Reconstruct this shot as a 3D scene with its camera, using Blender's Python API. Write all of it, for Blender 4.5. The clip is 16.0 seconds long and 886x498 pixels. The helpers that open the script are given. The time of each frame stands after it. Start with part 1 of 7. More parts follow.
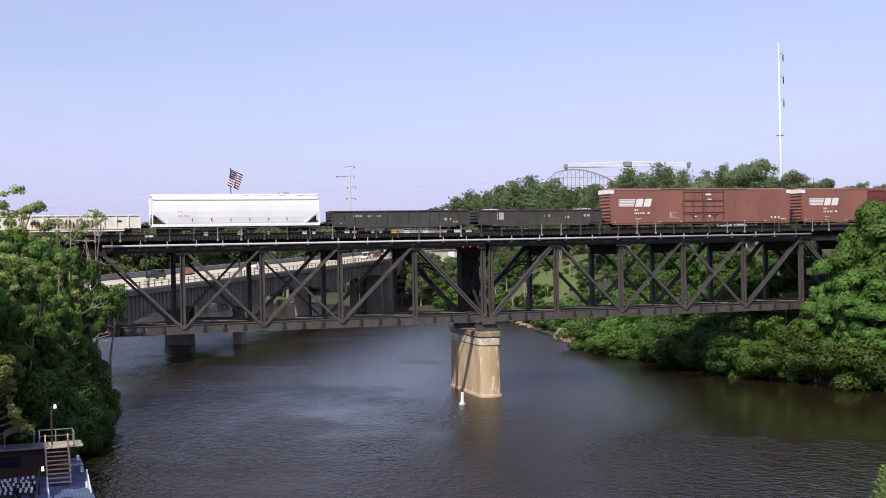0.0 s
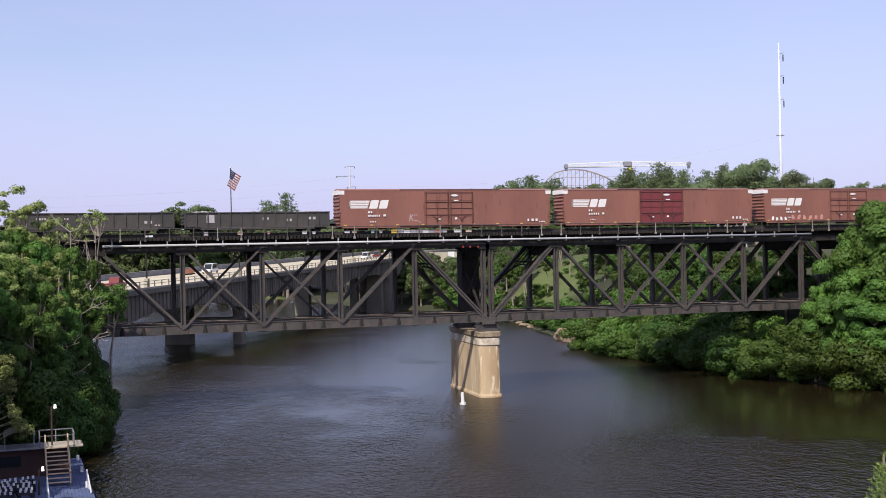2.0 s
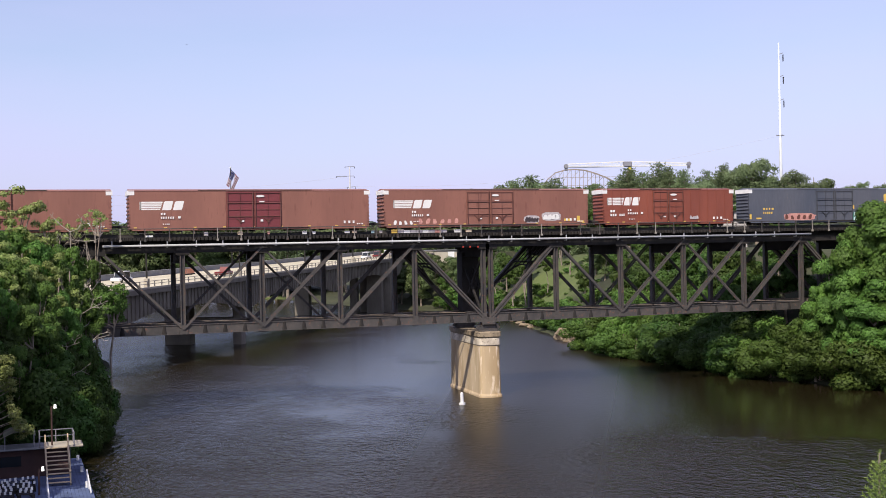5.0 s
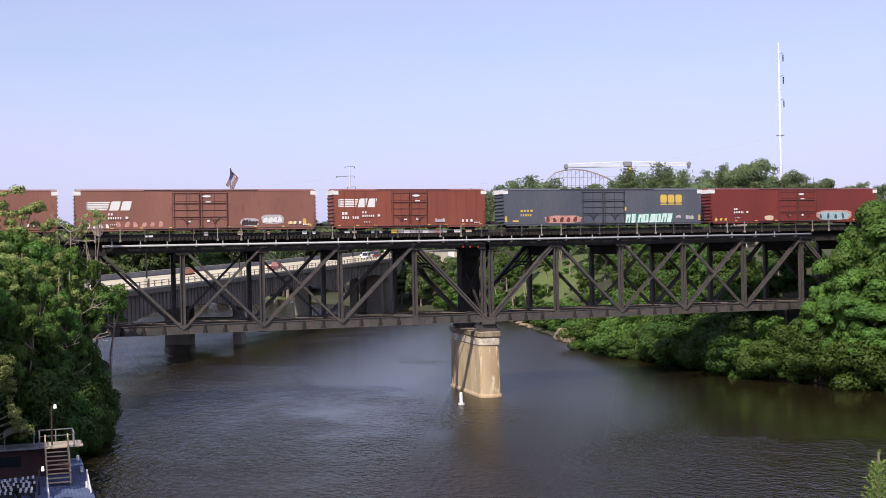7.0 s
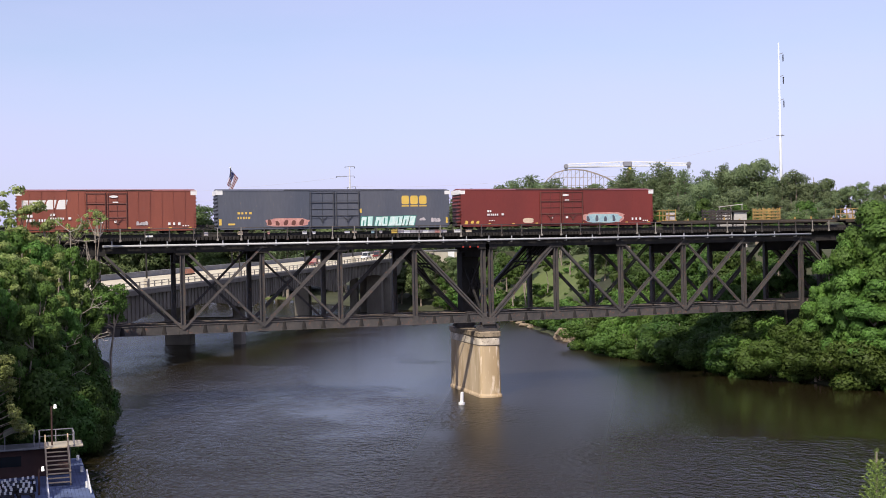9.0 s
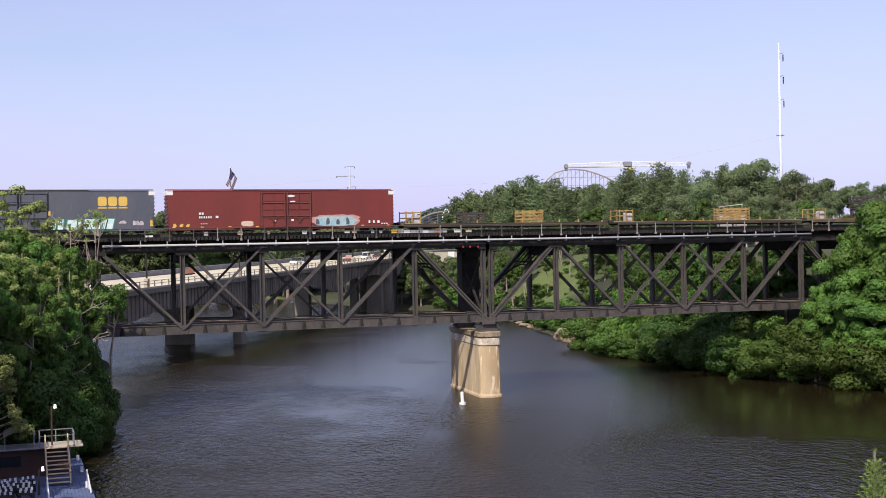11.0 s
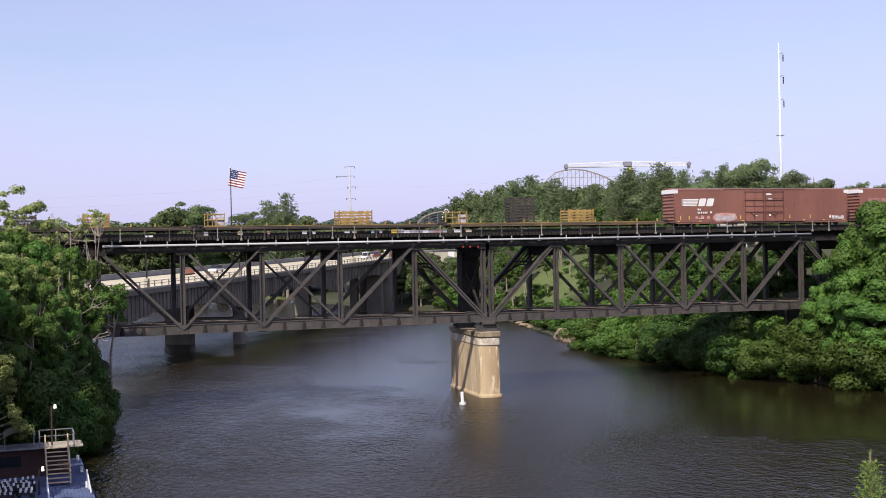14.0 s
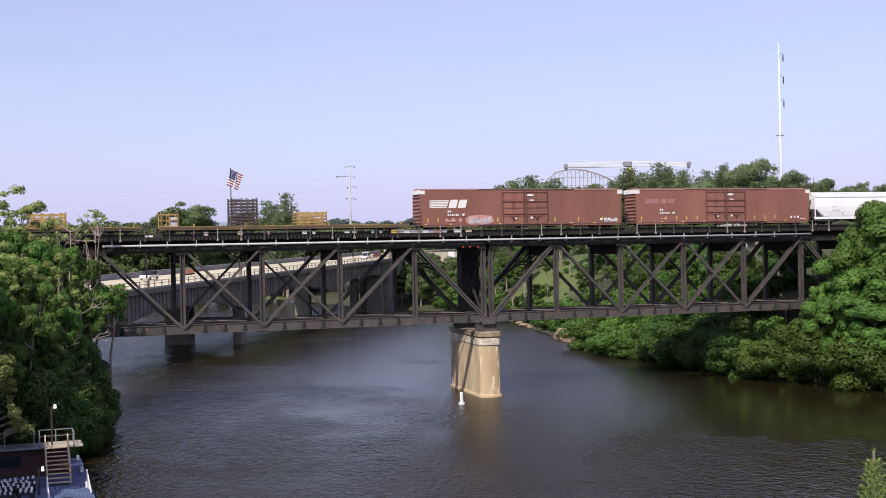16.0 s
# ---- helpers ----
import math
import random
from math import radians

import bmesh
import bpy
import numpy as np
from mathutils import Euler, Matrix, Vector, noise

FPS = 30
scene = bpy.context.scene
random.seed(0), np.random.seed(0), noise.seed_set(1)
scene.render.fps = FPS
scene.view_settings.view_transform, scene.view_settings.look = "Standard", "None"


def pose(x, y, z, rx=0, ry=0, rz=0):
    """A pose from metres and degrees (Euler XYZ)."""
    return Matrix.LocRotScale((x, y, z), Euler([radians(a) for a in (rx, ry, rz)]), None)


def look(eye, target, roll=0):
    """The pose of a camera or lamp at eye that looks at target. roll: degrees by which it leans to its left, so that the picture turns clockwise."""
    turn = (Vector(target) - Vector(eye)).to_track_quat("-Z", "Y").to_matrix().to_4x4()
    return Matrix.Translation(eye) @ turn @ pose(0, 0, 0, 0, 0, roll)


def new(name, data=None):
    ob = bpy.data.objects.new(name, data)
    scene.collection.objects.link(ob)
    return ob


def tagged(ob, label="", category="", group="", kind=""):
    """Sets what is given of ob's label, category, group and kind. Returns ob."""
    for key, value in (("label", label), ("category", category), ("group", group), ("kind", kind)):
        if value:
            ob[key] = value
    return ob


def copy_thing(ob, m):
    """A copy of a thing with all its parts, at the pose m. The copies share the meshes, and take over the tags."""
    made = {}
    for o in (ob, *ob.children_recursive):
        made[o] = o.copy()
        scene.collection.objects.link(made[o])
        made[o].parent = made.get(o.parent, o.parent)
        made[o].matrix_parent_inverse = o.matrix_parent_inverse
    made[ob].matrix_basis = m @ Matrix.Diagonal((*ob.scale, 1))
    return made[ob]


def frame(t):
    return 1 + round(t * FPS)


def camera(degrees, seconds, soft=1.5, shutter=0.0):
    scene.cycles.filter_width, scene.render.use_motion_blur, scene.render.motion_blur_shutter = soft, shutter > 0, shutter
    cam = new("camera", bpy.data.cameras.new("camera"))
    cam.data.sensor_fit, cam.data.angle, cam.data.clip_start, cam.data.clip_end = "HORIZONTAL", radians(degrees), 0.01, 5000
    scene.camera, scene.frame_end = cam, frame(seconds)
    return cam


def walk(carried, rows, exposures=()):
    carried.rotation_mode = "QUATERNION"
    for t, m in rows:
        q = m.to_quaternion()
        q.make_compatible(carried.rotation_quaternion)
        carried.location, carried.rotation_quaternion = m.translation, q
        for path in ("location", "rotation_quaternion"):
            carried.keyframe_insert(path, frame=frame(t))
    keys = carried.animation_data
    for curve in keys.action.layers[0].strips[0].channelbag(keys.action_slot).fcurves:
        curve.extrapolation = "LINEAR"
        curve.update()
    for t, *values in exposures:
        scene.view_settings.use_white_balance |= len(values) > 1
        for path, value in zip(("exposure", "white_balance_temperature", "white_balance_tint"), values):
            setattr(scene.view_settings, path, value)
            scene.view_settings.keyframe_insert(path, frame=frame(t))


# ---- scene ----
# the camera stands still on the bluff above the river
cam = camera(40.07, 16.0, soft=0.9)
EYE = (0.0, -138.07, 17.956)
VIEW = look(EYE, (EYE[0] + 33.635, EYE[1] + 94.174, EYE[2] + 0.0878), -1.128)
walk(cam, [(0.0, VIEW), (16.0, VIEW)], exposures=[(0.0, 0.0, 6500, 10), (2.5, 0.0, 6500, 10), (4.0, 0.05, 6620, 10), (11.5, 0.08, 6650, 10), (16.0, 0.05, 6600, 10)])

# ---- light: morning sun from behind the camera, hazy sky ----
SUN_AZ, SUN_EL = radians(222.0), radians(46.0)
world = bpy.data.worlds.new("sky")
scene.world = world
world.use_nodes = True
wn = world.node_tree
sky = wn.nodes.new("ShaderNodeTexSky")
sky.sky_type = "NISHITA"
sky.sun_disc = False
sky.sun_elevation, sky.sun_rotation = SUN_EL, SUN_AZ
sky.air_density, sky.dust_density, sky.ozone_density = 1.0, 1.2, 3.5
haze = wn.nodes.new("ShaderNodeMix")
haze.data_type = "RGBA"
sky_at = wn.nodes.new("ShaderNodeTexCoord")
sky_map = wn.nodes.new("ShaderNodeMapping")
sky_map.inputs["Scale"].default_value = (2.0, 2.0, 9.0)
sky_map.inputs["Rotation"].default_value = (0.06, 0.1, 0)
veil = wn.nodes.new("ShaderNodeTexNoise")
veil.inputs["Scale"].default_value, veil.inputs["Detail"].default_value = 1.6, 5
veil_span = wn.nodes.new("ShaderNodeMapRange")
veil_span.inputs["From Min"].default_value, veil_span.inputs["From Max"].default_value = 0.3, 0.7
veil_span.inputs["To Min"].default_value, veil_span.inputs["To Max"].default_value = 0.29, 0.43
wn.links.new(sky_at.outputs["Generated"], sky_map.inputs["Vector"])
wn.links.new(sky_map.outputs["Vector"], veil.inputs["Vector"])
wn.links.new(veil.outputs["Fac"], veil_span.inputs["Value"])
low_sky = wn.nodes.new("ShaderNodeSeparateXYZ")  # the haze thickens towards the horizon
wn.links.new(sky_at.outputs["Generated"], low_sky.inputs["Vector"])
thick = wn.nodes.new("ShaderNodeMapRange")
thick.inputs["From Min"].default_value, thick.inputs["From Max"].default_value = 0.0, 0.16
thick.inputs["To Min"].default_value, thick.inputs["To Max"].default_value = 0.42, 0.0
wn.links.new(low_sky.outputs["Z"], thick.inputs["Value"])
haze_sum = wn.nodes.new("ShaderNodeMath")
wn.links.new(veil_span.outputs["Result"], haze_sum.inputs[0])
wn.links.new(thick.outputs["Result"], haze_sum.inputs[1])
wn.links.new(haze_sum.outputs["Value"], haze.inputs["Factor"])
wn.links.new(sky.outputs["Color"], haze.inputs["A"])
haze_tint = wn.nodes.new("ShaderNodeMix")  # lilac summer haze, greyer towards the horizon
haze_tint.data_type = "RGBA"
haze_tint.inputs["A"].default_value, haze_tint.inputs["B"].default_value = (4.12, 3.95, 6.9, 1), (5.4, 4.75, 7.7, 1)
climb = wn.nodes.new("ShaderNodeMapRange")
climb.inputs["From Min"].default_value, climb.inputs["From Max"].default_value = 0.0, 0.17
wn.links.new(low_sky.outputs["Z"], climb.inputs["Value"])
wn.links.new(climb.outputs["Result"], haze_tint.inputs["Factor"])
wn.links.new(haze_tint.outputs["Result"], haze.inputs["B"])
wn.links.new(haze.outputs["Result"], wn.nodes["Background"].inputs["Color"])
wn.nodes["Background"].inputs["Strength"].default_value = 0.146
sun_data = bpy.data.lights.new("sun", "SUN")
sun_data.energy, sun_data.angle, sun_data.color = 4.5, radians(0.6), (1.0, 0.92, 0.8)
sun = new("sun", sun_data)
sun_way = Vector((math.sin(SUN_AZ) * math.cos(SUN_EL), math.cos(SUN_AZ) * math.cos(SUN_EL), math.sin(SUN_EL)))
sun.matrix_world = look(sun_way * 400, (0, 0, 0))


# ---- materials ----
def material(name, colour, other=None, rough=0.7, metal=0.0, scale=2.0, fine=30.0, bump=0.0, spread=0.15, third=None,
             third_cut=0.62, stretch=(1, 1, 1), random_by=None, random_span=0.25, local=True):
    m = bpy.data.materials.new(name)
    m.use_nodes = True
    t = m.node_tree
    b = t.nodes["Principled BSDF"]
    b.inputs["Roughness"].default_value, b.inputs["Metallic"].default_value = rough, metal
    co = t.nodes.new("ShaderNodeTexCoord")
    mp = t.nodes.new("ShaderNodeMapping")
    mp.inputs["Scale"].default_value = stretch
    t.links.new(co.outputs["Object" if local else "Generated"], mp.inputs["Vector"])
    big = t.nodes.new("ShaderNodeTexNoise")
    big.inputs["Scale"].default_value, big.inputs["Detail"].default_value = scale, 6
    small = t.nodes.new("ShaderNodeTexNoise")
    small.inputs["Scale"].default_value, small.inputs["Detail"].default_value = fine, 4
    for n in (big, small):
        t.links.new(mp.outputs["Vector"], n.inputs["Vector"])
    mix = t.nodes.new("ShaderNodeMix")
    mix.data_type = "RGBA"
    ramp = t.nodes.new("ShaderNodeMapRange")
    ramp.inputs["From Min"].default_value, ramp.inputs["From Max"].default_value = 0.35, 0.65
    t.links.new(big.outputs["Fac"], ramp.inputs["Value"])
    t.links.new(ramp.outputs["Result"], mix.inputs["Factor"])
    mix.inputs["A"].default_value = (*colour, 1)
    mix.inputs["B"].default_value = (*(other or [c * (1 - spread) for c in colour]), 1)
    last = mix.outputs["Result"]
    if third:
        cut = t.nodes.new("ShaderNodeMapRange")
        cut.inputs["From Min"].default_value, cut.inputs["From Max"].default_value = third_cut, third_cut + 0.12
        t.links.new(small.outputs["Fac"], cut.inputs["Value"])
        m3 = t.nodes.new("ShaderNodeMix")
        m3.data_type = "RGBA"
        t.links.new(cut.outputs["Result"], m3.inputs["Factor"])
        t.links.new(last, m3.inputs["A"])
        m3.inputs["B"].default_value = (*third, 1)
        last = m3.outputs["Result"]
    hsv = t.nodes.new("ShaderNodeHueSaturation")
    t.links.new(last, hsv.inputs["Color"])
    val = t.nodes.new("ShaderNodeMapRange")
    val.inputs["To Min"].default_value, val.inputs["To Max"].default_value = 1 - spread, 1 + spread
    t.links.new(small.outputs["Fac"], val.inputs["Value"])
    out = val.outputs["Result"]
    if random_by:
        if random_by == "island":
            geo = t.nodes.new("ShaderNodeNewGeometry")
            rnd = geo.outputs["Random Per Island"]
        else:
            inf = t.nodes.new("ShaderNodeObjectInfo")
            rnd = inf.outputs["Random"]
        r2 = t.nodes.new("ShaderNodeMapRange")
        r2.inputs["To Min"].default_value, r2.inputs["To Max"].default_value = 1 - random_span, 1 + random_span
        t.links.new(rnd, r2.inputs["Value"])
        mul = t.nodes.new("ShaderNodeMath")
        mul.operation = "MULTIPLY"
        t.links.new(out, mul.inputs[0])
        t.links.new(r2.outputs["Result"], mul.inputs[1])
        out = mul.outputs["Value"]
    t.links.new(out, hsv.inputs["Value"])
    t.links.new(hsv.outputs["Color"], b.inputs["Base Color"])
    if bump:
        bn = t.nodes.new("ShaderNodeBump")
        bn.inputs["Strength"].default_value, bn.inputs["Distance"].default_value = bump, 0.05
        t.links.new(small.outputs["Fac"], bn.inputs["Height"])
        t.links.new(bn.outputs["Normal"], b.inputs["Normal"])
    return m


def leaf_material(name, colour, other, span=0.3):
    m = bpy.data.materials.new(name)
    m.use_nodes = True
    t = m.node_tree
    b = t.nodes["Principled BSDF"]
    b.inputs["Roughness"].default_value = 0.6
    b.inputs["Specular IOR Level"].default_value = 0.25
    geo = t.nodes.new("ShaderNodeNewGeometry")
    inf = t.nodes.new("ShaderNodeObjectInfo")
    co = t.nodes.new("ShaderNodeTexCoord")
    noi = t.nodes.new("ShaderNodeTexNoise")
    noi.inputs["Scale"].default_value = 0.35
    t.links.new(co.outputs["Object"], noi.inputs["Vector"])
    mix = t.nodes.new("ShaderNodeMix")
    mix.data_type = "RGBA"
    mix.inputs["A"].default_value, mix.inputs["B"].default_value = (*colour, 1), (*other, 1)
    rg = t.nodes.new("ShaderNodeMapRange")
    rg.inputs["From Min"].default_value, rg.inputs["From Max"].default_value = 0.35, 0.65
    t.links.new(noi.outputs["Fac"], rg.inputs["Value"])
    t.links.new(rg.outputs["Result"], mix.inputs["Factor"])
    hsv = t.nodes.new("ShaderNodeHueSaturation")
    t.links.new(mix.outputs["Result"], hsv.inputs["Color"])
    a1 = t.nodes.new("ShaderNodeMapRange")
    a1.inputs["To Min"].default_value, a1.inputs["To Max"].default_value = 1 - span, 1 + span
    t.links.new(geo.outputs["Random Per Island"], a1.inputs["Value"])
    a2 = t.nodes.new("ShaderNodeMapRange")
    a2.inputs["To Min"].default_value, a2.inputs["To Max"].default_value = 0.72, 1.25
    t.links.new(inf.outputs["Random"], a2.inputs["Value"])
    mul = t.nodes.new("ShaderNodeMath")
    mul.operation = "MULTIPLY"
    t.links.new(a1.outputs["Result"], mul.inputs[0])
    t.links.new(a2.outputs["Result"], mul.inputs[1])
    t.links.new(mul.outputs["Value"], hsv.inputs["Value"])
    hu = t.nodes.new("ShaderNodeMapRange")
    hu.inputs["To Min"].default_value, hu.inputs["To Max"].default_value = 0.485, 0.515
    t.links.new(inf.outputs["Random"], hu.inputs["Value"])
    t.links.new(hu.outputs["Result"], hsv.inputs["Hue"])
    t.links.new(hsv.outputs["Color"], b.inputs["Base Color"])
    tr = t.nodes.new("ShaderNodeBsdfTranslucent")
    t.links.new(hsv.outputs["Color"], tr.inputs["Color"])
    ms = t.nodes.new("ShaderNodeMixShader")
    ms.inputs["Fac"].default_value = 0.38
    t.links.new(b.outputs["BSDF"], ms.inputs[1])
    t.links.new(tr.outputs["BSDF"], ms.inputs[2])
    t.links.new(ms.outputs["Shader"], t.nodes["Material Output"].inputs["Surface"])
    return m


def water_material():
    m = bpy.data.materials.new("river water")
    m.use_nodes = True
    t = m.node_tree
    b = t.nodes["Principled BSDF"]
    b.inputs["Base Color"].default_value = (0.017, 0.013, 0.006, 1)
    b.inputs["Roughness"].default_value = 0.08
    b.inputs["IOR"].default_value = 1.37
    co = t.nodes.new("ShaderNodeTexCoord")

    def tex(scale, detail, stretch, turn):
        mp = t.nodes.new("ShaderNodeMapping")
        mp.inputs["Scale"].default_value = stretch
        mp.inputs["Rotation"].default_value = (0, 0, radians(turn))
        n = t.nodes.new("ShaderNodeTexNoise")
        n.inputs["Scale"].default_value, n.inputs["Detail"].default_value = scale, detail
        n.inputs["Distortion"].default_value = 0.3
        t.links.new(co.outputs["Object"], mp.inputs["Vector"])
        t.links.new(mp.outputs["Vector"], n.inputs["Vector"])
        return n.outputs["Fac"]

    # small unresolved ripples broaden the mirror image on the upper reach
    place = t.nodes.new("ShaderNodeSeparateXYZ")
    t.links.new(co.outputs["Object"], place.inputs["Vector"])
    calm = t.nodes.new("ShaderNodeMapRange")
    calm.inputs["From Min"].default_value, calm.inputs["From Max"].default_value = -60, 60
    calm.inputs["To Min"].default_value, calm.inputs["To Max"].default_value = 0.17, 0.22
    t.links.new(place.outputs["Y"], calm.inputs["Value"])
    # the wind's lee lies along a line from the pier to the near right shore
    across = t.nodes.new("ShaderNodeMath")
    across.operation = "MULTIPLY_ADD"
    across.inputs[1].default_value = -0.5
    t.links.new(place.outputs["Y"], across.inputs[0])
    t.links.new(place.outputs["X"], across.inputs[2])
    lee_side = t.nodes.new("ShaderNodeMapRange")
    lee_side.inputs["From Min"].default_value, lee_side.inputs["From Max"].default_value = 42, 60
    lee_side.inputs["To Min"].default_value, lee_side.inputs["To Max"].default_value = 1.0, 2.0
    t.links.new(across.outputs["Value"], lee_side.inputs["Value"])
    still = t.nodes.new("ShaderNodeMath")
    still.operation = "MULTIPLY"
    t.links.new(calm.outputs["Result"], still.inputs[0])
    t.links.new(lee_side.outputs["Result"], still.inputs[1])
    shelter = t.nodes.new("ShaderNodeMapRange")
    shelter.inputs["From Min"].default_value, shelter.inputs["From Max"].default_value = 62, 84
    shelter.inputs["To Min"].default_value, shelter.inputs["To Max"].default_value = 1.0, 0.36
    t.links.new(across.outputs["Value"], shelter.inputs["Value"])
    smooth = t.nodes.new("ShaderNodeMath")
    smooth.operation = "MULTIPLY"
    t.links.new(still.outputs["Value"], smooth.inputs[0])
    t.links.new(shelter.outputs["Result"], smooth.inputs[1])
    t.links.new(smooth.outputs["Value"], b.inputs["Roughness"])
    fine = tex(1.5, 3, (1.0, 0.7, 1), 20)
    swell = tex(0.33, 4, (1.3, 0.8, 1), 28)
    zones = tex(0.04, 6, (1.0, 0.55, 1), -35)
    zr = t.nodes.new("ShaderNodeMapRange")
    zr.inputs["From Min"].default_value, zr.inputs["From Max"].default_value = 0.43, 0.53
    zr.inputs["To Min"].default_value, zr.inputs["To Max"].default_value = 0.05, 0.75
    # livelier ripples on the nearer reach
    xyz = t.nodes.new("ShaderNodeSeparateXYZ")
    t.links.new(co.outputs["Object"], xyz.inputs["Vector"])
    lee = t.nodes.new("ShaderNodeMapRange")
    lee.inputs["From Min"].default_value, lee.inputs["From Max"].default_value = 10, -62
    lee.inputs["To Min"].default_value, lee.inputs["To Max"].default_value = -0.12, 0.05
    t.links.new(xyz.outputs["Y"], lee.inputs["Value"])
    shift = t.nodes.new("ShaderNodeMath")
    t.links.new(zones, shift.inputs[0])
    t.links.new(lee.outputs["Result"], shift.inputs[1])
    side = t.nodes.new("ShaderNodeMapRange")
    side.inputs["From Min"].default_value, side.inputs["From Max"].default_value = 52, 22
    side.inputs["To Min"].default_value, side.inputs["To Max"].default_value = 0.0, 0.17
    t.links.new(xyz.outputs["X"], side.inputs["Value"])
    both_ways = t.nodes.new("ShaderNodeMath")
    t.links.new(shift.outputs["Value"], both_ways.inputs[0])
    t.links.new(side.outputs["Result"], both_ways.inputs[1])
    # calm in the lee of the wooded right bank, ruffled on the upper reach
    right = t.nodes.new("ShaderNodeMapRange")
    right.inputs["From Min"].default_value, right.inputs["From Max"].default_value = 50, 90
    right.inputs["To Min"].default_value, right.inputs["To Max"].default_value = 0.0, -0.27
    t.links.new(xyz.outputs["X"], right.inputs["Value"])
    upper = t.nodes.new("ShaderNodeMapRange")
    upper.inputs["From Min"].default_value, upper.inputs["From Max"].default_value = 70, 130
    upper.inputs["To Min"].default_value, upper.inputs["To Max"].default_value = 0.0, 0.3
    t.links.new(xyz.outputs["Y"], upper.inputs["Value"])
    reach = t.nodes.new("ShaderNodeMath")
    t.links.new(right.outputs["Result"], reach.inputs[0])
    t.links.new(upper.outputs["Result"], reach.inputs[1])
    all_ways = t.nodes.new("ShaderNodeMath")
    t.links.new(both_ways.outputs["Value"], all_ways.inputs[0])
    t.links.new(reach.outputs["Value"], all_ways.inputs[1])
    t.links.new(all_ways.outputs["Value"], zr.inputs["Value"])
    add = t.nodes.new("ShaderNodeMath")
    add.operation = "MULTIPLY_ADD"
    t.links.new(swell, add.inputs[0])
    add.inputs[1].default_value = 0.8
    t.links.new(fine, add.inputs[2])
    bn = t.nodes.new("ShaderNodeBump")
    bn.inputs["Distance"].default_value = 0.5
    t.links.new(add.outputs["Value"], bn.inputs["Height"])
    paws = tex(0.1, 4, (1.0, 0.8, 1), 10)
    pr = t.nodes.new("ShaderNodeMapRange")
    pr.inputs["From Min"].default_value, pr.inputs["From Max"].default_value = 0.35, 0.6
    pr.inputs["To Min"].default_value, pr.inputs["To Max"].default_value = 0.35, 1.0
    t.links.new(paws, pr.inputs["Value"])
    both = t.nodes.new("ShaderNodeMath")
    both.operation = "MULTIPLY"
    t.links.new(zr.outputs["Result"], both.inputs[0])
    t.links.new(pr.outputs["Result"], both.inputs[1])
    t.links.new(both.outputs["Value"], bn.inputs["Strength"])
    t.links.new(bn.outputs["Normal"], b.inputs["Normal"])
    return m


STEEL = material("rusty black bridge steel", (0.052, 0.048, 0.047), (0.084, 0.073, 0.067), rough=0.7, scale=0.5, fine=3, third=(0.13, 0.068, 0.047), third_cut=0.59, spread=0.3, bump=0.2)
# Dust and the sun on the brace tops, both put into one paler colour.
PALE_STEEL = material("dusty rust-brown brace steel", (0.2, 0.165, 0.13), (0.13, 0.1, 0.08), rough=0.85, scale=0.6, fine=5, spread=0.25)
# Darker copy of the bridge steel, with the shade under the deck in its colour.
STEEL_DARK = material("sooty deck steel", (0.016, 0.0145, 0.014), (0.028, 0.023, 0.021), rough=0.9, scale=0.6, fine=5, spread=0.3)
TIMBER = material("tarred bridge timber", (0.014, 0.012, 0.011), (0.03, 0.025, 0.022), rough=0.95, scale=1.0, fine=9, spread=0.3, random_by="object")
PALE_PIPE = material("galvanised pipe", (0.5, 0.5, 0.52), (0.4, 0.4, 0.42), rough=0.5, scale=0.6, fine=6, spread=0.15)
CONCRETE = material("weathered pier concrete", (0.6, 0.47, 0.31), (0.4, 0.285, 0.16), rough=0.9, scale=0.55, fine=2.2, spread=0.16, third=(0.66, 0.54, 0.4), third_cut=0.56, stretch=(1, 1, 0.22), bump=0.3)
CAP_STONE = material("pale cap concrete", (0.74, 0.66, 0.54), (0.42, 0.35, 0.27), rough=0.9, scale=0.7, fine=3, spread=0.22, third=(0.15, 0.125, 0.1), third_cut=0.57, bump=0.3)
CAP_DARK = material("sooty weathered cap stone", (0.34, 0.265, 0.18), (0.2, 0.16, 0.11), rough=0.9, scale=0.8, fine=3, spread=0.25, third=(0.09, 0.075, 0.06), third_cut=0.56, bump=0.4)
# Darker than the parapet concrete, for the shade on the bridge's side and underside.
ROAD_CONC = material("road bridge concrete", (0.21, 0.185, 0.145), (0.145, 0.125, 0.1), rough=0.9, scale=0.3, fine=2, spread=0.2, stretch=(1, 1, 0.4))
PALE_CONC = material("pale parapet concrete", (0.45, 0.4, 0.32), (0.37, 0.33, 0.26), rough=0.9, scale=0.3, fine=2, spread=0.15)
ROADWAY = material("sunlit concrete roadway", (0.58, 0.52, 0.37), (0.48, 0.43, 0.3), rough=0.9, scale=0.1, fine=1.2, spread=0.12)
PARAPET = material("weathered grey parapet", (0.3, 0.3, 0.29), (0.23, 0.23, 0.225), rough=0.9, scale=0.4, fine=3, spread=0.2)
RAILING = material("grey bridge railing", (0.3, 0.27, 0.24), rough=0.6, scale=0.5, fine=4)
BOX_RED = material("sun-faded oxide red paint", (0.29, 0.124, 0.09), (0.24, 0.102, 0.075), rough=0.55, scale=0.3, fine=2.2, spread=0.13, stretch=(1, 1, 0.22), random_by="object", random_span=0.1, third=(0.19, 0.075, 0.055), third_cut=0.6)
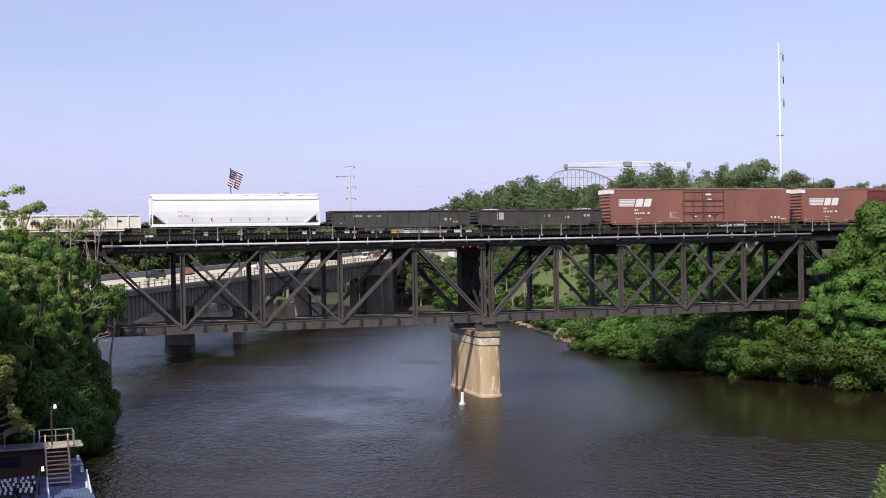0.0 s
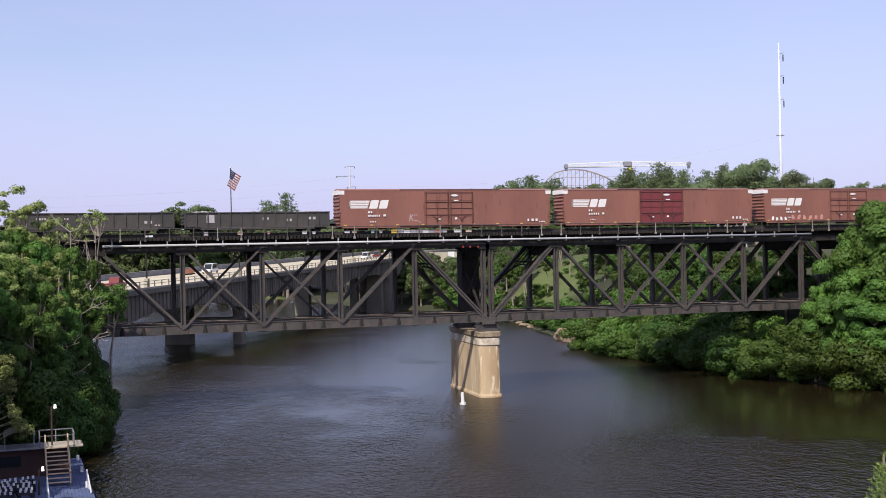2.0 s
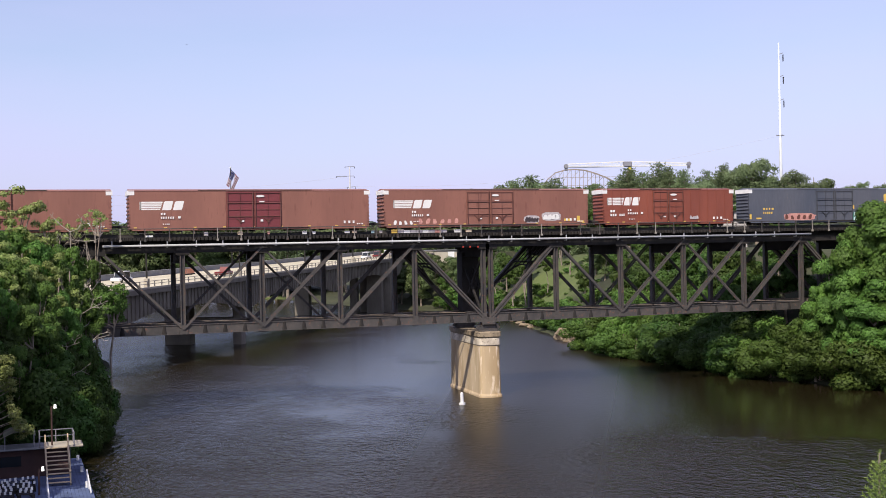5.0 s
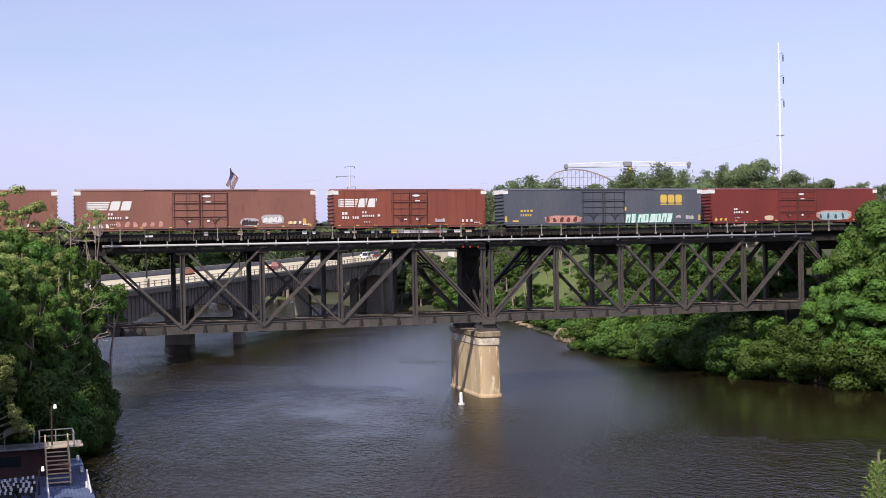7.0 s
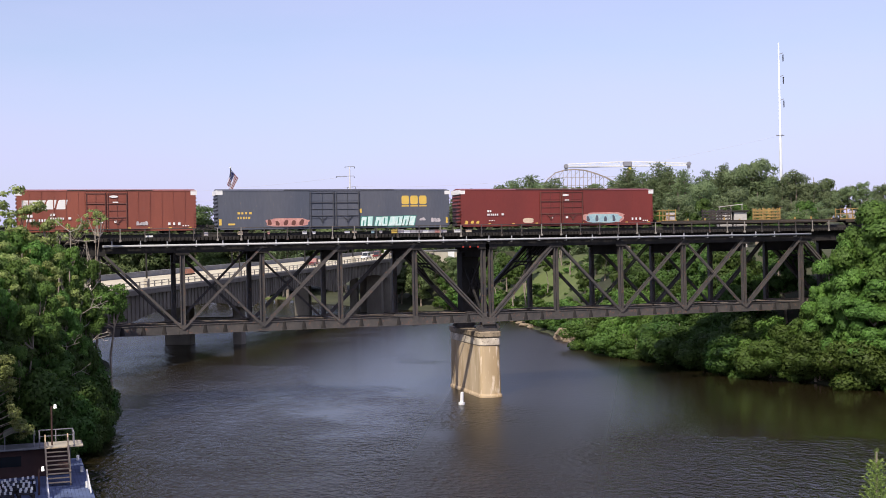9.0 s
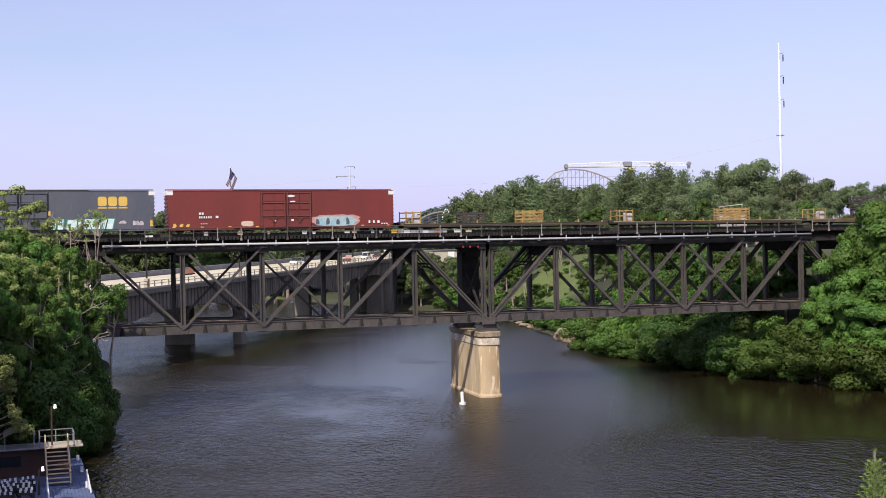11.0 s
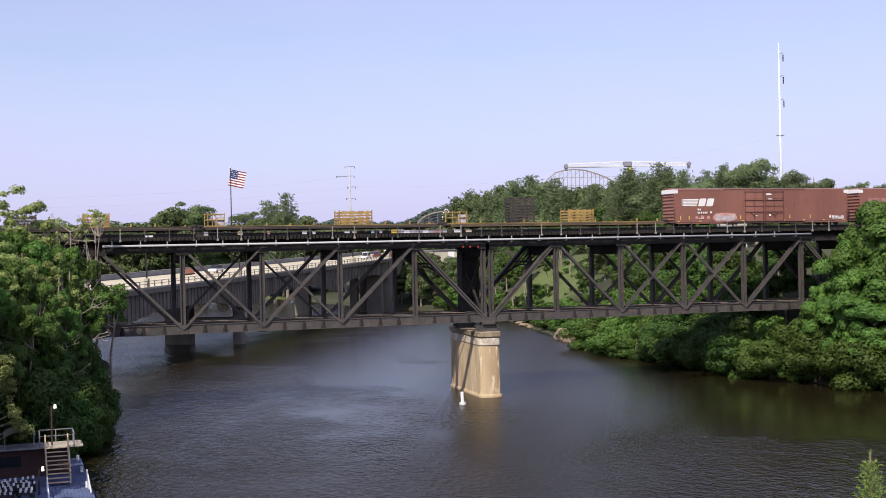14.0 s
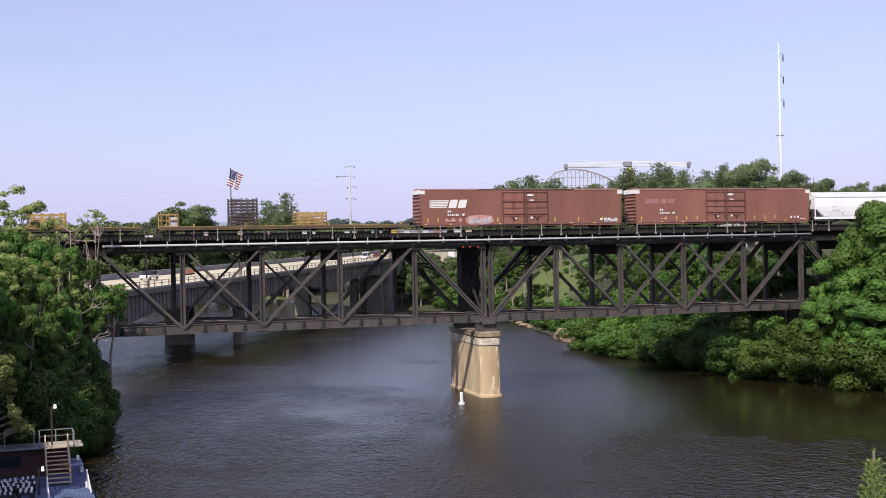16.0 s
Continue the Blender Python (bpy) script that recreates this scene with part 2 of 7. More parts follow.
BOX_ORANGE = material("bright rust-red paint", (0.27, 0.075, 0.045), (0.22, 0.06, 0.038), rough=0.5, scale=0.35, fine=2.5, spread=0.12, stretch=(1, 1, 0.25), third=(0.2, 0.06, 0.04), third_cut=0.62)
# Door bars darker than the car paint, carrying the shadow lines they cast.
BAR_RED = material("shadowed rust-red door bar", (0.14, 0.05, 0.038), rough=0.7, scale=1, fine=5)
BAR_BLUE = material("slate door bar", (0.05, 0.053, 0.065), rough=0.7, scale=1, fine=5)
BOX_RED_DARK = material("deep oxide red paint", (0.2, 0.034, 0.026), (0.165, 0.03, 0.024), rough=0.5, scale=0.35, fine=6, spread=0.12, stretch=(1, 1, 0.3))
DOOR_MAROON = material("maroon replacement door paint", (0.2, 0.04, 0.045), (0.17, 0.035, 0.04), rough=0.5, scale=0.5, fine=6, spread=0.12)
BOX_BLUE = material("faded slate blue paint", (0.075, 0.085, 0.115), (0.1, 0.105, 0.13), rough=0.6, scale=0.3, fine=5, spread=0.15, stretch=(1, 1, 0.25), third=(0.15, 0.13, 0.11), third_cut=0.66)
GON_BLACK = material("worn black freight paint", (0.045, 0.043, 0.041), (0.07, 0.062, 0.056), rough=0.7, scale=0.5, fine=5, spread=0.25, third=(0.1, 0.07, 0.05), third_cut=0.66)
HOP_WHITE = material("clean white hopper paint", (0.9, 0.9, 0.9), (0.84, 0.84, 0.85), rough=0.4, scale=0.4, fine=5, spread=0.05, stretch=(1, 1, 0.3))
GON_WHITE = material("dusty white freight paint", (0.82, 0.78, 0.7), (0.7, 0.65, 0.57), rough=0.6, scale=0.6, fine=5, spread=0.12, third=(0.4, 0.27, 0.18), third_cut=0.66)
UNDER = material("grimy undercarriage", (0.03, 0.027, 0.025), (0.05, 0.042, 0.036), rough=0.85, scale=1, fine=8, spread=0.3)
WHITE = material("white stencil paint", (0.82, 0.8, 0.78), rough=0.5, scale=1.5, fine=8, spread=0.06)
YELLOW = material("yellow stencil paint", (0.75, 0.5, 0.1), rough=0.5, scale=1.5, fine=8, spread=0.1)
RACK_YELLOW = material("worn yellow rack steel", (0.46, 0.3, 0.09), (0.27, 0.17, 0.065), rough=0.6, scale=0.8, fine=8, spread=0.2)
EDGE_YELLOW = material("scuffed yellow flatcar edge", (0.42, 0.28, 0.07), (0.2, 0.13, 0.05), rough=0.75, scale=0.6, fine=4, spread=0.25)
SILL_BROWN = material("yellowed brown flatcar sill", (0.17, 0.115, 0.045), (0.09, 0.06, 0.035), rough=0.75, scale=0.5, fine=4, spread=0.25)
FLAT_BROWN = material("brown flatcar deck", (0.032, 0.026, 0.022), (0.065, 0.047, 0.032), rough=0.75, scale=0.25, fine=4, spread=0.2)
STACK_DARK = material("dark steel nesting racks", (0.045, 0.04, 0.038), (0.075, 0.055, 0.045), rough=0.6, scale=0.8, fine=6, spread=0.2)
FADED = material("faded lilac emblem paint", (0.38, 0.2, 0.19), (0.32, 0.14, 0.12), rough=0.6, scale=2.5, fine=6, spread=0.2)
PINK = material("salmon spray paint", (0.62, 0.33, 0.27), (0.5, 0.22, 0.2), rough=0.5, scale=2.5, fine=6, spread=0.2)
MINT = material("mint spray paint", (0.5, 0.75, 0.7), (0.75, 0.85, 0.8), rough=0.5, scale=2.5, fine=6, spread=0.1)
AQUA = material("pale blue spray paint", (0.28, 0.45, 0.52), (0.42, 0.55, 0.55), rough=0.5, scale=2.5, fine=6, spread=0.2)
SILVER = material("silver spray paint", (0.55, 0.5, 0.5), (0.4, 0.36, 0.38), rough=0.5, scale=2.5, fine=6, spread=0.2)
CREAM_SPRAY = material("cream patch paint", (0.7, 0.55, 0.4), rough=0.6, scale=2.5, fine=6)
GREEN_DK = material("teal spray paint", (0.06, 0.25, 0.2), rough=0.5, scale=2.5, fine=6)
INK = material("dark spray outline", (0.05, 0.035, 0.04), rough=0.6, scale=2.5, fine=6)
BARK = material("grey-brown bark", (0.2, 0.165, 0.13), (0.3, 0.25, 0.2), rough=0.95, scale=1.5, fine=9, spread=0.3, bump=0.5)
PALE_BARK = material("pale bare wood", (0.42, 0.37, 0.31), (0.3, 0.26, 0.22), rough=0.9, scale=1.5, fine=9, spread=0.2)
LEAF_BRIGHT = leaf_material("bright cottonwood leaves", (0.152, 0.272, 0.056), (0.096, 0.186, 0.042))
LEAF = leaf_material("green leaves", (0.105, 0.17, 0.036), (0.07, 0.125, 0.028))
# The same green foliage, darkened for trees and bushes that stand in shade.
LEAF_SHADED = leaf_material("deep green leaves", (0.06, 0.12, 0.026), (0.08, 0.14, 0.03))
LEAF_OLIVE = leaf_material("olive spring leaves", (0.35, 0.41, 0.15), (0.25, 0.33, 0.095))
# Far leaves, ridge leaves and pine needles carry distance haze in their colour.
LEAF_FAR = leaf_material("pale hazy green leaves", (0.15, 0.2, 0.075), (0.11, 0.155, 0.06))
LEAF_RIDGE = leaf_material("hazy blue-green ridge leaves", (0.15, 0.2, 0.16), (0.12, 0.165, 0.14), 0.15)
NEEDLE = leaf_material("blue-green pine needles", (0.21, 0.27, 0.13), (0.155, 0.21, 0.1))
GRASS = material("woodland floor and mown lawn", (0.035, 0.04, 0.018), (0.055, 0.062, 0.025), rough=1.0, scale=0.05, fine=0.7, spread=0.35, third=(0.07, 0.055, 0.035), third_cut=0.6)


def add_lawns(mat, lawns):
    """Mown grass round the given places (x, y, radius) of the ground."""
    t = mat.node_tree
    b = t.nodes["Principled BSDF"]
    src = b.inputs["Base Color"].links[0].from_socket
    co = t.nodes.new("ShaderNodeTexCoord")
    noi = t.nodes.new("ShaderNodeTexNoise")
    noi.inputs["Scale"].default_value, noi.inputs["Detail"].default_value = 0.25, 6
    t.links.new(co.outputs["Object"], noi.inputs["Vector"])
    tint = t.nodes.new("ShaderNodeMix")
    tint.data_type = "RGBA"
    tint.inputs["A"].default_value, tint.inputs["B"].default_value = (0.14, 0.175, 0.05, 1), (0.07, 0.1, 0.03, 1)
    t.links.new(noi.outputs["Fac"], tint.inputs["Factor"])
    for x, y, r in lawns:
        dist = t.nodes.new("ShaderNodeVectorMath")
        dist.operation = "DISTANCE"
        flat = t.nodes.new("ShaderNodeVectorMath")
        flat.operation = "MULTIPLY"
        flat.inputs[1].default_value = (1, 1, 0)
        t.links.new(co.outputs["Object"], flat.inputs[0])
        t.links.new(flat.outputs["Vector"], dist.inputs[0])
        dist.inputs[1].default_value = (x, y, 0)
        rg = t.nodes.new("ShaderNodeMapRange")
        rg.inputs["From Min"].default_value, rg.inputs["From Max"].default_value = r, r * 0.45
        t.links.new(dist.outputs["Value"], rg.inputs["Value"])
        mx = t.nodes.new("ShaderNodeMix")
        mx.data_type = "RGBA"
        t.links.new(rg.outputs["Result"], mx.inputs["Factor"])
        t.links.new(src, mx.inputs["A"])
        t.links.new(tint.outputs["Result"], mx.inputs["B"])
        src = mx.outputs["Result"]
    t.links.new(src, b.inputs["Base Color"])


add_lawns(GRASS, ((128, 154, 34), (20, 380, 60), (100, 345, 24)))
ROCK = material("sandstone ledge", (0.3, 0.23, 0.15), (0.16, 0.125, 0.085), rough=0.95, scale=0.5, fine=4, spread=0.3, stretch=(1, 1, 4), bump=0.6)
# The ridge's blue is haze put into its colour.
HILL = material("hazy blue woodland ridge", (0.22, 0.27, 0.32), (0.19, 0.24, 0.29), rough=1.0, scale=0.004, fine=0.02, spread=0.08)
WATER = water_material()


# ---- mesh tools ----
def part(name, bm, mat, parent=None, label="", smooth=False):
    me = bpy.data.meshes.new(name)
    if isinstance(bm, tuple):
        me.from_pydata(*bm)
    else:
        bm.to_mesh(me)
        bm.free()
    for mm in (mat if isinstance(mat, (list, tuple)) else (mat,)):
        me.materials.append(mm)
    if smooth:
        me.polygons.foreach_set("use_smooth", [True] * len(me.polygons))
    ob = new(name, me)
    if parent is not None:
        ob.parent = parent
    return tagged(ob, label)


def thing(name, label, category, at=(0, 0, 0), turn=0.0, group="", kind=""):
    ob = new(name)
    ob.empty_display_size = 0.2
    ob.matrix_world = pose(*at, 0, 0, turn)
    return tagged(ob, label, category, group, kind)


def box(bm, lo, hi, bevel=0.0):
    c = [(a + b) / 2 for a, b in zip(lo, hi)]
    s = [max(abs(b - a), 1e-4) for a, b in zip(lo, hi)]
    made = bmesh.ops.create_cube(bm, size=1, matrix=Matrix.Translation(c) @ Matrix.Diagonal((*s, 1)))
    if bevel:
        edges = list({e for v in made["verts"] for e in v.link_edges})
        bmesh.ops.bevel(bm, geom=edges, offset=bevel, segments=1, affect="EDGES")
    return bm


def along(a, b, up=(0, 0, 1)):
    a, b = Vector(a), Vector(b)
    x = (b - a).normalized()
    y = Vector(up).cross(x)
    if y.length < 1e-4:
        y = Vector((0, 1, 0))
    y.normalize()
    z = x.cross(y)
    m = Matrix((x, y, z)).transposed().to_4x4()
    m.translation = (a + b) / 2
    return m, (b - a).length


def bar(bm, a, b, w, h, up=(0, 0, 1)):
    m, n = along(a, b, up)
    bmesh.ops.create_cube(bm, size=1, matrix=m @ Matrix.Diagonal((n, w, h, 1)))
    return bm


def rod(bm, a, b, r, seg=8, r2=None):
    m, n = along(a, b)
    bmesh.ops.create_cone(bm, cap_ends=True, segments=seg, radius1=r, radius2=r if r2 is None else r2, depth=n,
                          matrix=m @ Matrix.Rotation(radians(90), 4, "Y"))
    return bm


def hbeam(bm, a, b, w, h, web=0.06):
    """A built-up member: two flange plates across w, joined by a web."""
    m, n = along(a, b, (0, 1, 0))
    for s in (-1, 1):
        bmesh.ops.create_cube(bm, size=1, matrix=m @ Matrix.Translation((0, s * (w / 2 - web / 2), 0)) @ Matrix.Diagonal((n, web, h, 1)))
    bmesh.ops.create_cube(bm, size=1, matrix=m @ Matrix.Diagonal((n, w - 2 * web, web, 1)))
    return bm


def B():
    return bmesh.new()


def swept(pts, r, n=8):
    """One closed tube along a curve that lies in an upright plane."""
    v, f = [], []
    for i, p in enumerate(pts):
        way = (pts[min(i + 1, len(pts) - 1)] - pts[max(i - 1, 0)]).normalized()
        side = Vector((0, 1, 0))
        up = way.cross(side)
        v += [tuple(p + (side * math.cos(k * 2 * math.pi / n) + up * math.sin(k * 2 * math.pi / n)) * r) for k in range(n)]
        if i:
            f += [(n * i - n + k, n * i - n + (k + 1) % n, n * i + (k + 1) % n, n * i + k) for k in range(n)]
    f += [tuple(range(n))[::-1], tuple(range(len(v) - n, len(v)))]
    return v, [], f


# ---- land and river ----
LEFT_BANK = [(-40, -1200), (0, -300), (9, -138), (-4, -75), (-6, -60), (-6, -44), (-5.5, -33), (1.6, -26), (5.2, -18), (7.8, -7), (12, 24), (15, 77), (10, 112), (-20, 160), (-90, 200), (-500, 300)]
FAR_BANK = [(-500, 450), (-60, 350), (20, 318), (62, 326), (86, 330), (101, 326), (106, 262), (109, 222), (118, 200), (120, 158), (116, 136), (106, 92), (96, 55), (94, 40), (95, 30),
            (94, 14), (94, 7), (94.5, -1), (97, -8), (99.6, -17), (106, -60), (115, -138), (150, -300), (300, -1200)]
RIVER = np.array(LEFT_BANK + FAR_BANK, float)


def river_distance(px, py):
    """Metres from the water's edge, negative on the water."""
    p = np.stack([px, py], -1).astype(float)
    best = np.full(len(p), 1e9)
    inside = np.zeros(len(p), bool)
    for a, b in zip(RIVER, np.roll(RIVER, -1, 0)):
        d = b - a
        t = np.clip(((p - a) @ d) / (d @ d), 0, 1)
        best = np.minimum(best, np.linalg.norm(p - a - t[:, None] * d, axis=1))
        cross = (a[1] > p[:, 1]) != (b[1] > p[:, 1])
        with np.errstate(divide="ignore", invalid="ignore"):
            xi = a[0] + (p[:, 1] - a[1]) * d[0] / d[1]
        inside ^= cross & (p[:, 0] < xi)
    return np.where(inside, -best, best)


def smooth(a, b, v):
    t = np.clip((np.asarray(v, float) - a) / (b - a), 0, 1)
    return t * t * (3 - 2 * t)


def ground_height(px, py):
    px, py = np.atleast_1d(np.asarray(px, float)), np.atleast_1d(np.asarray(py, float))
    d = river_distance(px, py)
    right = px > 60
    far = (py > 225) | ((px < 60) & (py > 130))
    rise = np.where(right & ~far, 0.4 + 16.5 * smooth(0, 34, d) + 9 * smooth(50, 130, d),
                    np.where(far, 0.4 + 1.3 * smooth(0, 25, d) + 8 * smooth(70, 300, d), 0.4 + 7 * smooth(0, 22, d) + 3 * smooth(30, 90, d)))
    blend = smooth(170, 225, py) * smooth(60, 100, px)
    rise = np.where(right & (py < 225), rise * (1 - blend) + blend * (0.4 + 7 * smooth(0, 30, d) + 14 * smooth(40, 160, d)), rise)
    bluff = smooth(-119, -135, py) * (px < 60)
    rise = rise * (1 - bluff) + bluff * (0.4 + 15.8 * smooth(0, 7, d))
    bank = 1 - smooth(3.5, 14, np.abs(py - 4.1))
    away = np.where(px < 40, smooth(2, -8, px), smooth(109, 117, px))
    z = rise + (19.4 - rise) * bank * away * (d > 0)
    z += 0.5 * np.sin(px * 0.21 + 1) * np.sin(py * 0.17) * smooth(2, 20, d) * (1 - bank * away)
    return np.where(d > 0, z, np.maximum(-3.0, 0.4 + d * 0.6))


def make_ground():
    xs = np.concatenate([np.linspace(-4800, -300, 16), np.arange(-240, -40, 20), np.arange(-40, 140, 2.5), np.arange(140, 300, 8), np.linspace(330, 4800, 22)])
    ys = np.concatenate([np.linspace(-1200, -220, 8), np.arange(-200, -60, 8), np.arange(-60, 70, 2.5), np.arange(70, 320, 5), np.linspace(340, 4800, 40)])
    gx, gy = np.meshgrid(xs, ys)
    gz = ground_height(gx.ravel(), gy.ravel())
    nx = len(xs)
    faces = [(j * nx + i, j * nx + i + 1, (j + 1) * nx + i + 1, (j + 1) * nx + i) for j in range(len(ys) - 1) for i in range(nx - 1)]
    tagged(part("ground", (np.stack([gx.ravel(), gy.ravel(), gz], -1).tolist(), [], faces), GRASS, smooth=True),
           "grassy river banks and wooded land to the horizon", "ground", kind="structure")
    b = B()
    bmesh.ops.create_grid(b, x_segments=4, y_segments=4, size=1300, matrix=Matrix.Translation((0, 0, 0)))
    tagged(part("water", b, WATER), "brown rippled river reflecting the sky", "water", kind="structure")


    # ridge on the horizon, its blue haze put into the colour
    rnd = np.random.default_rng(8)
    xs = np.linspace(-3800, 4600, 90)
    crest = 70 + 26 * np.sin(xs * 0.0019 + 0.4) + 12 * np.sin(xs * 0.006) + rnd.normal(size=90) * 2.5
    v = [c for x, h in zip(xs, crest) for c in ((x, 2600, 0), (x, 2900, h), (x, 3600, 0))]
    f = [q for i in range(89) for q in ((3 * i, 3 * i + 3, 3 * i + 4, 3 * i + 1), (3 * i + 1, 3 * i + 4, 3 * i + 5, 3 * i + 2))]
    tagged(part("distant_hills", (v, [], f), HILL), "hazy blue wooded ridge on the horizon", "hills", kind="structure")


make_ground()

# ---- railway bridge ----
NODES_L = [0.0, 9.15, 18.25, 27.25, 36.45, 45.65, 54.45]
NODES_R = [55.45, 64.2, 73.25, 82.4, 91.5, 100.5, 109.6]
ZT, ZB, FAR = 18.75, 9.66, 8.16
RAIL_Z, TRACK_Y = 20.39, 3.47


def make_bridge():
    br = thing("railway_bridge", "rust-brown steel deck truss railway bridge over the river", "bridge")
    for nodes in (NODES_L, NODES_R):
        a, e = nodes[0], nodes[-1]
        for y, out in ((0.0, -1), (FAR, 1)):
            b = B()
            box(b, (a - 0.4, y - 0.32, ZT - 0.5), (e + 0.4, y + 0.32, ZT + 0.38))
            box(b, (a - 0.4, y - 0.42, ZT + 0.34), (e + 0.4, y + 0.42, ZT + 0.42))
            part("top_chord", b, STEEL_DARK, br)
            for i in range(6):
                # deep plate chord: web, bottom flange that catches the sun, rolled top edge
                x0, x1 = nodes[i], nodes[i + 1]
                b = B()
                box(b, (x0, y - 0.16, ZB - 0.5), (x1, y - 0.1, ZB + 0.48))
                box(b, (x0, y + 0.1, ZB - 0.5), (x1, y + 0.16, ZB + 0.48))
                box(b, (x0, y - 0.32, ZB - 0.56), (x1, y + 0.32, ZB - 0.5))
                for q in (-0.17, 0.17):
                    box(b, (x0, y + q - 0.07, ZB + 0.42), (x1, y + q + 0.07, ZB + 0.5))
                chord = part("bottom_chord", b, STEEL, br)
                # dark wedges for the stiffeners together with the shadow beside them
                for k in range(1, 4):
                    x = x0 + k * (x1 - x0) / 4 + 0.15
                    yo = y + out * 0.16
                    v = [(x + sx, yo + out * dy, z) for dy, w0, w1 in ((0, 0.12, 0.3), (0.09, 0.04, 0.16)) for sx, z in ((-w1, ZB - 0.5), (w1, ZB - 0.5), (w0, ZB + 0.44), (-w0, ZB + 0.44))]
                    part("stiffener", (v, [], [(0, 1, 2, 3), (7, 6, 5, 4), (0, 4, 5, 1), (1, 5, 6, 2), (2, 6, 7, 3), (3, 7, 4, 0)]), STEEL_DARK, chord)
            for i in range(7):
                b = hbeam(B(), (nodes[i], y, ZB - 0.2), (nodes[i], y, ZT), 0.52, 0.54, 0.07)
                part("vertical", b, STEEL, br)
                b = B()
                box(b, (nodes[i] - 0.5, y - 0.25, ZB - 0.66), (nodes[i] + 0.5, y - 0.17, ZB - 0.02), 0.02)
                box(b, (nodes[i] - 0.33, y - 0.25, ZB - 0.02), (nodes[i] + 0.33, y - 0.17, ZB + 0.5))
                part("gusset_plate", b, STEEL, br)
                b = B()
                box(b, (nodes[i] - 0.75, y - 0.36, ZT - 0.75), (nodes[i] + 0.75, y - 0.3, ZT - 0.1), 0.02)
                part("gusset_plate", b, STEEL_DARK, br)
            for i, kind in enumerate(("up", "down", "cross", "cross", "rise", "fall")):
                x0, x1 = nodes[i], nodes[i + 1]
                if kind in ("up", "fall"):
                    p, q = ((x0, y, ZB), (x1, y, ZT)) if kind == "up" else ((x0, y, ZT), (x1, y, ZB))
                    part("end_post", hbeam(B(), p, q, 0.5, 0.56, 0.2), STEEL, br)
                if kind in ("down", "cross"):
                    wide = 0.18 if i == 3 else 0.27
                    b = B()
                    for q in (-0.29, 0.22):
                        bar(b, (x0, y + q, ZT), (x1, y + q, ZB), wide, 0.07, (0, 1, 0))
                    part("diagonal", b, STEEL, br)
                if kind in ("rise", "cross"):
                    wide = 0.2 if i == 2 else 0.31
                    b = B()
                    for q in (-0.36, 0.29):
                        bar(b, (x0, y + q, ZB), (x1, y + q, ZT), wide, 0.07, (0, 1, 0))
                    part("diagonal", b, STEEL, br)
        # cross frames and lower bracing between the two trusses
        for i, x in enumerate(nodes):
            b = B()
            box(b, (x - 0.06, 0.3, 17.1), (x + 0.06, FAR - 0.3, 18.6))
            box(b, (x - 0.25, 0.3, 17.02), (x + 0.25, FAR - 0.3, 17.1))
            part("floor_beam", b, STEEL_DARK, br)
            b = B()
            box(b, (x - 0.15, 0.3, ZB + 0.1), (x + 0.15, FAR - 0.3, ZB + 0.5))
            part("strut", b, STEEL, br)
            if i < 6:
                b = B()
                bar(b, (x, 0.3, ZB + 0.58), (nodes[i + 1], FAR - 0.3, ZB + 0.58), 0.22, 0.08)
                bar(b, (x, FAR - 0.3, ZB + 0.58), (nodes[i + 1], 0.3, ZB + 0.58), 0.22, 0.08)
                part("lateral_brace", b, PALE_STEEL, br)
        # arched portal bracing between the inclined end posts
        for tx, bx in ((nodes[1], nodes[0]), (nodes[5], nodes[6])):
            def at(f, y):
                return Vector((tx + (bx - tx) * f, y, ZT + (ZB - ZT) * f))
            b = B()
            bar(b, at(0.27, 0.3), at(0.27, FAR - 0.3), 0.3, 0.22)
            n = 12
            arch = [at(0.31 + 0.26 * abs(2 * k / n - 1) ** 3, 0.3 + (FAR - 0.6) * k / n) for k in range(n + 1)]
            for p, q in zip(arch[:-1], arch[1:]):
                bar(b, p, q, 0.24, 0.2)
            for k in range(0, n + 1, 2):
                bar(b, arch[k], at(0.06, arch[k].y), 0.12, 0.12)
            part("portal_brace", b, STEEL_DARK, br)
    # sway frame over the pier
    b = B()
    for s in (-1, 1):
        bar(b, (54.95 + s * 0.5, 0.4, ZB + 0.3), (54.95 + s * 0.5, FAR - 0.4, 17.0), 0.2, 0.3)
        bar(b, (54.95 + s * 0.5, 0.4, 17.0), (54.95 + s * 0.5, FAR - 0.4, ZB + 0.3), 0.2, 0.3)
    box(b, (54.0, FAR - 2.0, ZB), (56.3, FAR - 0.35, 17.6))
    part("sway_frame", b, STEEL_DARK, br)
    # stringers, walkway, rails, pipe
    for y in (1.6, 2.75, 4.2, 5.35):
        b = B()
        box(b, (-2, y - 0.12, 18.7), (112, y + 0.12, 19.56))
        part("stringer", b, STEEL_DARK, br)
    for y in (TRACK_Y - 0.7175, TRACK_Y + 0.7175):
        b = B()
        box(b, (-140, y - 0.07, 19.93), (260, y + 0.07, 19.98))
        box(b, (-140, y - 0.02, 19.98), (260, y + 0.02, 20.32))
        box(b, (-140, y - 0.036, 20.32), (260, y + 0.036, RAIL_Z))
        part("rail", b, UNDER, br)
    b = B()
    for y in (-0.62, -0.3, 7.9, 8.3):
        box(b, (-2, y - 0.13, 19.94), (112, y + 0.13, 19.99))
    part("walkway_plank", b, TIMBER, br)
    b = rod(B(), (9.6, -0.85, 19.06), (101.6, -0.85, 19.16), 0.13, 10)
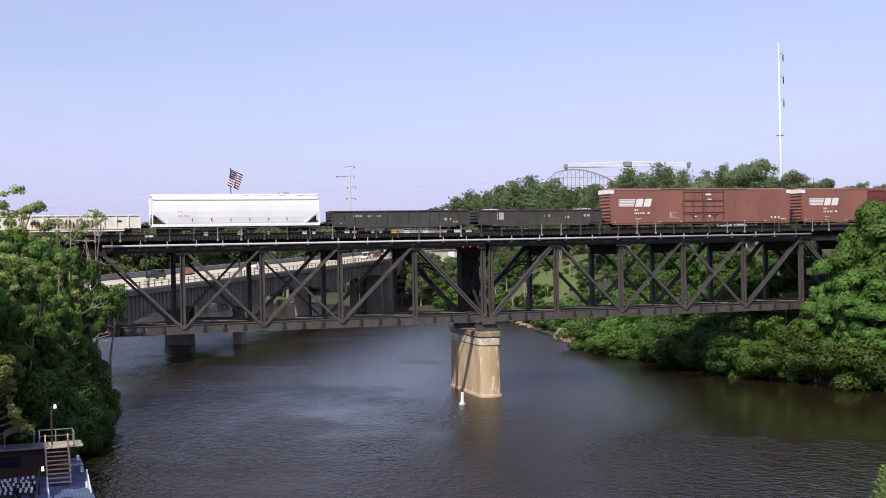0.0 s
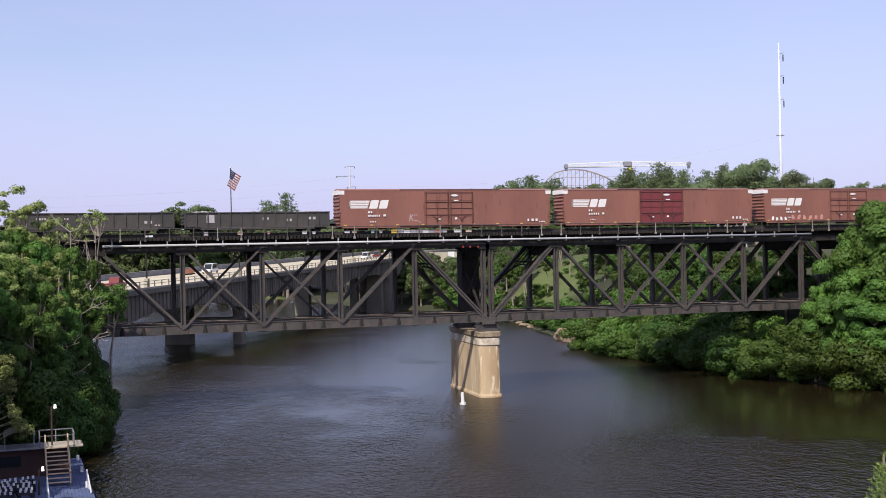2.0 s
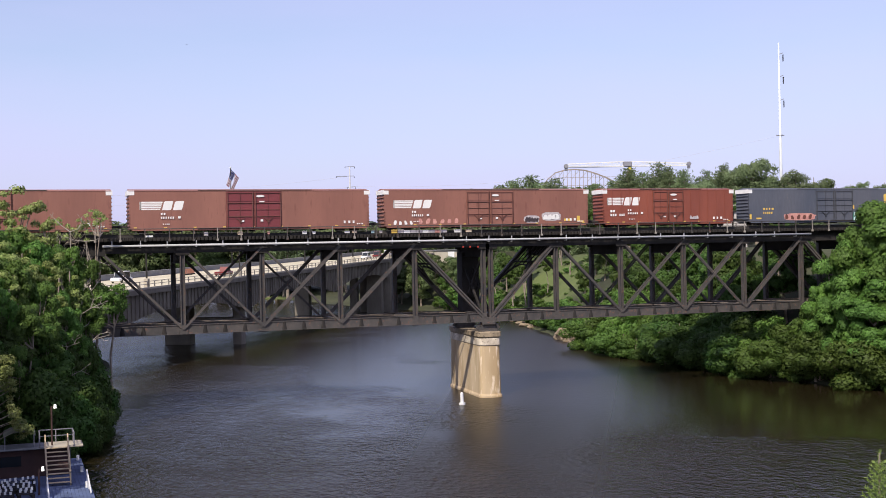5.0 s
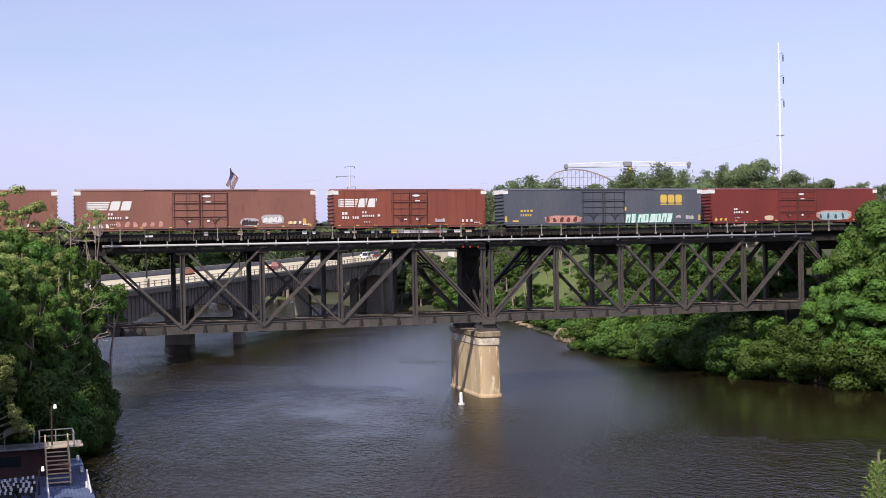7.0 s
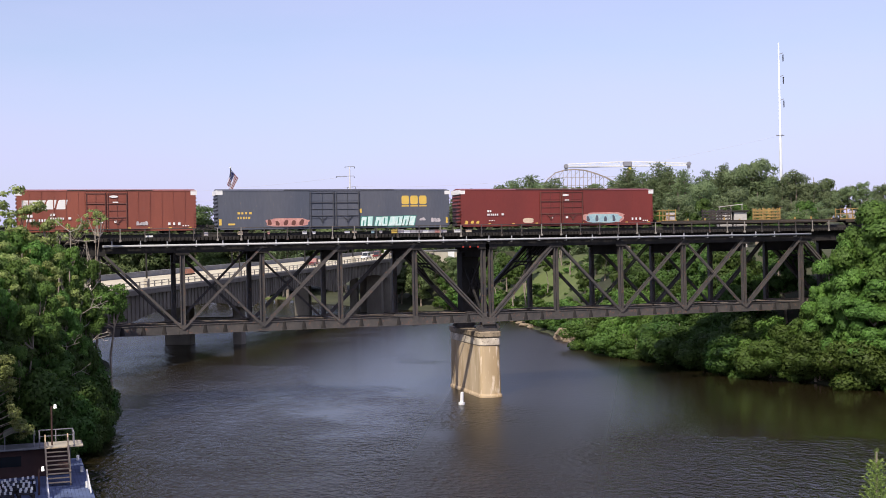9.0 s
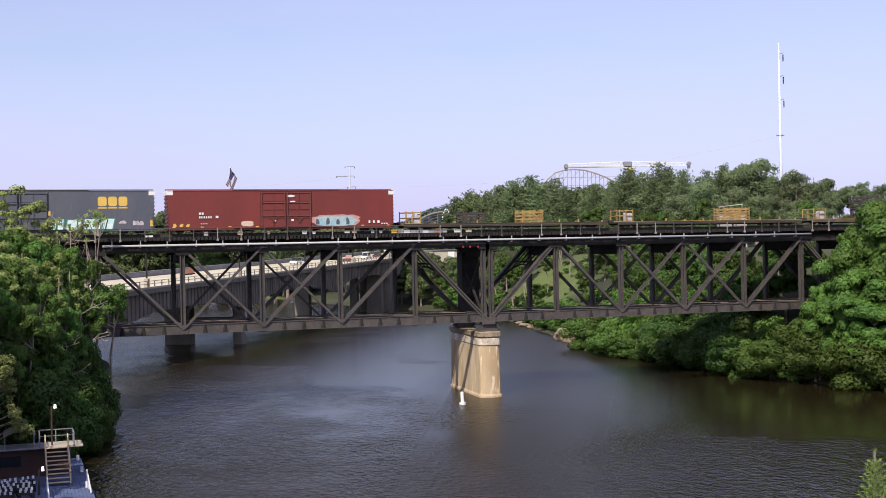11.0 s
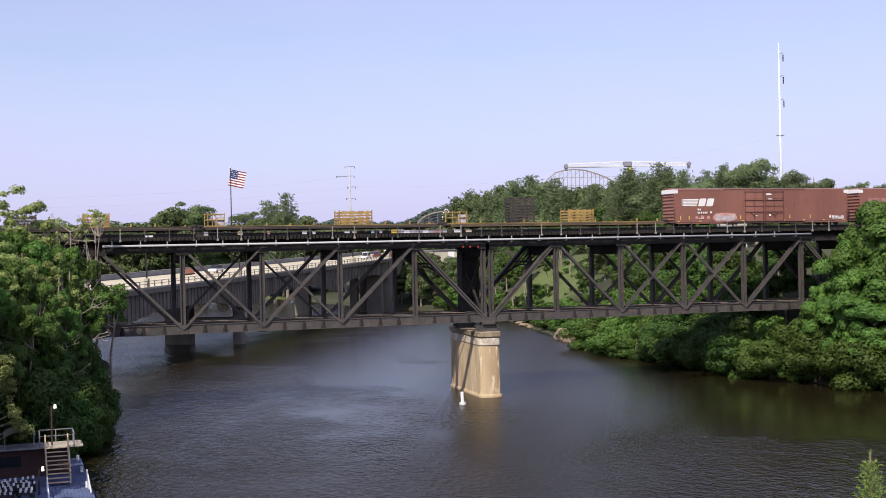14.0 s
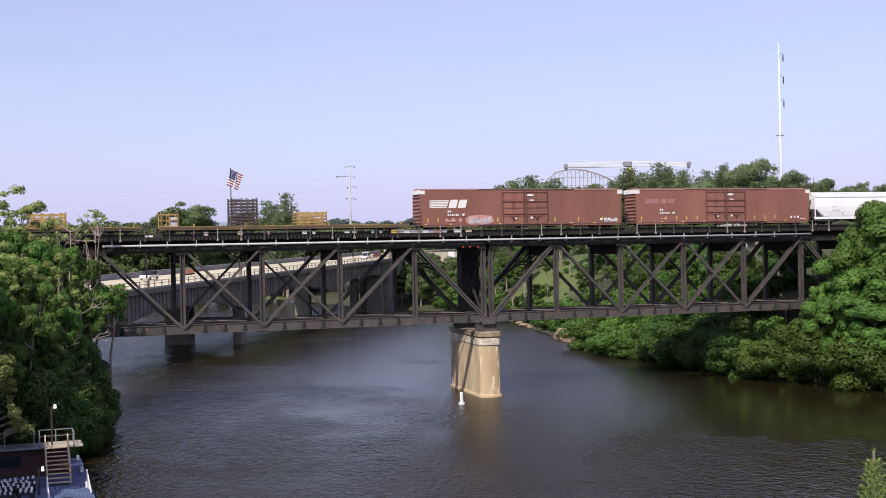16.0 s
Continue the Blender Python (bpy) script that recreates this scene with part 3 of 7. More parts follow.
    pipe = part("pipe", b, PALE_PIPE, br, "pale galvanised pipe along the deck edge", smooth=True)
    x = 10.6
    rnd = random.Random(4)
    while x < 101:
        b = B()
        box(b, (x - 0.05, -0.9, 18.95), (x + 0.05, -0.8, 19.62))
        box(b, (x - 0.05, -0.95, 18.86), (x + 0.05, -0.3, 18.93))
        part("bracket", b, PALE_PIPE, pipe)
        x += 3.3 + rnd.uniform(-0.5, 0.5)
    x = -1.8
    k = 0
    while x < 105.5:
        for y in (-1.0, 9.1):
            b = B()
            box(b, (x - 0.05, y - 0.05, 19.62), (x + 0.05, y + 0.05, 20.95))
            box(b, (x - 0.12, y - 0.08, 19.5), (x + 0.12, y + 0.08, 19.75))
            part("railing_post", b, RAILING if (k * 7) % 5 in (0, 3) and y < 0 else STEEL, br)
        x += 2.655
        k += 1
    for y in (-1.0, 9.1):
        for z, r in ((20.93, 0.045), (20.42, 0.025)):
            part("handrail", rod(B(), (-1.8, y, z), (105.4, y, z), r, 6), STEEL, br)
    b = box(B(), (-0.13, -1.0, 19.58), (0.13, 9.15, 19.93), 0.02)
    tie = part("tie", b, TIMBER, br)
    tie.location.x = -2.0
    for i in range(1, 259):
        o = new("tie", tie.data)
        o.parent = br
        o.location = (-2.0 + i * 0.44, rnd.uniform(-0.06, 0.06), 0)
    return br


make_bridge()


def make_pier():
    p = thing("bridge_pier", "tan concrete river pier with stained pale cap", "bridge pier", (55.3, 5.65, 0), -4.9)

    def ring(w, l, z, nose):
        """A long outline with rounded ends."""
        h, q = w / 2, l / 2
        pts = []
        for side in (-1, 1):
            for k in range(9):
                a = math.pi * k / 8
                c, d = math.cos(a), math.sin(a)
                c = math.copysign(abs(c) ** 0.6, c)
                d = d ** 0.6
                pts.append((side * c * h, side * (q - nose) + side * d * nose, z))
        return pts

    def loft(rings):
        v = [c for r in rings for c in r]
        n = len(rings[0])
        f = [tuple(reversed(range(n))), tuple(range(len(v) - n, len(v)))]
        for k in range(len(rings) - 1):
            for i in range(n):
                j = (i + 1) % n
                f.append((k * n + i, k * n + j, k * n + n + j, k * n + n + i))
        return v, [], f

    part("plinth", loft([ring(3.0, 14.7, -3, 0.9), ring(2.95, 14.65, 0.2, 0.9), ring(2.75, 14.4, 0.42, 0.85)]), CONCRETE, p)
    part("shaft", loft([ring(2.72, 14.3, 0.4, 0.85), ring(2.58, 14.0, 6.3, 0.8)]), CONCRETE, p)
    part("belt_course", loft([ring(2.62, 14.05, 6.25, 0.8), ring(2.74, 14.25, 6.35, 0.85), ring(2.74, 14.25, 7.12, 0.85), ring(2.6, 14.1, 7.18, 0.8)]), CAP_STONE, p)
    part("cap", loft([ring(2.6, 14.1, 7.18, 0.8), ring(2.62, 14.1, 7.3, 0.8), ring(2.95, 14.5, 7.36, 0.9), ring(2.95, 14.5, 7.86, 0.9), ring(2.75, 14.3, 7.96, 0.85)]), CAP_DARK, p)
    # riveted steel shoes under both truss ends, splayed towards the stone
    for wy in (0.0, FAR):
        shoe = part("bearing", box(B(), (-1.35, -0.62, 7.95), (1.35, 0.62, 8.06), 0.02), STEEL, p)
        shoe.matrix_local = p.matrix_world.inverted() @ Matrix.Translation((54.95, wy, 0))
        b = B()
        for k in range(7):
            f = (k - 3) / 3
            bar(b, (f * 1.2, 0, 8.05), (f * 0.75, 0, 8.75), 0.1, 0.95)
        part("web_plate", b, STEEL, shoe)
        v = [(sx * w, dy, z) for dy in (-0.1, 0.1) for sx, w, z in ((-1, 1.25, 8.05), (1, 1.25, 8.05), (1, 0.8, 8.8), (-1, 0.8, 8.8))]
        part("gusset", (v, [], [(0, 1, 2, 3), (7, 6, 5, 4), (0, 4, 5, 1), (1, 5, 6, 2), (2, 6, 7, 3), (3, 7, 4, 0)]), STEEL, shoe)
        part("saddle", box(B(), (-0.85, -0.45, 8.75), (0.85, 0.45, 9.1), 0.04), STEEL, shoe)


make_pier()

# ---- freight train ----
SIDE = 1.5  # half a car's width


def truck(car, x, r=0.46):
    t = part("truck", box(box(B(), (x - 1.3, -1.15, 0.42), (x + 1.3, -0.98, 0.72), 0.04), (x - 1.3, 0.98, 0.42), (x + 1.3, 1.15, 0.72), 0.04), UNDER, car)
    b = B()
    box(b, (x - 0.3, -1.15, 0.4), (x + 0.3, 1.15, 0.85 if r > 0.4 else 0.56))
    part("bolster", b, UNDER, t)
    for dx in (-0.88, 0.88):
        for s in (-0.75, 0.75):
            b = rod(B(), (x + dx, s - 0.07, r), (x + dx, s + 0.07, r), r, 16)
            rod(b, (x + dx, s - 0.1, r), (x + dx, s + 0.1, r), 0.14, 8)
            part("wheel", b, UNDER, t)


def coupler(car, x, way):
    b = B()
    box(b, (min(x, x + way * 1.15), -0.12, 0.75), (max(x, x + way * 1.15), 0.12, 1.0), 0.03)
    box(b, (x + way * 1.0 - 0.15, -0.2, 0.7), (x + way * 1.0 + 0.15, 0.2, 1.05), 0.05)
    part("coupler", b, UNDER, car)


def marks(name, items, mat, car, label="", y=-SIDE, thick=0.012):
    """Flat painted shapes on the near side: rectangles (x0, z0, x1, z1) or outlines as lists of (x, z)."""
    b = B()
    for it in items:
        pts = it if isinstance(it, list) else [(it[0], it[1]), (it[2], it[1]), (it[2], it[3]), (it[0], it[3])]
        lo = [b.verts.new((x, y - thick, z)) for x, z in pts]
        hi = [b.verts.new((x, y + 0.004, z)) for x, z in pts]
        b.faces.new(lo)
        n = len(pts)
        for i in range(n):
            b.faces.new((lo[i], hi[i], hi[(i + 1) % n], lo[(i + 1) % n]))
    bmesh.ops.recalc_face_normals(b, faces=b.faces)
    o = part(name, b, mat, car, label)
    if len(items) > 1:
        o["kind"] = "stuff"
    return o


def slanted(x, z, w, h, lean):
    return [(x, z), (x + w, z), (x + w + lean, z + h), (x + lean, z + h)]


def scrawl(rnd, x0, x1, z0, z1, n):
    """Rounded overlapping strokes of unreadable spray paint."""
    out = []
    w = (x1 - x0) / n
    for i in range(n):
        cx, hh = x0 + (i + 0.5) * w, (z1 - z0) * rnd.uniform(0.7, 1.0)
        lean = rnd.uniform(-0.25, 0.35) * w
        out.append([(cx - w * 0.5, z0 + rnd.uniform(0, 0.15) * hh), (cx + w * 0.35, z0 + rnd.uniform(0, 0.1) * hh), (cx + w * 0.55, z0 + hh * 0.35),
                    (cx + w * 0.42 + lean, z0 + hh * 0.8), (cx + w * 0.1 + lean, z0 + hh), (cx - w * 0.35 + lean, z0 + hh * 0.93), (cx - w * 0.52, z0 + hh * 0.5)])
    return out


def lettering(rnd, x, z, n, w=0.16, h=0.22, gap=0.09):
    return [(x + i * (w + gap), z, x + i * (w + gap) + w * rnd.uniform(0.7, 1.0), z + h) for i in range(n)]


def boxcar(name, label, x0, x1, paint, seed, door=(0.388, 0.622), door_paint=None, top=5.02, sill=0.54, ribs=False, roof_mark=True):
    L = x1 - x0
    h = L / 2
    bar_paint = BAR_BLUE if paint == BOX_BLUE else BAR_RED
    car = thing(name, label, "boxcar", ((x0 + x1) / 2, TRACK_Y, RAIL_Z), group="freight train cars")
    rnd = random.Random(seed)
    b = B()
    box(b, (-h + 0.12, -SIDE + 0.06, sill + 0.1), (h - 0.12, SIDE - 0.06, top - 0.14))
    # side sheets with shallow posts
    n = int(L / 0.96) if not ribs else int(L / 1.25)
    d0, d1 = -h + door[0] * L, -h + door[1] * L
    for s in (-1, 1):
        box(b, (-h + 0.05, s * (SIDE - 0.06), sill), (d0, s * SIDE, top - 0.1))
        box(b, (d1, s * (SIDE - 0.06), sill), (h - 0.05, s * SIDE, top - 0.1))
        for i in range(1, n):
            x = -h + i * L / n
            if d0 - 0.2 < x < d1 + 0.2:
                continue
            if ribs:
                box(b, (x - 0.05, s * (SIDE - 0.02), sill + 0.1), (x + 0.05, s * (SIDE + 0.05), top - 0.15))
            else:
                box(b, (x - 0.02, s * (SIDE - 0.02), sill + 0.05), (x + 0.02, s * (SIDE + 0.006), top - 0.12))
        box(b, (-h + 0.3, s * (SIDE - 0.05), sill - 0.16), (h - 0.3, s * (SIDE - 0.01), sill + 0.02))
    body = part("body", b, paint, car)
    # ribbed ends
    for s in (-1, 1):
        b = box(B(), (s * (h - 0.12), -SIDE + 0.03, sill), (s * (h - 0.05), SIDE - 0.03, top - 0.14))
        end = part("end_wall", b, paint, car)
        for k in range(9):
            z = sill + 0.3 + k * (top - sill - 0.7) / 8.5
            part("rib", box(B(), (s * (h - 0.06), -SIDE + 0.1, z), (s * (h + 0.06), SIDE - 0.1, z + 0.2), 0.05), paint, end)
    b = B()
    v = [(-h, -SIDE - 0.03, top - 0.12), (-h, 0, top + 0.12), (-h, SIDE + 0.03, top - 0.12)]
    lo = [b.verts.new(c) for c in v] + [b.verts.new((-h, -SIDE - 0.03, top - 0.18)), b.verts.new((-h, SIDE + 0.03, top - 0.18))]
    hi = [b.verts.new((h, c.co.y, c.co.z)) for c in lo]
    for i, j in ((0, 1), (1, 2), (2, 4), (4, 3), (3, 0)):
        b.faces.new((lo[i], lo[j], hi[j], hi[i]))
    b.faces.new((lo[0], lo[3], lo[4], lo[2], lo[1]))
    b.faces.new((hi[1], hi[2], hi[4], hi[3], hi[0]))
    bmesh.ops.recalc_face_normals(b, faces=b.faces)
    for i in range(1, n):
        x = -h + i * L / n
        box(b, (x - 0.03, -SIDE, top - 0.12), (x + 0.03, SIDE, top - 0.08))
    part("roof", b, GON_BLACK if not roof_mark else paint, car)
    # dark line along the middle of the near roof edge
    part("roof_gutter", box(B(), (-h * 0.45, -SIDE - 0.05, top - 0.1), (h * 0.5, -SIDE - 0.01, top - 0.02)), UNDER, car)
    # sliding plug doors with locking bars
    mid = (d0 + d1) / 2
    for s in (-1, 1):
        for a, e in ((d0 + 0.08, mid - 0.05), (mid + 0.05, d1 - 0.08)):
            bd = B()
            box(bd, (a, s * (SIDE - 0.05), sill + 0.12), (e, s * (SIDE + 0.02), top - 0.25), 0.01)
            for k in range(1, 4):
                z = sill + 0.12 + k * (top - sill - 0.4) / 4
                box(bd, (a, s * (SIDE + 0.01), z - 0.05), (e, s * (SIDE + 0.06), z + 0.05))
            dr = part("door", bd, door_paint or paint, car)
            if s > 0:
                continue
            for f in (0.04, 0.5, 0.96):
                x = a + (e - a) * f
                part("locking_bar", rod(B(), (x, s * (SIDE + 0.08), sill + 0.2), (x, s * (SIDE + 0.08), top - 0.35), 0.02 if f == 0.5 else 0.055, 6), bar_paint, dr)
            for z, r in ((1.9, 0.05), (2.68, 0.025), (3.45, 0.055), (4.6, 0.035)):
                part("cross_bar", rod(B(), (a, s * (SIDE + 0.07), z), (e, s * (SIDE + 0.07), z), r, 6), bar_paint, dr)
            # folded locking levers below the middle
            b = B()
            mx = (a + e) / 2
            for d in (-1, 1):
                bar(b, (mx, s * (SIDE + 0.09), 1.3), (mx + d * 0.62, s * (SIDE + 0.09), 1.86), 0.06, 0.07)
            box(b, (mx - 0.12, s * (SIDE + 0.05), 1.2), (mx + 0.12, s * (SIDE + 0.14), 1.5))
            part("locking_lever", b, bar_paint, dr)
        b = B()
        box(b, (d0 - (d1 - d0) * 0.5, s * (SIDE + 0.02), sill + 0.02), (d1 + (d1 - d0) * 0.5, s * (SIDE + 0.1), sill + 0.1))
        part("door_track", b, UNDER, car)
    for x in (-h + 2.4, h - 2.4):
        truck(car, x)
    b = B()
    box(b, (-h + 0.4, -0.4, 0.6), (h - 0.4, 0.4, sill + 0.1))
    for k in range(5):
        x = -h * 0.6 + k * h * 0.3
        box(b, (x, -1.2, sill - 0.3), (x + 0.3, 1.2, sill + 0.1))
    part("underframe", b, UNDER, car)
    for s in (-1, 1):
        coupler(car, s * h, s)
        b = B()
        for y in (-SIDE - 0.03, -SIDE + 0.45):
            for k in range(6):
                z = 0.5 + k * 0.35
                xx = s * (h - 0.1)
                bar(b, (xx - 0.25, -SIDE - 0.06, z), (xx + 0.05, -SIDE - 0.06, z), 0.03, 0.03)
        part("grab_iron", b, paint, car)["kind"] = "stuff"
    if roof_mark:
        for s in (-1, 1):
            b = B()
            box(b, (s * (h - 0.62), -SIDE - 0.02, top - 0.62), (s * (h + 0.02), -SIDE + 0.02, top - 0.09))
            box(b, (s * (h - 0.03), -SIDE - 0.018, top - 0.62), (s * (h + 0.1), SIDE, top - 0.09))
            part("white_corner_panel", b, WHITE, car, "white high-clearance corner panel")
    return car, h, rnd


def blob(rnd, x0, x1, z0, z1, n=22):
    """A filled patch of spray paint with a wobbly outline."""
    cx, cz, a, h = (x0 + x1) / 2, (z0 + z1) / 2, (x1 - x0) / 2, (z1 - z0) / 2
    out = []
    for k in range(n):
        t = 2 * math.pi * k / n
        c, d = math.cos(t), math.sin(t)
        f = rnd.uniform(0.86, 1.04)
        out.append((cx + math.copysign(abs(c) ** 0.55, c) * a * f, cz + math.copysign(abs(d) ** 0.7, d) * h * f))
    return out


def ticks(car, h, spots, z=0.95, tall=0.5):
    """Narrow yellow reflector strips along the sill."""
    marks("reflector_strip", [(-h + x, z, -h + x + 0.13, z + tall) for x in spots], YELLOW, car, "yellow reflector strips")


def logo_white(car, x, z, w, hgt):
    """A striped block and two bold slanted shapes in white."""
    k = w / 4.85
    items = []
    for i in range(5):
        items.append((x, z + i * hgt / 5, x + (2.3 + 0.07 * i) * k, z + (i + 0.72) * hgt / 5))
    items.append((x - 0.02, z, x + 0.12, z + hgt * 0.94))
    lx = x + 2.5 * k
    for j in range(2):
        x0 = lx + j * 1.24 * k
        items.append([(x0, z - 0.04), (x0 + 0.95 * k, z - 0.04), (x0 + 1.08 * k, z + 0.12), (x0 + 1.3 * k, z + hgt), (x0 + 0.4 * k, z + hgt), (x0 + 0.24 * k, z + hgt - 0.12)])
    marks("emblem", items, WHITE, car, "white striped emblem")


def small_marks(car, h, rnd, mat=WHITE):
    items = lettering(rnd, -h + 3.5, 2.15, 2, 0.22, 0.24) + lettering(rnd, -h + 3.5, 1.72, 6, 0.17, 0.24)
    items += lettering(rnd, -h + 3.7, 1.05, 4, 0.12, 0.12) + lettering(rnd, h - 3.2, 1.0, 3, 0.3, 0.3, 0.25) + lettering(rnd, h - 1.6, 0.85, 3, 0.2, 0.14)
    tag_x = h * 0.06
    items += [[(tag_x + 0.5 * math.cos(a), 4.25 + 0.14 * math.sin(a)) for a in np.linspace(0, 5.8, 9)], (tag_x - 0.1, 3.55, tag_x + 0.5, 3.68), (tag_x, 1.3, tag_x + 0.3, 1.55), (-h * 0.1, 1.3, -h * 0.1 + 0.35, 1.45), (-h + 5.4, 1.75, -h + 5.7, 2.0)]
    marks("stencil", items, mat, car, y=-SIDE - 0.1)
    marks("reflector", [(x, 0.68, x + 0.35, 0.78) for x in np.linspace(-h + 0.5, h - 0.9, 9)], YELLOW, car)


CARS = []


def add(car):
    CARS.append(car)
    return car


def gondola(name, label, x0, x1, paint, top, seed, category="gondola"):
    h = (x1 - x0) / 2
    car = thing(name, label, category, ((x0 + x1) / 2, TRACK_Y, RAIL_Z), group="freight train cars")
    rnd = random.Random(seed)
    bot = 0.72
    b = B()
    for s in (-1, 1):
        box(b, (-h, s * (SIDE - 0.1), bot), (h, s * (SIDE - 0.04), top))
        box(b, (s * (h - 0.08), -SIDE + 0.06, bot), (s * h, SIDE - 0.06, top))
    box(b, (-h, -SIDE + 0.08, bot), (h, SIDE - 0.08, bot + 0.2))
    part("body", b, paint, car)
    b = B()
    for s in (-1, 1):
        box(b, (-h - 0.04, s * (SIDE - 0.12), top - 0.02), (h + 0.04, s * (SIDE + 0.06), top + 0.12), 0.02)
        box(b, (s * (h - 0.06), -SIDE, top - 0.02), (s * (h + 0.06), SIDE, top + 0.12))
    part("top_rim", b, paint, car)
    n = max(8, int(2 * h / 1.25))
    for i in range(n + 1):
        x = -h + 0.06 + i * (2 * h - 0.12) / n
        for s in (-1, 1):
            part("side_post", box(B(), (x - 0.07, s * (SIDE - 0.05), bot - 0.05), (x + 0.07, s * (SIDE + 0.06), top)), paint, car)
    b = B()
    for s in (-1, 1):
        box(b, (-h + 1.8, s * (SIDE - 0.12), bot - 0.32), (h - 1.8, s * (SIDE + 0.02), bot + 0.06))
    box(b, (-h + 0.2, -0.4, bot - 0.3), (h - 0.2, 0.4, bot))
    part("sill", b, paint, car)
    for s in (-1, 1):
        b = B()
        for k in range(4):
            z = bot + 0.25 + k * (top - bot) / 4.2
            box(b, (s * h, -SIDE + 0.2, z), (s * (h + 0.09), SIDE - 0.2, z + 0.16), 0.03)
        part("ribbed_end", b, paint, car)
        coupler(car, s * h, s)
        truck(car, s * (h - 2.2))
    return car, h, rnd


def covered_hopper(name, label, x0, x1, seed):
    h = (x1 - x0) / 2
    car = thing(name, label, "covered hopper", ((x0 + x1) / 2, TRACK_Y, RAIL_Z), group="freight train cars")
    rnd = random.Random(seed)
    # curved-side body, lofted across
    prof = [(-1.25, 0.95), (-1.42, 1.3), (-1.5, 1.9), (-1.53, 2.6), (-1.5, 3.4), (-1.42, 3.95), (-1.2, 4.32), (-0.6, 4.48), (0, 4.52)]
    prof = prof + [(-y, z) for y, z in reversed(prof[:-1])]
    b = B()
    rings = []
    for x in (-h + 1.7, -h + 1.7, h - 1.7, h - 1.7):
        rings.append([b.verts.new((x, y, z)) for y, z in prof])
    n = len(prof)
    for i in range(n):
        b.faces.new((rings[1][i], rings[2][i], rings[2][(i + 1) % n], rings[1][(i + 1) % n]))
    # sloping ends that reach out at the top
    for s, r in ((-1, rings[1]), (1, rings[2])):
        e = [b.verts.new((s * (h - 0.15), y, max(z, 2.3))) for y, z in prof]
        for i in range(n):
            q = (r[i], r[(i + 1) % n], e[(i + 1) % n], e[i])
            try:
                b.faces.new(q)
            except ValueError:
                pass
        b.faces.new(e)
    bmesh.ops.remove_doubles(b, verts=b.verts, dist=0.001)
    bmesh.ops.recalc_face_normals(b, faces=b.faces)
    part("body", b, HOP_WHITE, car, smooth=False)
    b = B()
    for s in (-1, 1):
        box(b, (-h, s * (SIDE - 0.1), 0.78), (h, s * (SIDE + 0.04), 1.12), 0.02)
        for x in (-h + 0.05, h - 0.17):
            box(b, (x, s * (SIDE - 0.1), 1.0), (x + 0.12, s * (SIDE + 0.02), 4.25))
        box(b, (-h, s * (SIDE - 0.06), 4.02), (h, s * (SIDE + 0.02), 4.14))
        for x0b, x1b in ((-h + 1.8, -h + 0.5), (h - 1.8, h - 0.5)):
            bar(b, (x0b, s * (SIDE - 0.05), 1.1), (x1b, s * (SIDE - 0.05), 2.35), 0.08, 0.14)
            bar(b, (x0b, s * (SIDE - 0.05), 1.1), (x0b, s * (SIDE - 0.05), 2.2), 0.08, 0.12)
    part("side_sill", b, HOP_WHITE, car)
    # dark blocks put in the end openings for the shade below the slope sheets
    for s in (-1, 1):
        part("end_bay", box(B(), (s * (h - 1.75), -1.3, 1.0), (s * (h - 0.2), 1.3, 1.35)), UNDER, car)
        part("brake_gear", box(B(), (s * (h - 1.3), -1.15, 1.35), (s * (h - 0.35), 1.15, 2.0), 0.05), UNDER, car)
    b = B()
    for s in (-1, 1):
        rod(b, (-h, s * 0.7, 4.72), (h, s * 0.7, 4.72), 0.03, 6)
        for k in range(10):
            x = -h + 0.2 + k * (2 * h - 0.4) / 9
            rod(b, (x, s * 0.7, 4.4), (x, s * 0.7, 4.72), 0.025, 6)
    box(b, (-h, -0.7, 4.55), (h, -0.3, 4.6))
    box(b, (-h, 0.3, 4.55), (h, 0.7, 4.6))
    part("running_board", b, HOP_WHITE, car)
    for k in range(8):
        x = -h + 2 + k * (2 * h - 4) / 7
        part("hatch", rod(B(), (x, 0, 4.45), (x, 0, 4.66), 0.38, 12), HOP_WHITE, car)
    for k in range(4):
        x = -h + 4 + k * (2 * h - 8) / 3
        b = B()
        bmesh.ops.create_cone(b, cap_ends=True, segments=4, radius1=0.5, radius2=1.7, depth=0.6, matrix=Matrix.Translation((x, 0, 0.72)) @ Matrix.Rotation(radians(45), 4, "Z"))
        part("discharge_chute", b, UNDER, car)
    for s in (-1, 1):
        coupler(car, s * h, s)
        truck(car, s * (h - 2.1))
        b = B()
        for k in range(9):
            bar(b, (s * (h + 0.02), -SIDE, 0.6 + k * 0.42), (s * (h + 0.02), -SIDE + 0.5, 0.6 + k * 0.42), 0.03, 0.03)
        part("ladder", b, HOP_WHITE, car)
    marks("stencil", lettering(rnd, -h + 2.9, 2.45, 3, 0.14, 0.14) + lettering(rnd, -h + 2.9, 1.95, 6, 0.14, 0.16), SILVER, car, y=-1.53)
    # the car is a low one: everything above the sill is drawn down
    for o in car.children:
        if o.name.split(".")[0] in ("body", "side_sill", "running_board", "hatch", "ladder"):
            for v in o.data.vertices:
                if v.co.z > 1.0:
                    v.co.z = 1.0 + (v.co.z - 1.0) * 0.95
    marks("vent_marks", [(x, 1.45, x + 0.07, 1.75) for x in np.linspace(-h + 4.5, h - 4, 6)], INK, car, y=-SIDE + 0.02, thick=0.06)
    return car


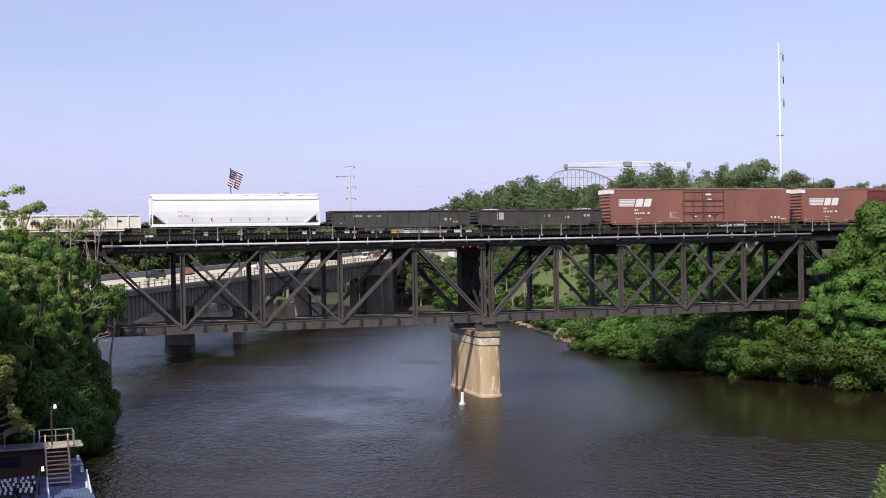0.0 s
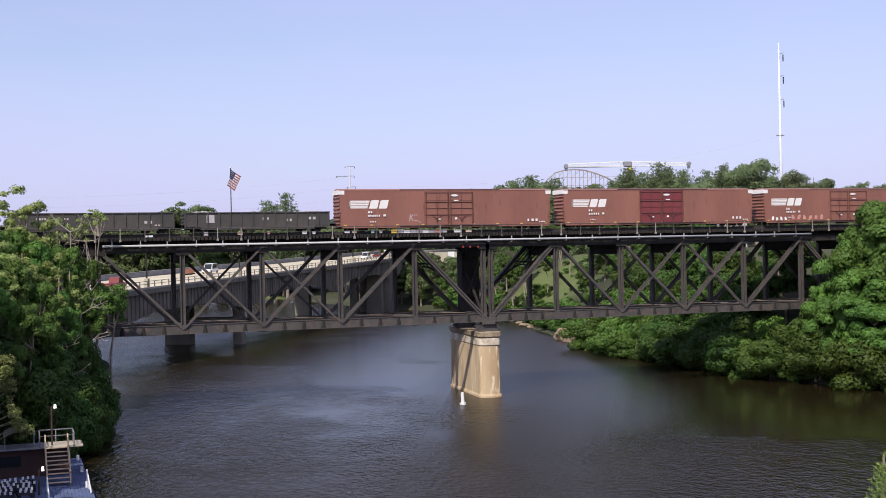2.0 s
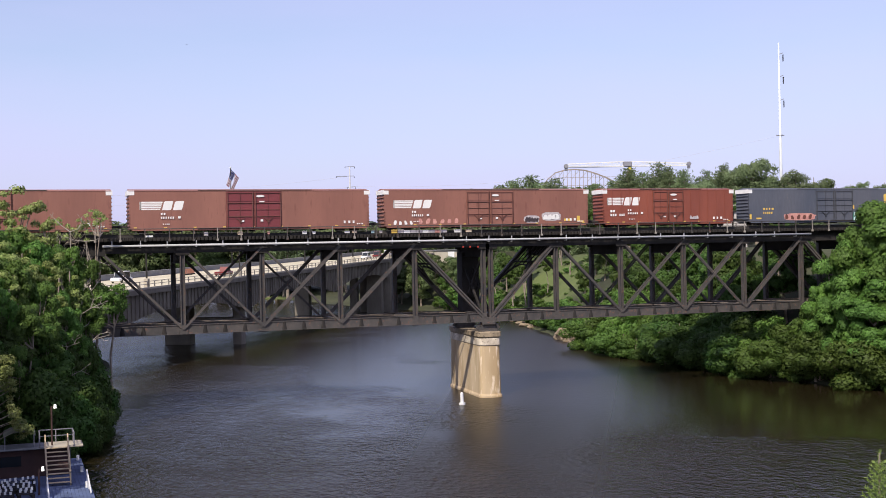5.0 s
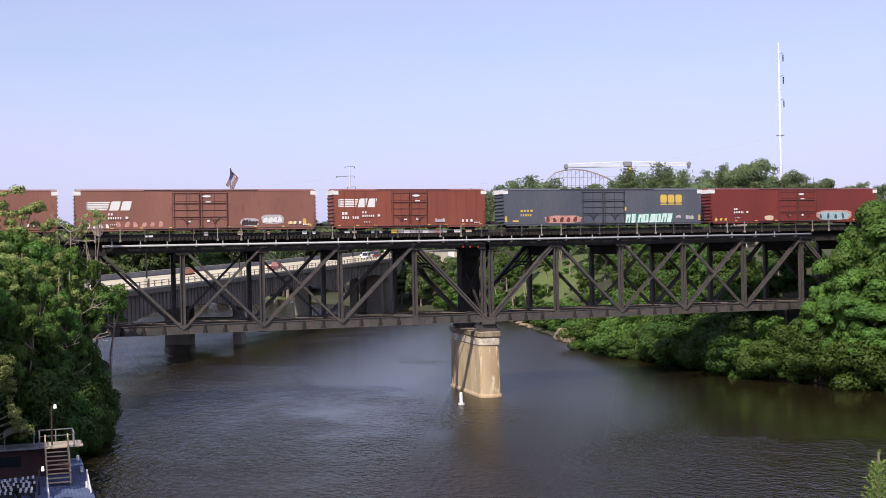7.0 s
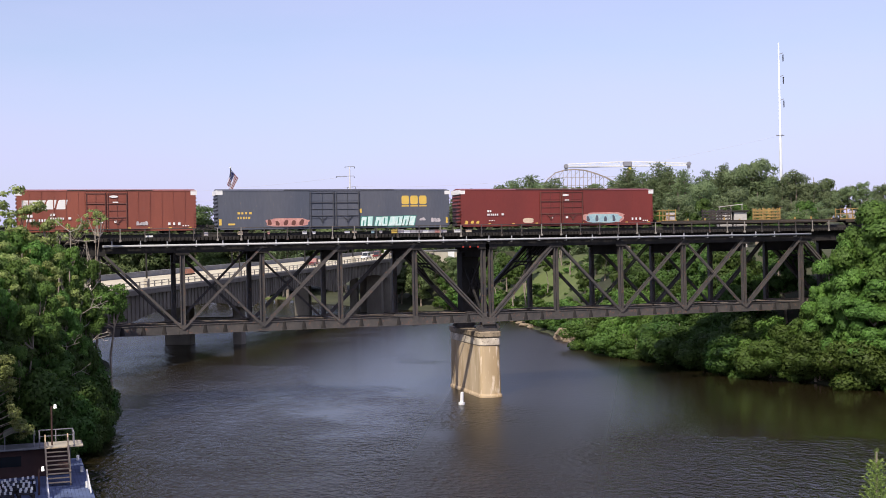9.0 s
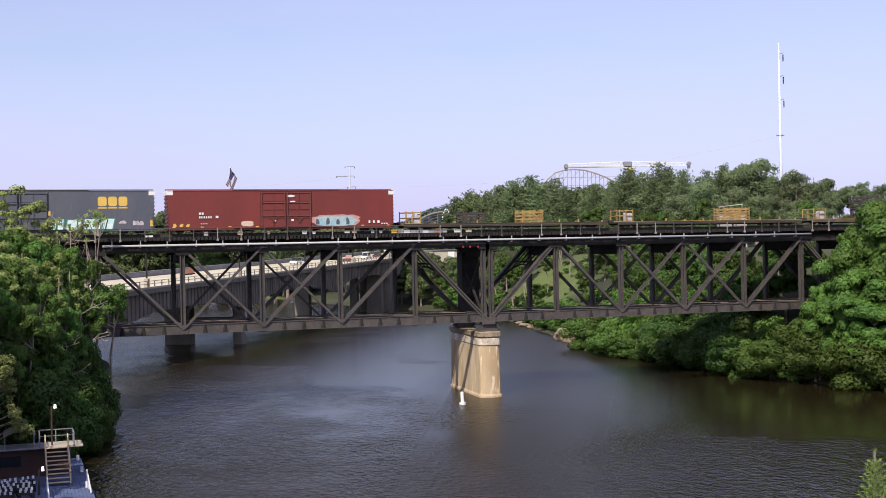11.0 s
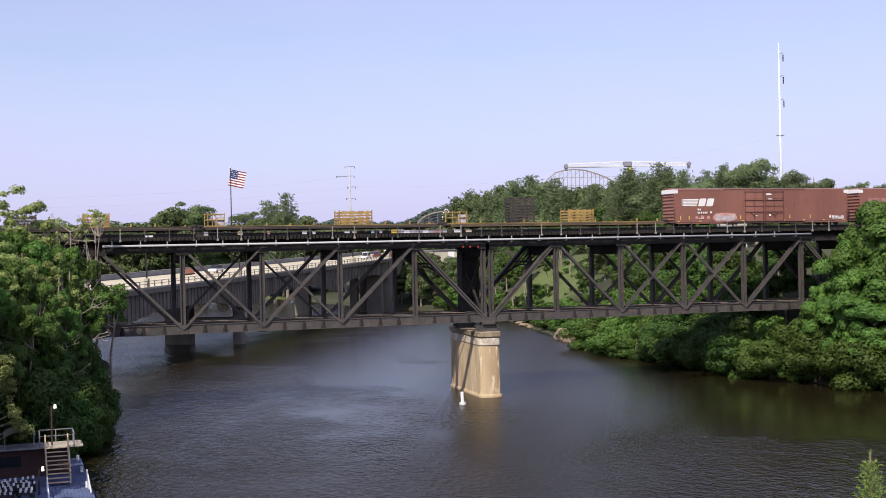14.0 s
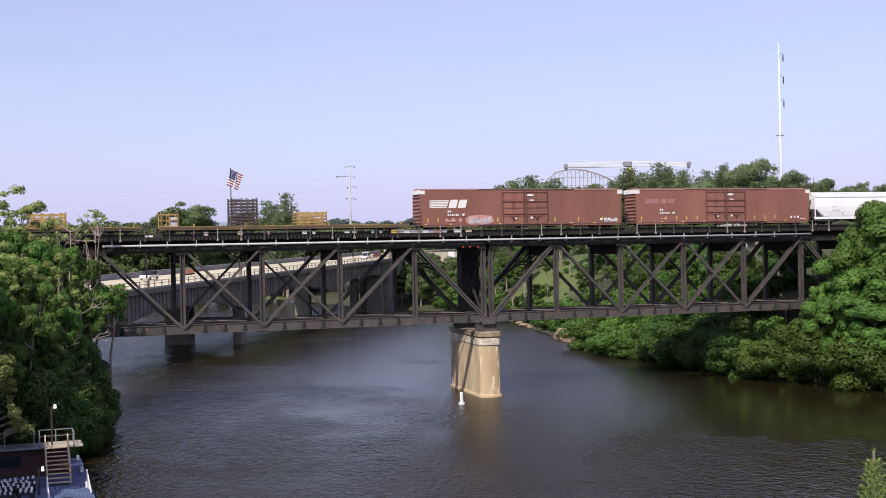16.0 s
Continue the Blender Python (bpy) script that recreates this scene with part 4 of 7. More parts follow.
def rack(label, x, w, top, mat, rows, seed, beam=0.5, flare=0.02):
    """A stack of nesting steel shipping racks on a flatcar."""
    t = thing("rack_stack", label, "rack stack", (x, TRACK_Y, RAIL_Z + 0.74), group="rack stacks on flatcars")
    rnd = random.Random(seed)
    hh = top - 0.74
    for r in range(rows):
        z0 = r * hh / rows
        gap = hh / rows
        b = B()
        deep = gap * beam
        for y in (-1.1, 1.1):
            lean = rnd.uniform(-0.05, 0.05)
            bar(b, (-w / 2 - flare, y, z0 + deep / 2), (w / 2 + flare, y, z0 + deep / 2 + lean), 0.1, deep)
            for i in range(4):
                xa, xb = -w / 2 + (i + 0.1) * w / 4, -w / 2 + (i + 0.9) * w / 4
                dip = rnd.uniform(0.55, 0.95) * gap
                bar(b, (xa, y, z0 + 0.08), ((xa + xb) / 2, y, z0 + dip), 0.08, 0.1)
                bar(b, ((xa + xb) / 2, y, z0 + dip), (xb, y, z0 + 0.08), 0.08, 0.1)
            for s_ in (-1, 1):
                bar(b, (s_ * (w / 2 - 0.1), y, z0 + deep / 2), (s_ * (w / 2 + flare), y, z0 + gap * 0.9), 0.08, 0.1)
        for x_ in (-w / 2, 0, w / 2):
            bar(b, (x_, -1.1, z0 + deep / 2), (x_, 1.1, z0 + deep / 2), 0.1, deep)
        part("rack", b, mat, t)
    for x_ in (-w / 2, w / 2):
        for y in (-1.15, 1.15):
            part("post", box(B(), (x_ - 0.06, y - 0.06, 0), (x_ + 0.06, y + 0.06, hh)), mat, t)
    return add(t)


def flatcar(label, x0, x1, seed):
    h = (x1 - x0) / 2
    car = thing("flatcar", label, "flatcar", ((x0 + x1) / 2, TRACK_Y, RAIL_Z), group="freight train cars")
    rnd = random.Random(seed)
    b = B()
    box(b, (-h, -1.35, 0.6), (h, 1.35, 0.74))
    part("deck", b, FLAT_BROWN, car)
    b = B()
    for s in (-1, 1):
        box(b, (-h, s * 1.33, 0.4), (h, s * 1.4, 0.77))
    part("side_sill", b, SILL_BROWN if seed == 3 else FLAT_BROWN, car)
    for s in (-1, 1):
        part("edge_strip", box(B(), (-h, s * 1.3, 0.77), (h, s * 1.41, 0.83)), EDGE_YELLOW if seed != 1 else FLAT_BROWN, car)
    b = B()
    box(b, (-h + 1, -0.5, 0.28), (h - 1, 0.5, 0.6))
    part("centre_sill", b, UNDER, car)
    for k in range(10):
        x = -h + 1.0 + k * (2 * h - 2) / 9 + rnd.uniform(-0.4, 0.4)
        b = B()
        box(b, (x - 0.08, -1.3, 0.74), (x + 0.08, -1.15, 0.84 + rnd.uniform(0.15, 0.4)))
        box(b, (x - 0.2, -0.9, 0.74), (x + 0.1, 0.9, 0.86))
        part("tie_down", b, RACK_YELLOW, car)
    # end platform with railing and a pale cabinet
    stand = part("end_platform", box(B(), (-h + 0.2, -1.35, 0.75), (-h + 2.3, 1.35, 0.88), 0.02), RACK_YELLOW, car, "yellow railed end platform")
    for x in (-h + 0.3, -h + 1.2, -h + 2.2):
        for y in (-1.25, 1.25):
            part("post", rod(B(), (x, y, 0.86), (x, y, 2.35), 0.06, 6), RACK_YELLOW, stand)
    for z in (1.55, 2.2):
        for y in (-1.25, 1.25):
            part("rail", rod(B(), (-h + 0.3, y, z), (-h + 2.2, y, z), 0.06, 6), RACK_YELLOW, stand)
        part("rail", rod(B(), (-h + 0.3, -1.25, z), (-h + 0.3, 1.25, z), 0.06, 6), RACK_YELLOW, stand)
    part("cabinet", box(B(), (-h + 1.35, -1.15, 0.88), (-h + 2.15, -0.2, 1.9), 0.04), SILVER, stand, "pale grey metal cabinet")
    for s in (-1, 1):
        truck(car, s * (h - 2.6), 0.32)
        coupler(car, s * h, s)
    return add(car), h


def make_train():
    # white gondola with spray paint
    c, h, r = gondola("gondola", "dusty white ribbed gondola with dark spray paint", -2.9, 14.0, GON_WHITE, 2.1, 1)
    add(c)
    marks("graffiti", scrawl(r, -h + 6.8, h - 5.0, 0.75, 1.8, 26)[::2], INK, c, "dark unreadable spray paint", y=-SIDE - 0.06)
    marks("graffiti", scrawl(r, -h + 1.5, h - 5.0, 0.75, 1.75, 30)[::4], PINK, c, y=-SIDE - 0.065)
    marks("emblem", [[(h - 2.3 + 0.3 * math.cos(a), 1.5 + 0.14 * math.sin(a)) for a in np.linspace(0, 5.9, 10)]], INK, c, y=-SIDE + 0.04)
    add(covered_hopper("covered_hopper", "clean white covered hopper with sloping ends", 15.2, 34.66, 2))
    c, h, r = gondola("gondola", "worn black high-sided gondola with faded white stencils", 36.15, 53.6, GON_BLACK, 2.35, 3)
    add(c)
    marks("stencil", lettering(r, -h + 2.6, 1.7, 4, 0.22, 0.22, 0.06) + lettering(r, -h + 4.4, 1.7, 2, 0.2, 0.2) + lettering(r, -h + 5.5, 1.7, 2, 0.2, 0.2)
          + lettering(r, -h + 1.0, 0.95, 2, 0.25, 0.1) + lettering(r, h - 3.3, 1.2, 2, 0.3, 0.3, 0.3) + lettering(r, h - 2.2, 0.95, 2, 0.3, 0.12), SILVER, c, y=-SIDE + 0.04)
    c, h, r = gondola("gondola", "black gondola heaped to the rim with pale scrap", 54.75, 71.7, GON_BLACK, 2.3, 4)
    add(c)
    marks("stencil", [(-h + 2.5, 1.2, -h + 3.4, 2.1)], SILVER, c, "pale square placard", y=-SIDE + 0.04)
    marks("stencil", lettering(r, 0.5, 1.5, 2, 0.25, 0.3, 0.3) + lettering(r, 3.2, 1.3, 2, 0.3, 0.3, 0.2) + lettering(r, h - 2.5, 1.5, 2, 0.4, 0.3, 0.1), SILVER, c, y=-SIDE + 0.04)
    for a, e in ((-h + 0.6, -h + 3.4), (h - 3.8, h - 0.5)):
        b = B()
        rr = random.Random(7)
        for i in range(60):
            x, y = rr.uniform(a, e), rr.uniform(-1.2, 1.2)
            up = 2.3 + 0.28 * max(0, 1 - ((x - (a + e) / 2) / ((e - a) / 2)) ** 2)
            bmesh.ops.create_icosphere(b, subdivisions=1, radius=rr.uniform(0.15, 0.3), matrix=Matrix.Translation((x, y, up - 0.15)) @ Matrix.Diagonal((1.4, 1, 0.6, 1)))
        part("scrap_load", b, SILVER, c)
    # long red boxcars
    plans = [("long faded red boxcar with white emblem and double doors", 72.95, 100.4, None, 11, 0),
             ("long faded red boxcar with darker maroon doors", 102.25, 130.25, DOOR_MAROON, 12, 1),
             ("long faded red boxcar with silver spray paint along its side", 132.1, 159.35, None, 13, 2),
             ("faded red boxcar with white emblem and pale spray paint", 331.4, 358.9, None, 15, 4),
             ("faded red boxcar with a worn pale emblem", 360.88, 387.75, None, 16, 3)]
    for lab, x0, x1, dp, seed, mode in plans:
        c, h, r = boxcar("boxcar", lab, x0, x1, BOX_RED, seed, door_paint=dp)
        add(c)
        if mode != 3:
            logo_white(c, -h + 1.2, 2.74, 4.75, 0.98)
        else:
            marks("emblem", [(-h + 1.5, 3.1, -h + 3.4, 3.7), slanted(-h + 3.6, 3.1, 0.9, 0.6, 0.2), slanted(-h + 4.8, 3.1, 0.9, 0.6, 0.1)], FADED, c, "faded pink emblem")
        small_marks(c, h, r)
        if mode == 0:
            arc = [(-4.15 + 0.3 * math.cos(q), 1.55 + 0.42 * math.sin(q)) for q in np.linspace(0.9, 5.4, 10)]
            strokes = [slanted(-5.05, 1.15, 0.09, 0.85, 0.12), [(-4.96, 1.55), (-4.9, 1.48), (-4.5, 1.95), (-4.56, 2.0)], [(-4.92, 1.6), (-4.84, 1.65), (-4.5, 1.18), (-4.58, 1.14)],
                       [(-3.9, 1.12), (-3.86, 1.18), (-3.5, 1.02), (-3.52, 0.96)]]
            for p, q in zip(arc[:-1], arc[1:]):
                strokes.append([p, q, (q[0] * 0.985 - 0.062, (q[1] - 1.55) * 0.8 + 1.55), (p[0] * 0.985 - 0.062, (p[1] - 1.55) * 0.8 + 1.55)])
            marks("chalk_scrawl", strokes, SILVER, c, "chalked letters")
        if mode == 2:
            marks("graffiti", [blob(r, h - 9.0, h - 6.8, 0.75, 1.7), blob(r, h - 6.6, h - 3.8, 0.95, 2.15)], SILVER, c, "silver unreadable spray paint")
            marks("outline", scrawl(r, h - 8.8, h - 7.0, 0.85, 1.6, 5) + scrawl(r, h - 6.3, h - 4.1, 1.1, 2.0, 6)[::3], INK, c, y=-SIDE - 0.014)
            marks("graffiti", scrawl(r, h - 6.3, h - 4.1, 1.15, 1.95, 4), WHITE, c, y=-SIDE - 0.018)
            marks("graffiti", scrawl(r, -h + 1.2, -h + 3.6, 0.7, 1.3, 7)[::2], WHITE, c)
            marks("graffiti", scrawl(r, -h + 4.4, -h + 9.5, 0.8, 1.5, 11)[::2], PINK, c)
            marks("stencil", [(h - 3.4, 0.95, h - 2.4, 1.25), (h - 1.6, 0.9, h - 1.2, 1.6), (h - 1.1, 0.8, h - 0.6, 1.0)], YELLOW, c)
        if mode == 4:
            marks("graffiti", [blob(r, -h + 5.9, -h + 9.6, 0.6, 1.85)], PINK, c, "pale pink unreadable spray paint")
            marks("outline", scrawl(r, -h + 6.3, -h + 9.2, 0.75, 1.65, 7), SILVER, c, y=-SIDE - 0.014)
            marks("graffiti", scrawl(r, -h + 3.2, -h + 5.4, 1.0, 1.5, 5)[::2], PINK, c)
            ticks(c, h, (0.9, 2.2, 10.1, 16.3, 17.9, 21.2, 24.6))
            marks("graffiti", scrawl(r, h - 2.6, h - 0.7, 0.8, 1.4, 3), SILVER, c)
        if mode == 3:
            ticks(c, h, (0.8, 4.4, 6.0, 7.5, 9.1, 10.7, 18.0, 19.6, 21.2))
    # shorter red boxcar
    c, h, r = boxcar("boxcar", "shorter bright rust-red boxcar with vertical side posts", 161.5, 180.9, BOX_ORANGE, 21, door=(0.37, 0.61), ribs=True)
    add(c)
    logo_white(c, -h + 0.6, 2.92, 4.6, 1.0)
    small_marks(c, h, r)
    marks("stencil", lettering(r, -h + 1.0, 2.0, 2, 0.3, 0.3) + lettering(r, -h + 1.0, 1.5, 3, 0.25, 0.3) + lettering(r, -h + 2.3, 1.5, 3, 0.2, 0.3), WHITE, c, y=-SIDE - 0.05)
    marks("graffiti", scrawl(r, 3.0, 4.3, 1.0, 1.5, 4), SILVER, c, y=-SIDE - 0.06)
    # slate-blue boxcar
    c, h, r = boxcar("boxcar", "long slate-blue boxcar with yellow emblem and bright spray paint", 183.3, 211.65, BOX_BLUE, 22, door=(0.38, 0.6))
    add(c)
    ex = h - 6.15
    blocks = []
    for j in range(3):
        x0 = ex + j * 1.12
        blocks += [[(x0 + 0.14, 3.2), (x0 + 0.8, 3.2), (x0 + 0.95, 3.34), (x0 + 0.95, 4.1), (x0 + 0.8, 4.25), (x0 + 0.14, 4.25), (x0, 4.1), (x0, 3.34)], (x0, 2.93, x0 + 0.95, 3.08)]
    marks("emblem", blocks, YELLOW, c, "yellow block emblem")
    marks("stencil", lettering(r, -h + 2.3, 2.15, 4, 0.3, 0.26, 0.15) + lettering(r, -h + 2.3, 1.6, 5, 0.22, 0.26), YELLOW, c)
    marks("stencil", [(-h + 0.15, 0.9, -h + 0.45, 1.6), (h - 0.5, 0.9, h - 0.2, 1.6), (-2.2, 2.2, -1.6, 2.7), (2.5, 2.2, 3.0, 2.7), (-h + 1.2, 0.9, -h + 2.0, 1.1)], YELLOW, c)
    marks("graffiti", [blob(r, -h + 5.4, -h + 10.9, 0.7, 1.65)], PINK, c, "salmon unreadable spray paint")
    marks("outline", scrawl(r, -h + 5.8, -h + 10.5, 0.8, 1.55, 10)[::2], BAR_RED, c, y=-SIDE - 0.014)
    rim, fill, slit = [], [], []
    for i in range(8):
        x0 = h - 11.35 + i * 0.86
        w, lean, tall = r.uniform(0.5, 0.85), r.uniform(0.1, 0.35), r.uniform(1.1, 1.32)
        rim.append(slanted(x0 - 0.12, 0.5, w + 0.24, tall + 0.12, lean))
        fill.append(slanted(x0, 0.58, w, tall - 0.04, lean))
        if i % 3 != 1:
            slit.append(slanted(x0 + w * 0.4, 0.58 + (0.3 if i % 2 else 0.0), 0.14, tall * 0.62, lean * 0.6))
    marks("graffiti", rim + [(h - 11.5, 0.56, h - 4.6, 0.7)], GREEN_DK, c, "teal edge of the spray paint")
    marks("graffiti", fill, MINT, c, "white and mint block spray paint", y=-SIDE - 0.012)
    marks("outline", slit, GREEN_DK, c, y=-SIDE - 0.024)
    marks("graffiti", scrawl(r, h - 3.9, h - 3.1, 1.2, 1.6, 2) + scrawl(r, h - 2.4, h - 1.2, 1.0, 1.7, 3), SILVER, c)
    # deep red boxcar
    c, h, r = boxcar("boxcar", "long deep red boxcar with pale blue spray paint", 213.1, 239.9, BOX_RED_DARK, 23, door=(0.395, 0.625), door_paint=BOX_RED_DARK)
    add(c)
    small_marks(c, h, r)
    marks("graffiti", [blob(r, 3.1, 9.4, 0.66, 2.05, 34)], PINK, c, "salmon edge of the spray paint")
    marks("graffiti", [blob(r, 3.5, 8.9, 0.7, 1.85, 30)], AQUA, c, "pale blue unreadable spray paint", y=-SIDE - 0.014)
    marks("outline", scrawl(r, 3.8, 8.7, 0.8, 1.7, 12)[::3], BOX_BLUE, c, y=-SIDE - 0.018)
    marks("graffiti", [blob(r, -h + 8.3, -h + 9.8, 0.75, 1.4)], CREAM_SPRAY, c, "cream patch of paint")
    marks("graffiti", scrawl(r, -h + 0.6, -h + 2.4, 0.75, 1.2, 5)[::2], YELLOW, c)
    # flatcars with stacked racks
    flatcar("empty brown flatcar with yellow end platform and low racks", 241.2, 268.7, 1)
    flatcar("yellow-edged flatcar with an end platform", 270.3, 298.5, 2)
    flatcar("yellow-edged flatcar carrying tall nested racks", 300.2, 330.0, 3)
    rack("low stack of dark steel racks on a flatcar", 250.4, 2.9, 2.35, STACK_DARK, 4, 1, 0.32, 0.12)
    rack("stack of worn yellow steel racks on a flatcar", 258.3, 2.7, 2.45, RACK_YELLOW, 4, 2, 0.38)
    rack("stack of worn yellow steel racks on a flatcar", 288.2, 4.0, 2.55, RACK_YELLOW, 5, 3, 0.4)
    rack("tall stack of dark nested steel racks on a flatcar", 310.0, 2.8, 4.05, STACK_DARK, 9, 4, 0.42, 0.2)
    rack("stack of worn yellow steel racks on a flatcar", 318.0, 3.5, 2.5, RACK_YELLOW, 5, 5, 0.4)
    add(covered_hopper("covered_hopper", "white covered hopper behind the last red boxcar", 388.6, 408.0, 5))


make_train()


# ---- what moves ----
def train_shift(t):
    return -(17.97 * t - 0.01287 * t * t)


def motions():
    move_vehicles()
    move_flag()
    move_spruce()
    move_buoy()
    move_bird()
    times = [0, 1 / 30, 0.1, 0.3] + [float(i) for i in range(1, 16)] + [15.7, 15.9, 16 - 1 / 30, 16.0]
    for c in CARS:
        start = c.matrix_world.copy()
        walk(c, [(t, Matrix.Translation((train_shift(t), 0, 0)) @ start) for t in times])

# ---- road bridge ----
ROAD_O, ROAD_TURN = (20.9, 62.6), math.degrees(math.atan2(0.860, 0.510))


def road_pose(s, off, turn, dz=0.0):
    """A place on the roadway, s metres along it and off metres from its near edge; the road climbs gently."""
    base = Matrix.Translation((ROAD_O[0], ROAD_O[1], 12.69)) @ Matrix.Rotation(radians(ROAD_TURN), 4, "Z") @ Matrix.Rotation(radians(-1.01), 4, "Y")
    return base @ pose(s, off, dz, 0, 0, turn)


def make_road_bridge():
    # own space: x along the road, y to its far side, z up
    br = thing("road_bridge", "long grey concrete road bridge with railings over the river", "bridge")
    br.matrix_world = road_pose(0, 0, 0, -13.345)
    a, e, wid = -45.0, 260.0, 26.0
    b = box(B(), (a, 0, 12.6), (e, wid, 13.3))
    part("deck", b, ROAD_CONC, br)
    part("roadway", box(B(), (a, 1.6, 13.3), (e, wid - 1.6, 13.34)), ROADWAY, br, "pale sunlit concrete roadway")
    # near fascia in the darkened concrete, for the shadow on its face
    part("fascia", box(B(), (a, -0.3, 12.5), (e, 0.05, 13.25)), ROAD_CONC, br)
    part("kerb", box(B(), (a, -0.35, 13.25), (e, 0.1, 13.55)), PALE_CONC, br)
    part("fascia", box(B(), (a, wid - 0.05, 12.55), (e, wid + 0.35, 13.55)), PALE_CONC, br)
    piers = [-15, 47, 109, 171]
    for y in (0.5, 6.5, 13, 19.5, 25.5):
        v, f = [], []
        n = 0
        x = a
        while x <= e:
            near = min(abs(x - p) for p in piers)
            depth = 3.2 + 2.7 * max(0, 1 - near / 21) ** 1.5 if y == 0.5 else 1.9
            v += [(x, y - 0.2, 12.6), (x, y + 0.2, 12.6), (x, y + 0.2, 12.6 - depth), (x, y - 0.2, 12.6 - depth)]
            if n:
                for i in range(4):
                    j = (i + 1) % 4
                    f.append((4 * n - 4 + i, 4 * n - 4 + j, 4 * n + j, 4 * n + i))
            n += 1
            x += 3.0
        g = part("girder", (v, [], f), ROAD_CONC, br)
        if y == 0.5:
            for k in range(int(205 / 1.5)):
                x = -40 + k * 1.5
                near = min(abs(x - p) for p in piers)
                depth = 3.2 + 2.7 * max(0, 1 - near / 21) ** 1.5
                part("stiffener", box(B(), (x - 0.1, 0.1, 12.55 - depth), (x + 0.1, 0.32, 12.58)), ROAD_CONC, g)
    for x, columns in ((47, ((1.3, 3.2), (12.1, 17.7))), (152, ((20.0, 24.5),)), (160, ((0.6, 5.2), (8.0, 10.2)))):
        for y0, y1 in columns:
            b = B()
            box(b, (x - 1.2, y0, -5), (x + 1.2, y1, 9.3), 0.2)
            box(b, (x - 1.4, y0 - 0.2, -5), (x + 1.4, y1 + 0.2, 0.4 - 0.0177 * x), 0.2)
            part("pier", b, ROAD_CONC, br)
    part("pier_beam", box(B(), (45.9, 0.9, 3.4), (48.1, 17.7, 5.2), 0.1), ROAD_CONC, br)
    part("abutment", box(B(), (166, -0.2, -6), (172, 9.0, 12.58)), ROAD_CONC, br)
    # railings: posts and rails on both sides
    for z in (14.05, 14.5):
        part("rail", box(B(), (a, -0.06, z - 0.045), (e, 0.06, z + 0.045)), PALE_CONC, br)
    me = None
    for k in range(108):
        if me is None:
            o = part("railing_post", box(B(), (-0.08, -0.08, 13.5), (0.08, 0.08, 14.55)), PALE_CONC, br)
            me = o.data
        else:
            o = new("railing_post", me)
            o.parent = br
        o.location = (a + 3 + k * 2.8, 0, 0)
    # the far side has a solid weathered parapet with a coping
    part("parapet", box(B(), (a, wid - 0.15, 13.3), (e, wid + 0.15, 14.3), 0.03), PARAPET, br)
    part("coping", box(B(), (a, wid - 0.22, 14.3), (e, wid + 0.22, 14.42), 0.03), PARAPET, br)


make_road_bridge()

# ---- trees ----
def leaf_cloud(rnd, blobs, per_blob, size, flat=0.75, full=False):
    """Small folded leaves scattered over the shells of many clumps."""
    vs, fs, ns = [], [], []
    for (cx, cy, cz, r) in blobs:
        n = max(8, int(per_blob * r * r))
        d = rnd.normal(size=(n, 3))
        d /= np.linalg.norm(d, axis=1)[:, None]
        if not full:
            d[:, 2] = np.where(d[:, 2] < -0.5, -d[:, 2] * 0.6, d[:, 2])
        rad = r * (0.55 + 0.5 * rnd.random(n) ** 0.6)
        c = np.array([cx, cy, cz]) + d * rad[:, None] * np.array([1, 1, flat])
        nrm = d + rnd.normal(size=(n, 3)) * 0.42 + np.array([0, 0, 0.25])
        nrm /= np.linalg.norm(nrm, axis=1)[:, None]
        a = np.cross(nrm, rnd.normal(size=(n, 3)))
        a /= np.linalg.norm(a, axis=1)[:, None]
        b = np.cross(nrm, a)
        s = size * rnd.uniform(0.6, 1.3, n)[:, None]
        tri = np.stack([c - a * s - b * s * 0.7, c + a * s - b * s * 0.5, c + b * s * 1.1 + nrm * s * 0.2], 1)
        k = len(vs)
        vs.extend(tri.reshape(-1, 3).tolist())
        soft = d * 0.8 + nrm * 0.45
        ns.extend(np.repeat(soft / np.linalg.norm(soft, axis=1)[:, None], 3, 0).tolist())
        fs.extend([(k + 3 * i, k + 3 * i + 1, k + 3 * i + 2) for i in range(n)])
    return (vs, [], fs), ns


def limbs(bm, rnd, base, top, r0, blobs, n):
    prev = Vector(base)
    stem = [prev]
    for k in range(1, 6):
        f = k / 5
        p = Vector(base).lerp(Vector(top), f) + Vector((rnd.normal() * 0.18, rnd.normal() * 0.18, 0)) * (f > 0)
        rod(bm, prev, p, r0 * (1 - 0.75 * (k - 1) / 5), 7, r0 * (1 - 0.75 * k / 5))
        stem.append(p)
        prev = p
    for i in range(min(n, len(blobs))):
        c = Vector(blobs[i][:3])
        s = min(stem[1:6], key=lambda q: abs(q.z - (c.z - 1.8)))
        m = s.lerp(c, 0.5) + Vector((0, 0, -0.3))
        rod(bm, s, m, r0 * 0.36, 5, r0 * 0.22)
        rod(bm, m, c, r0 * 0.22, 5, r0 * 0.08)


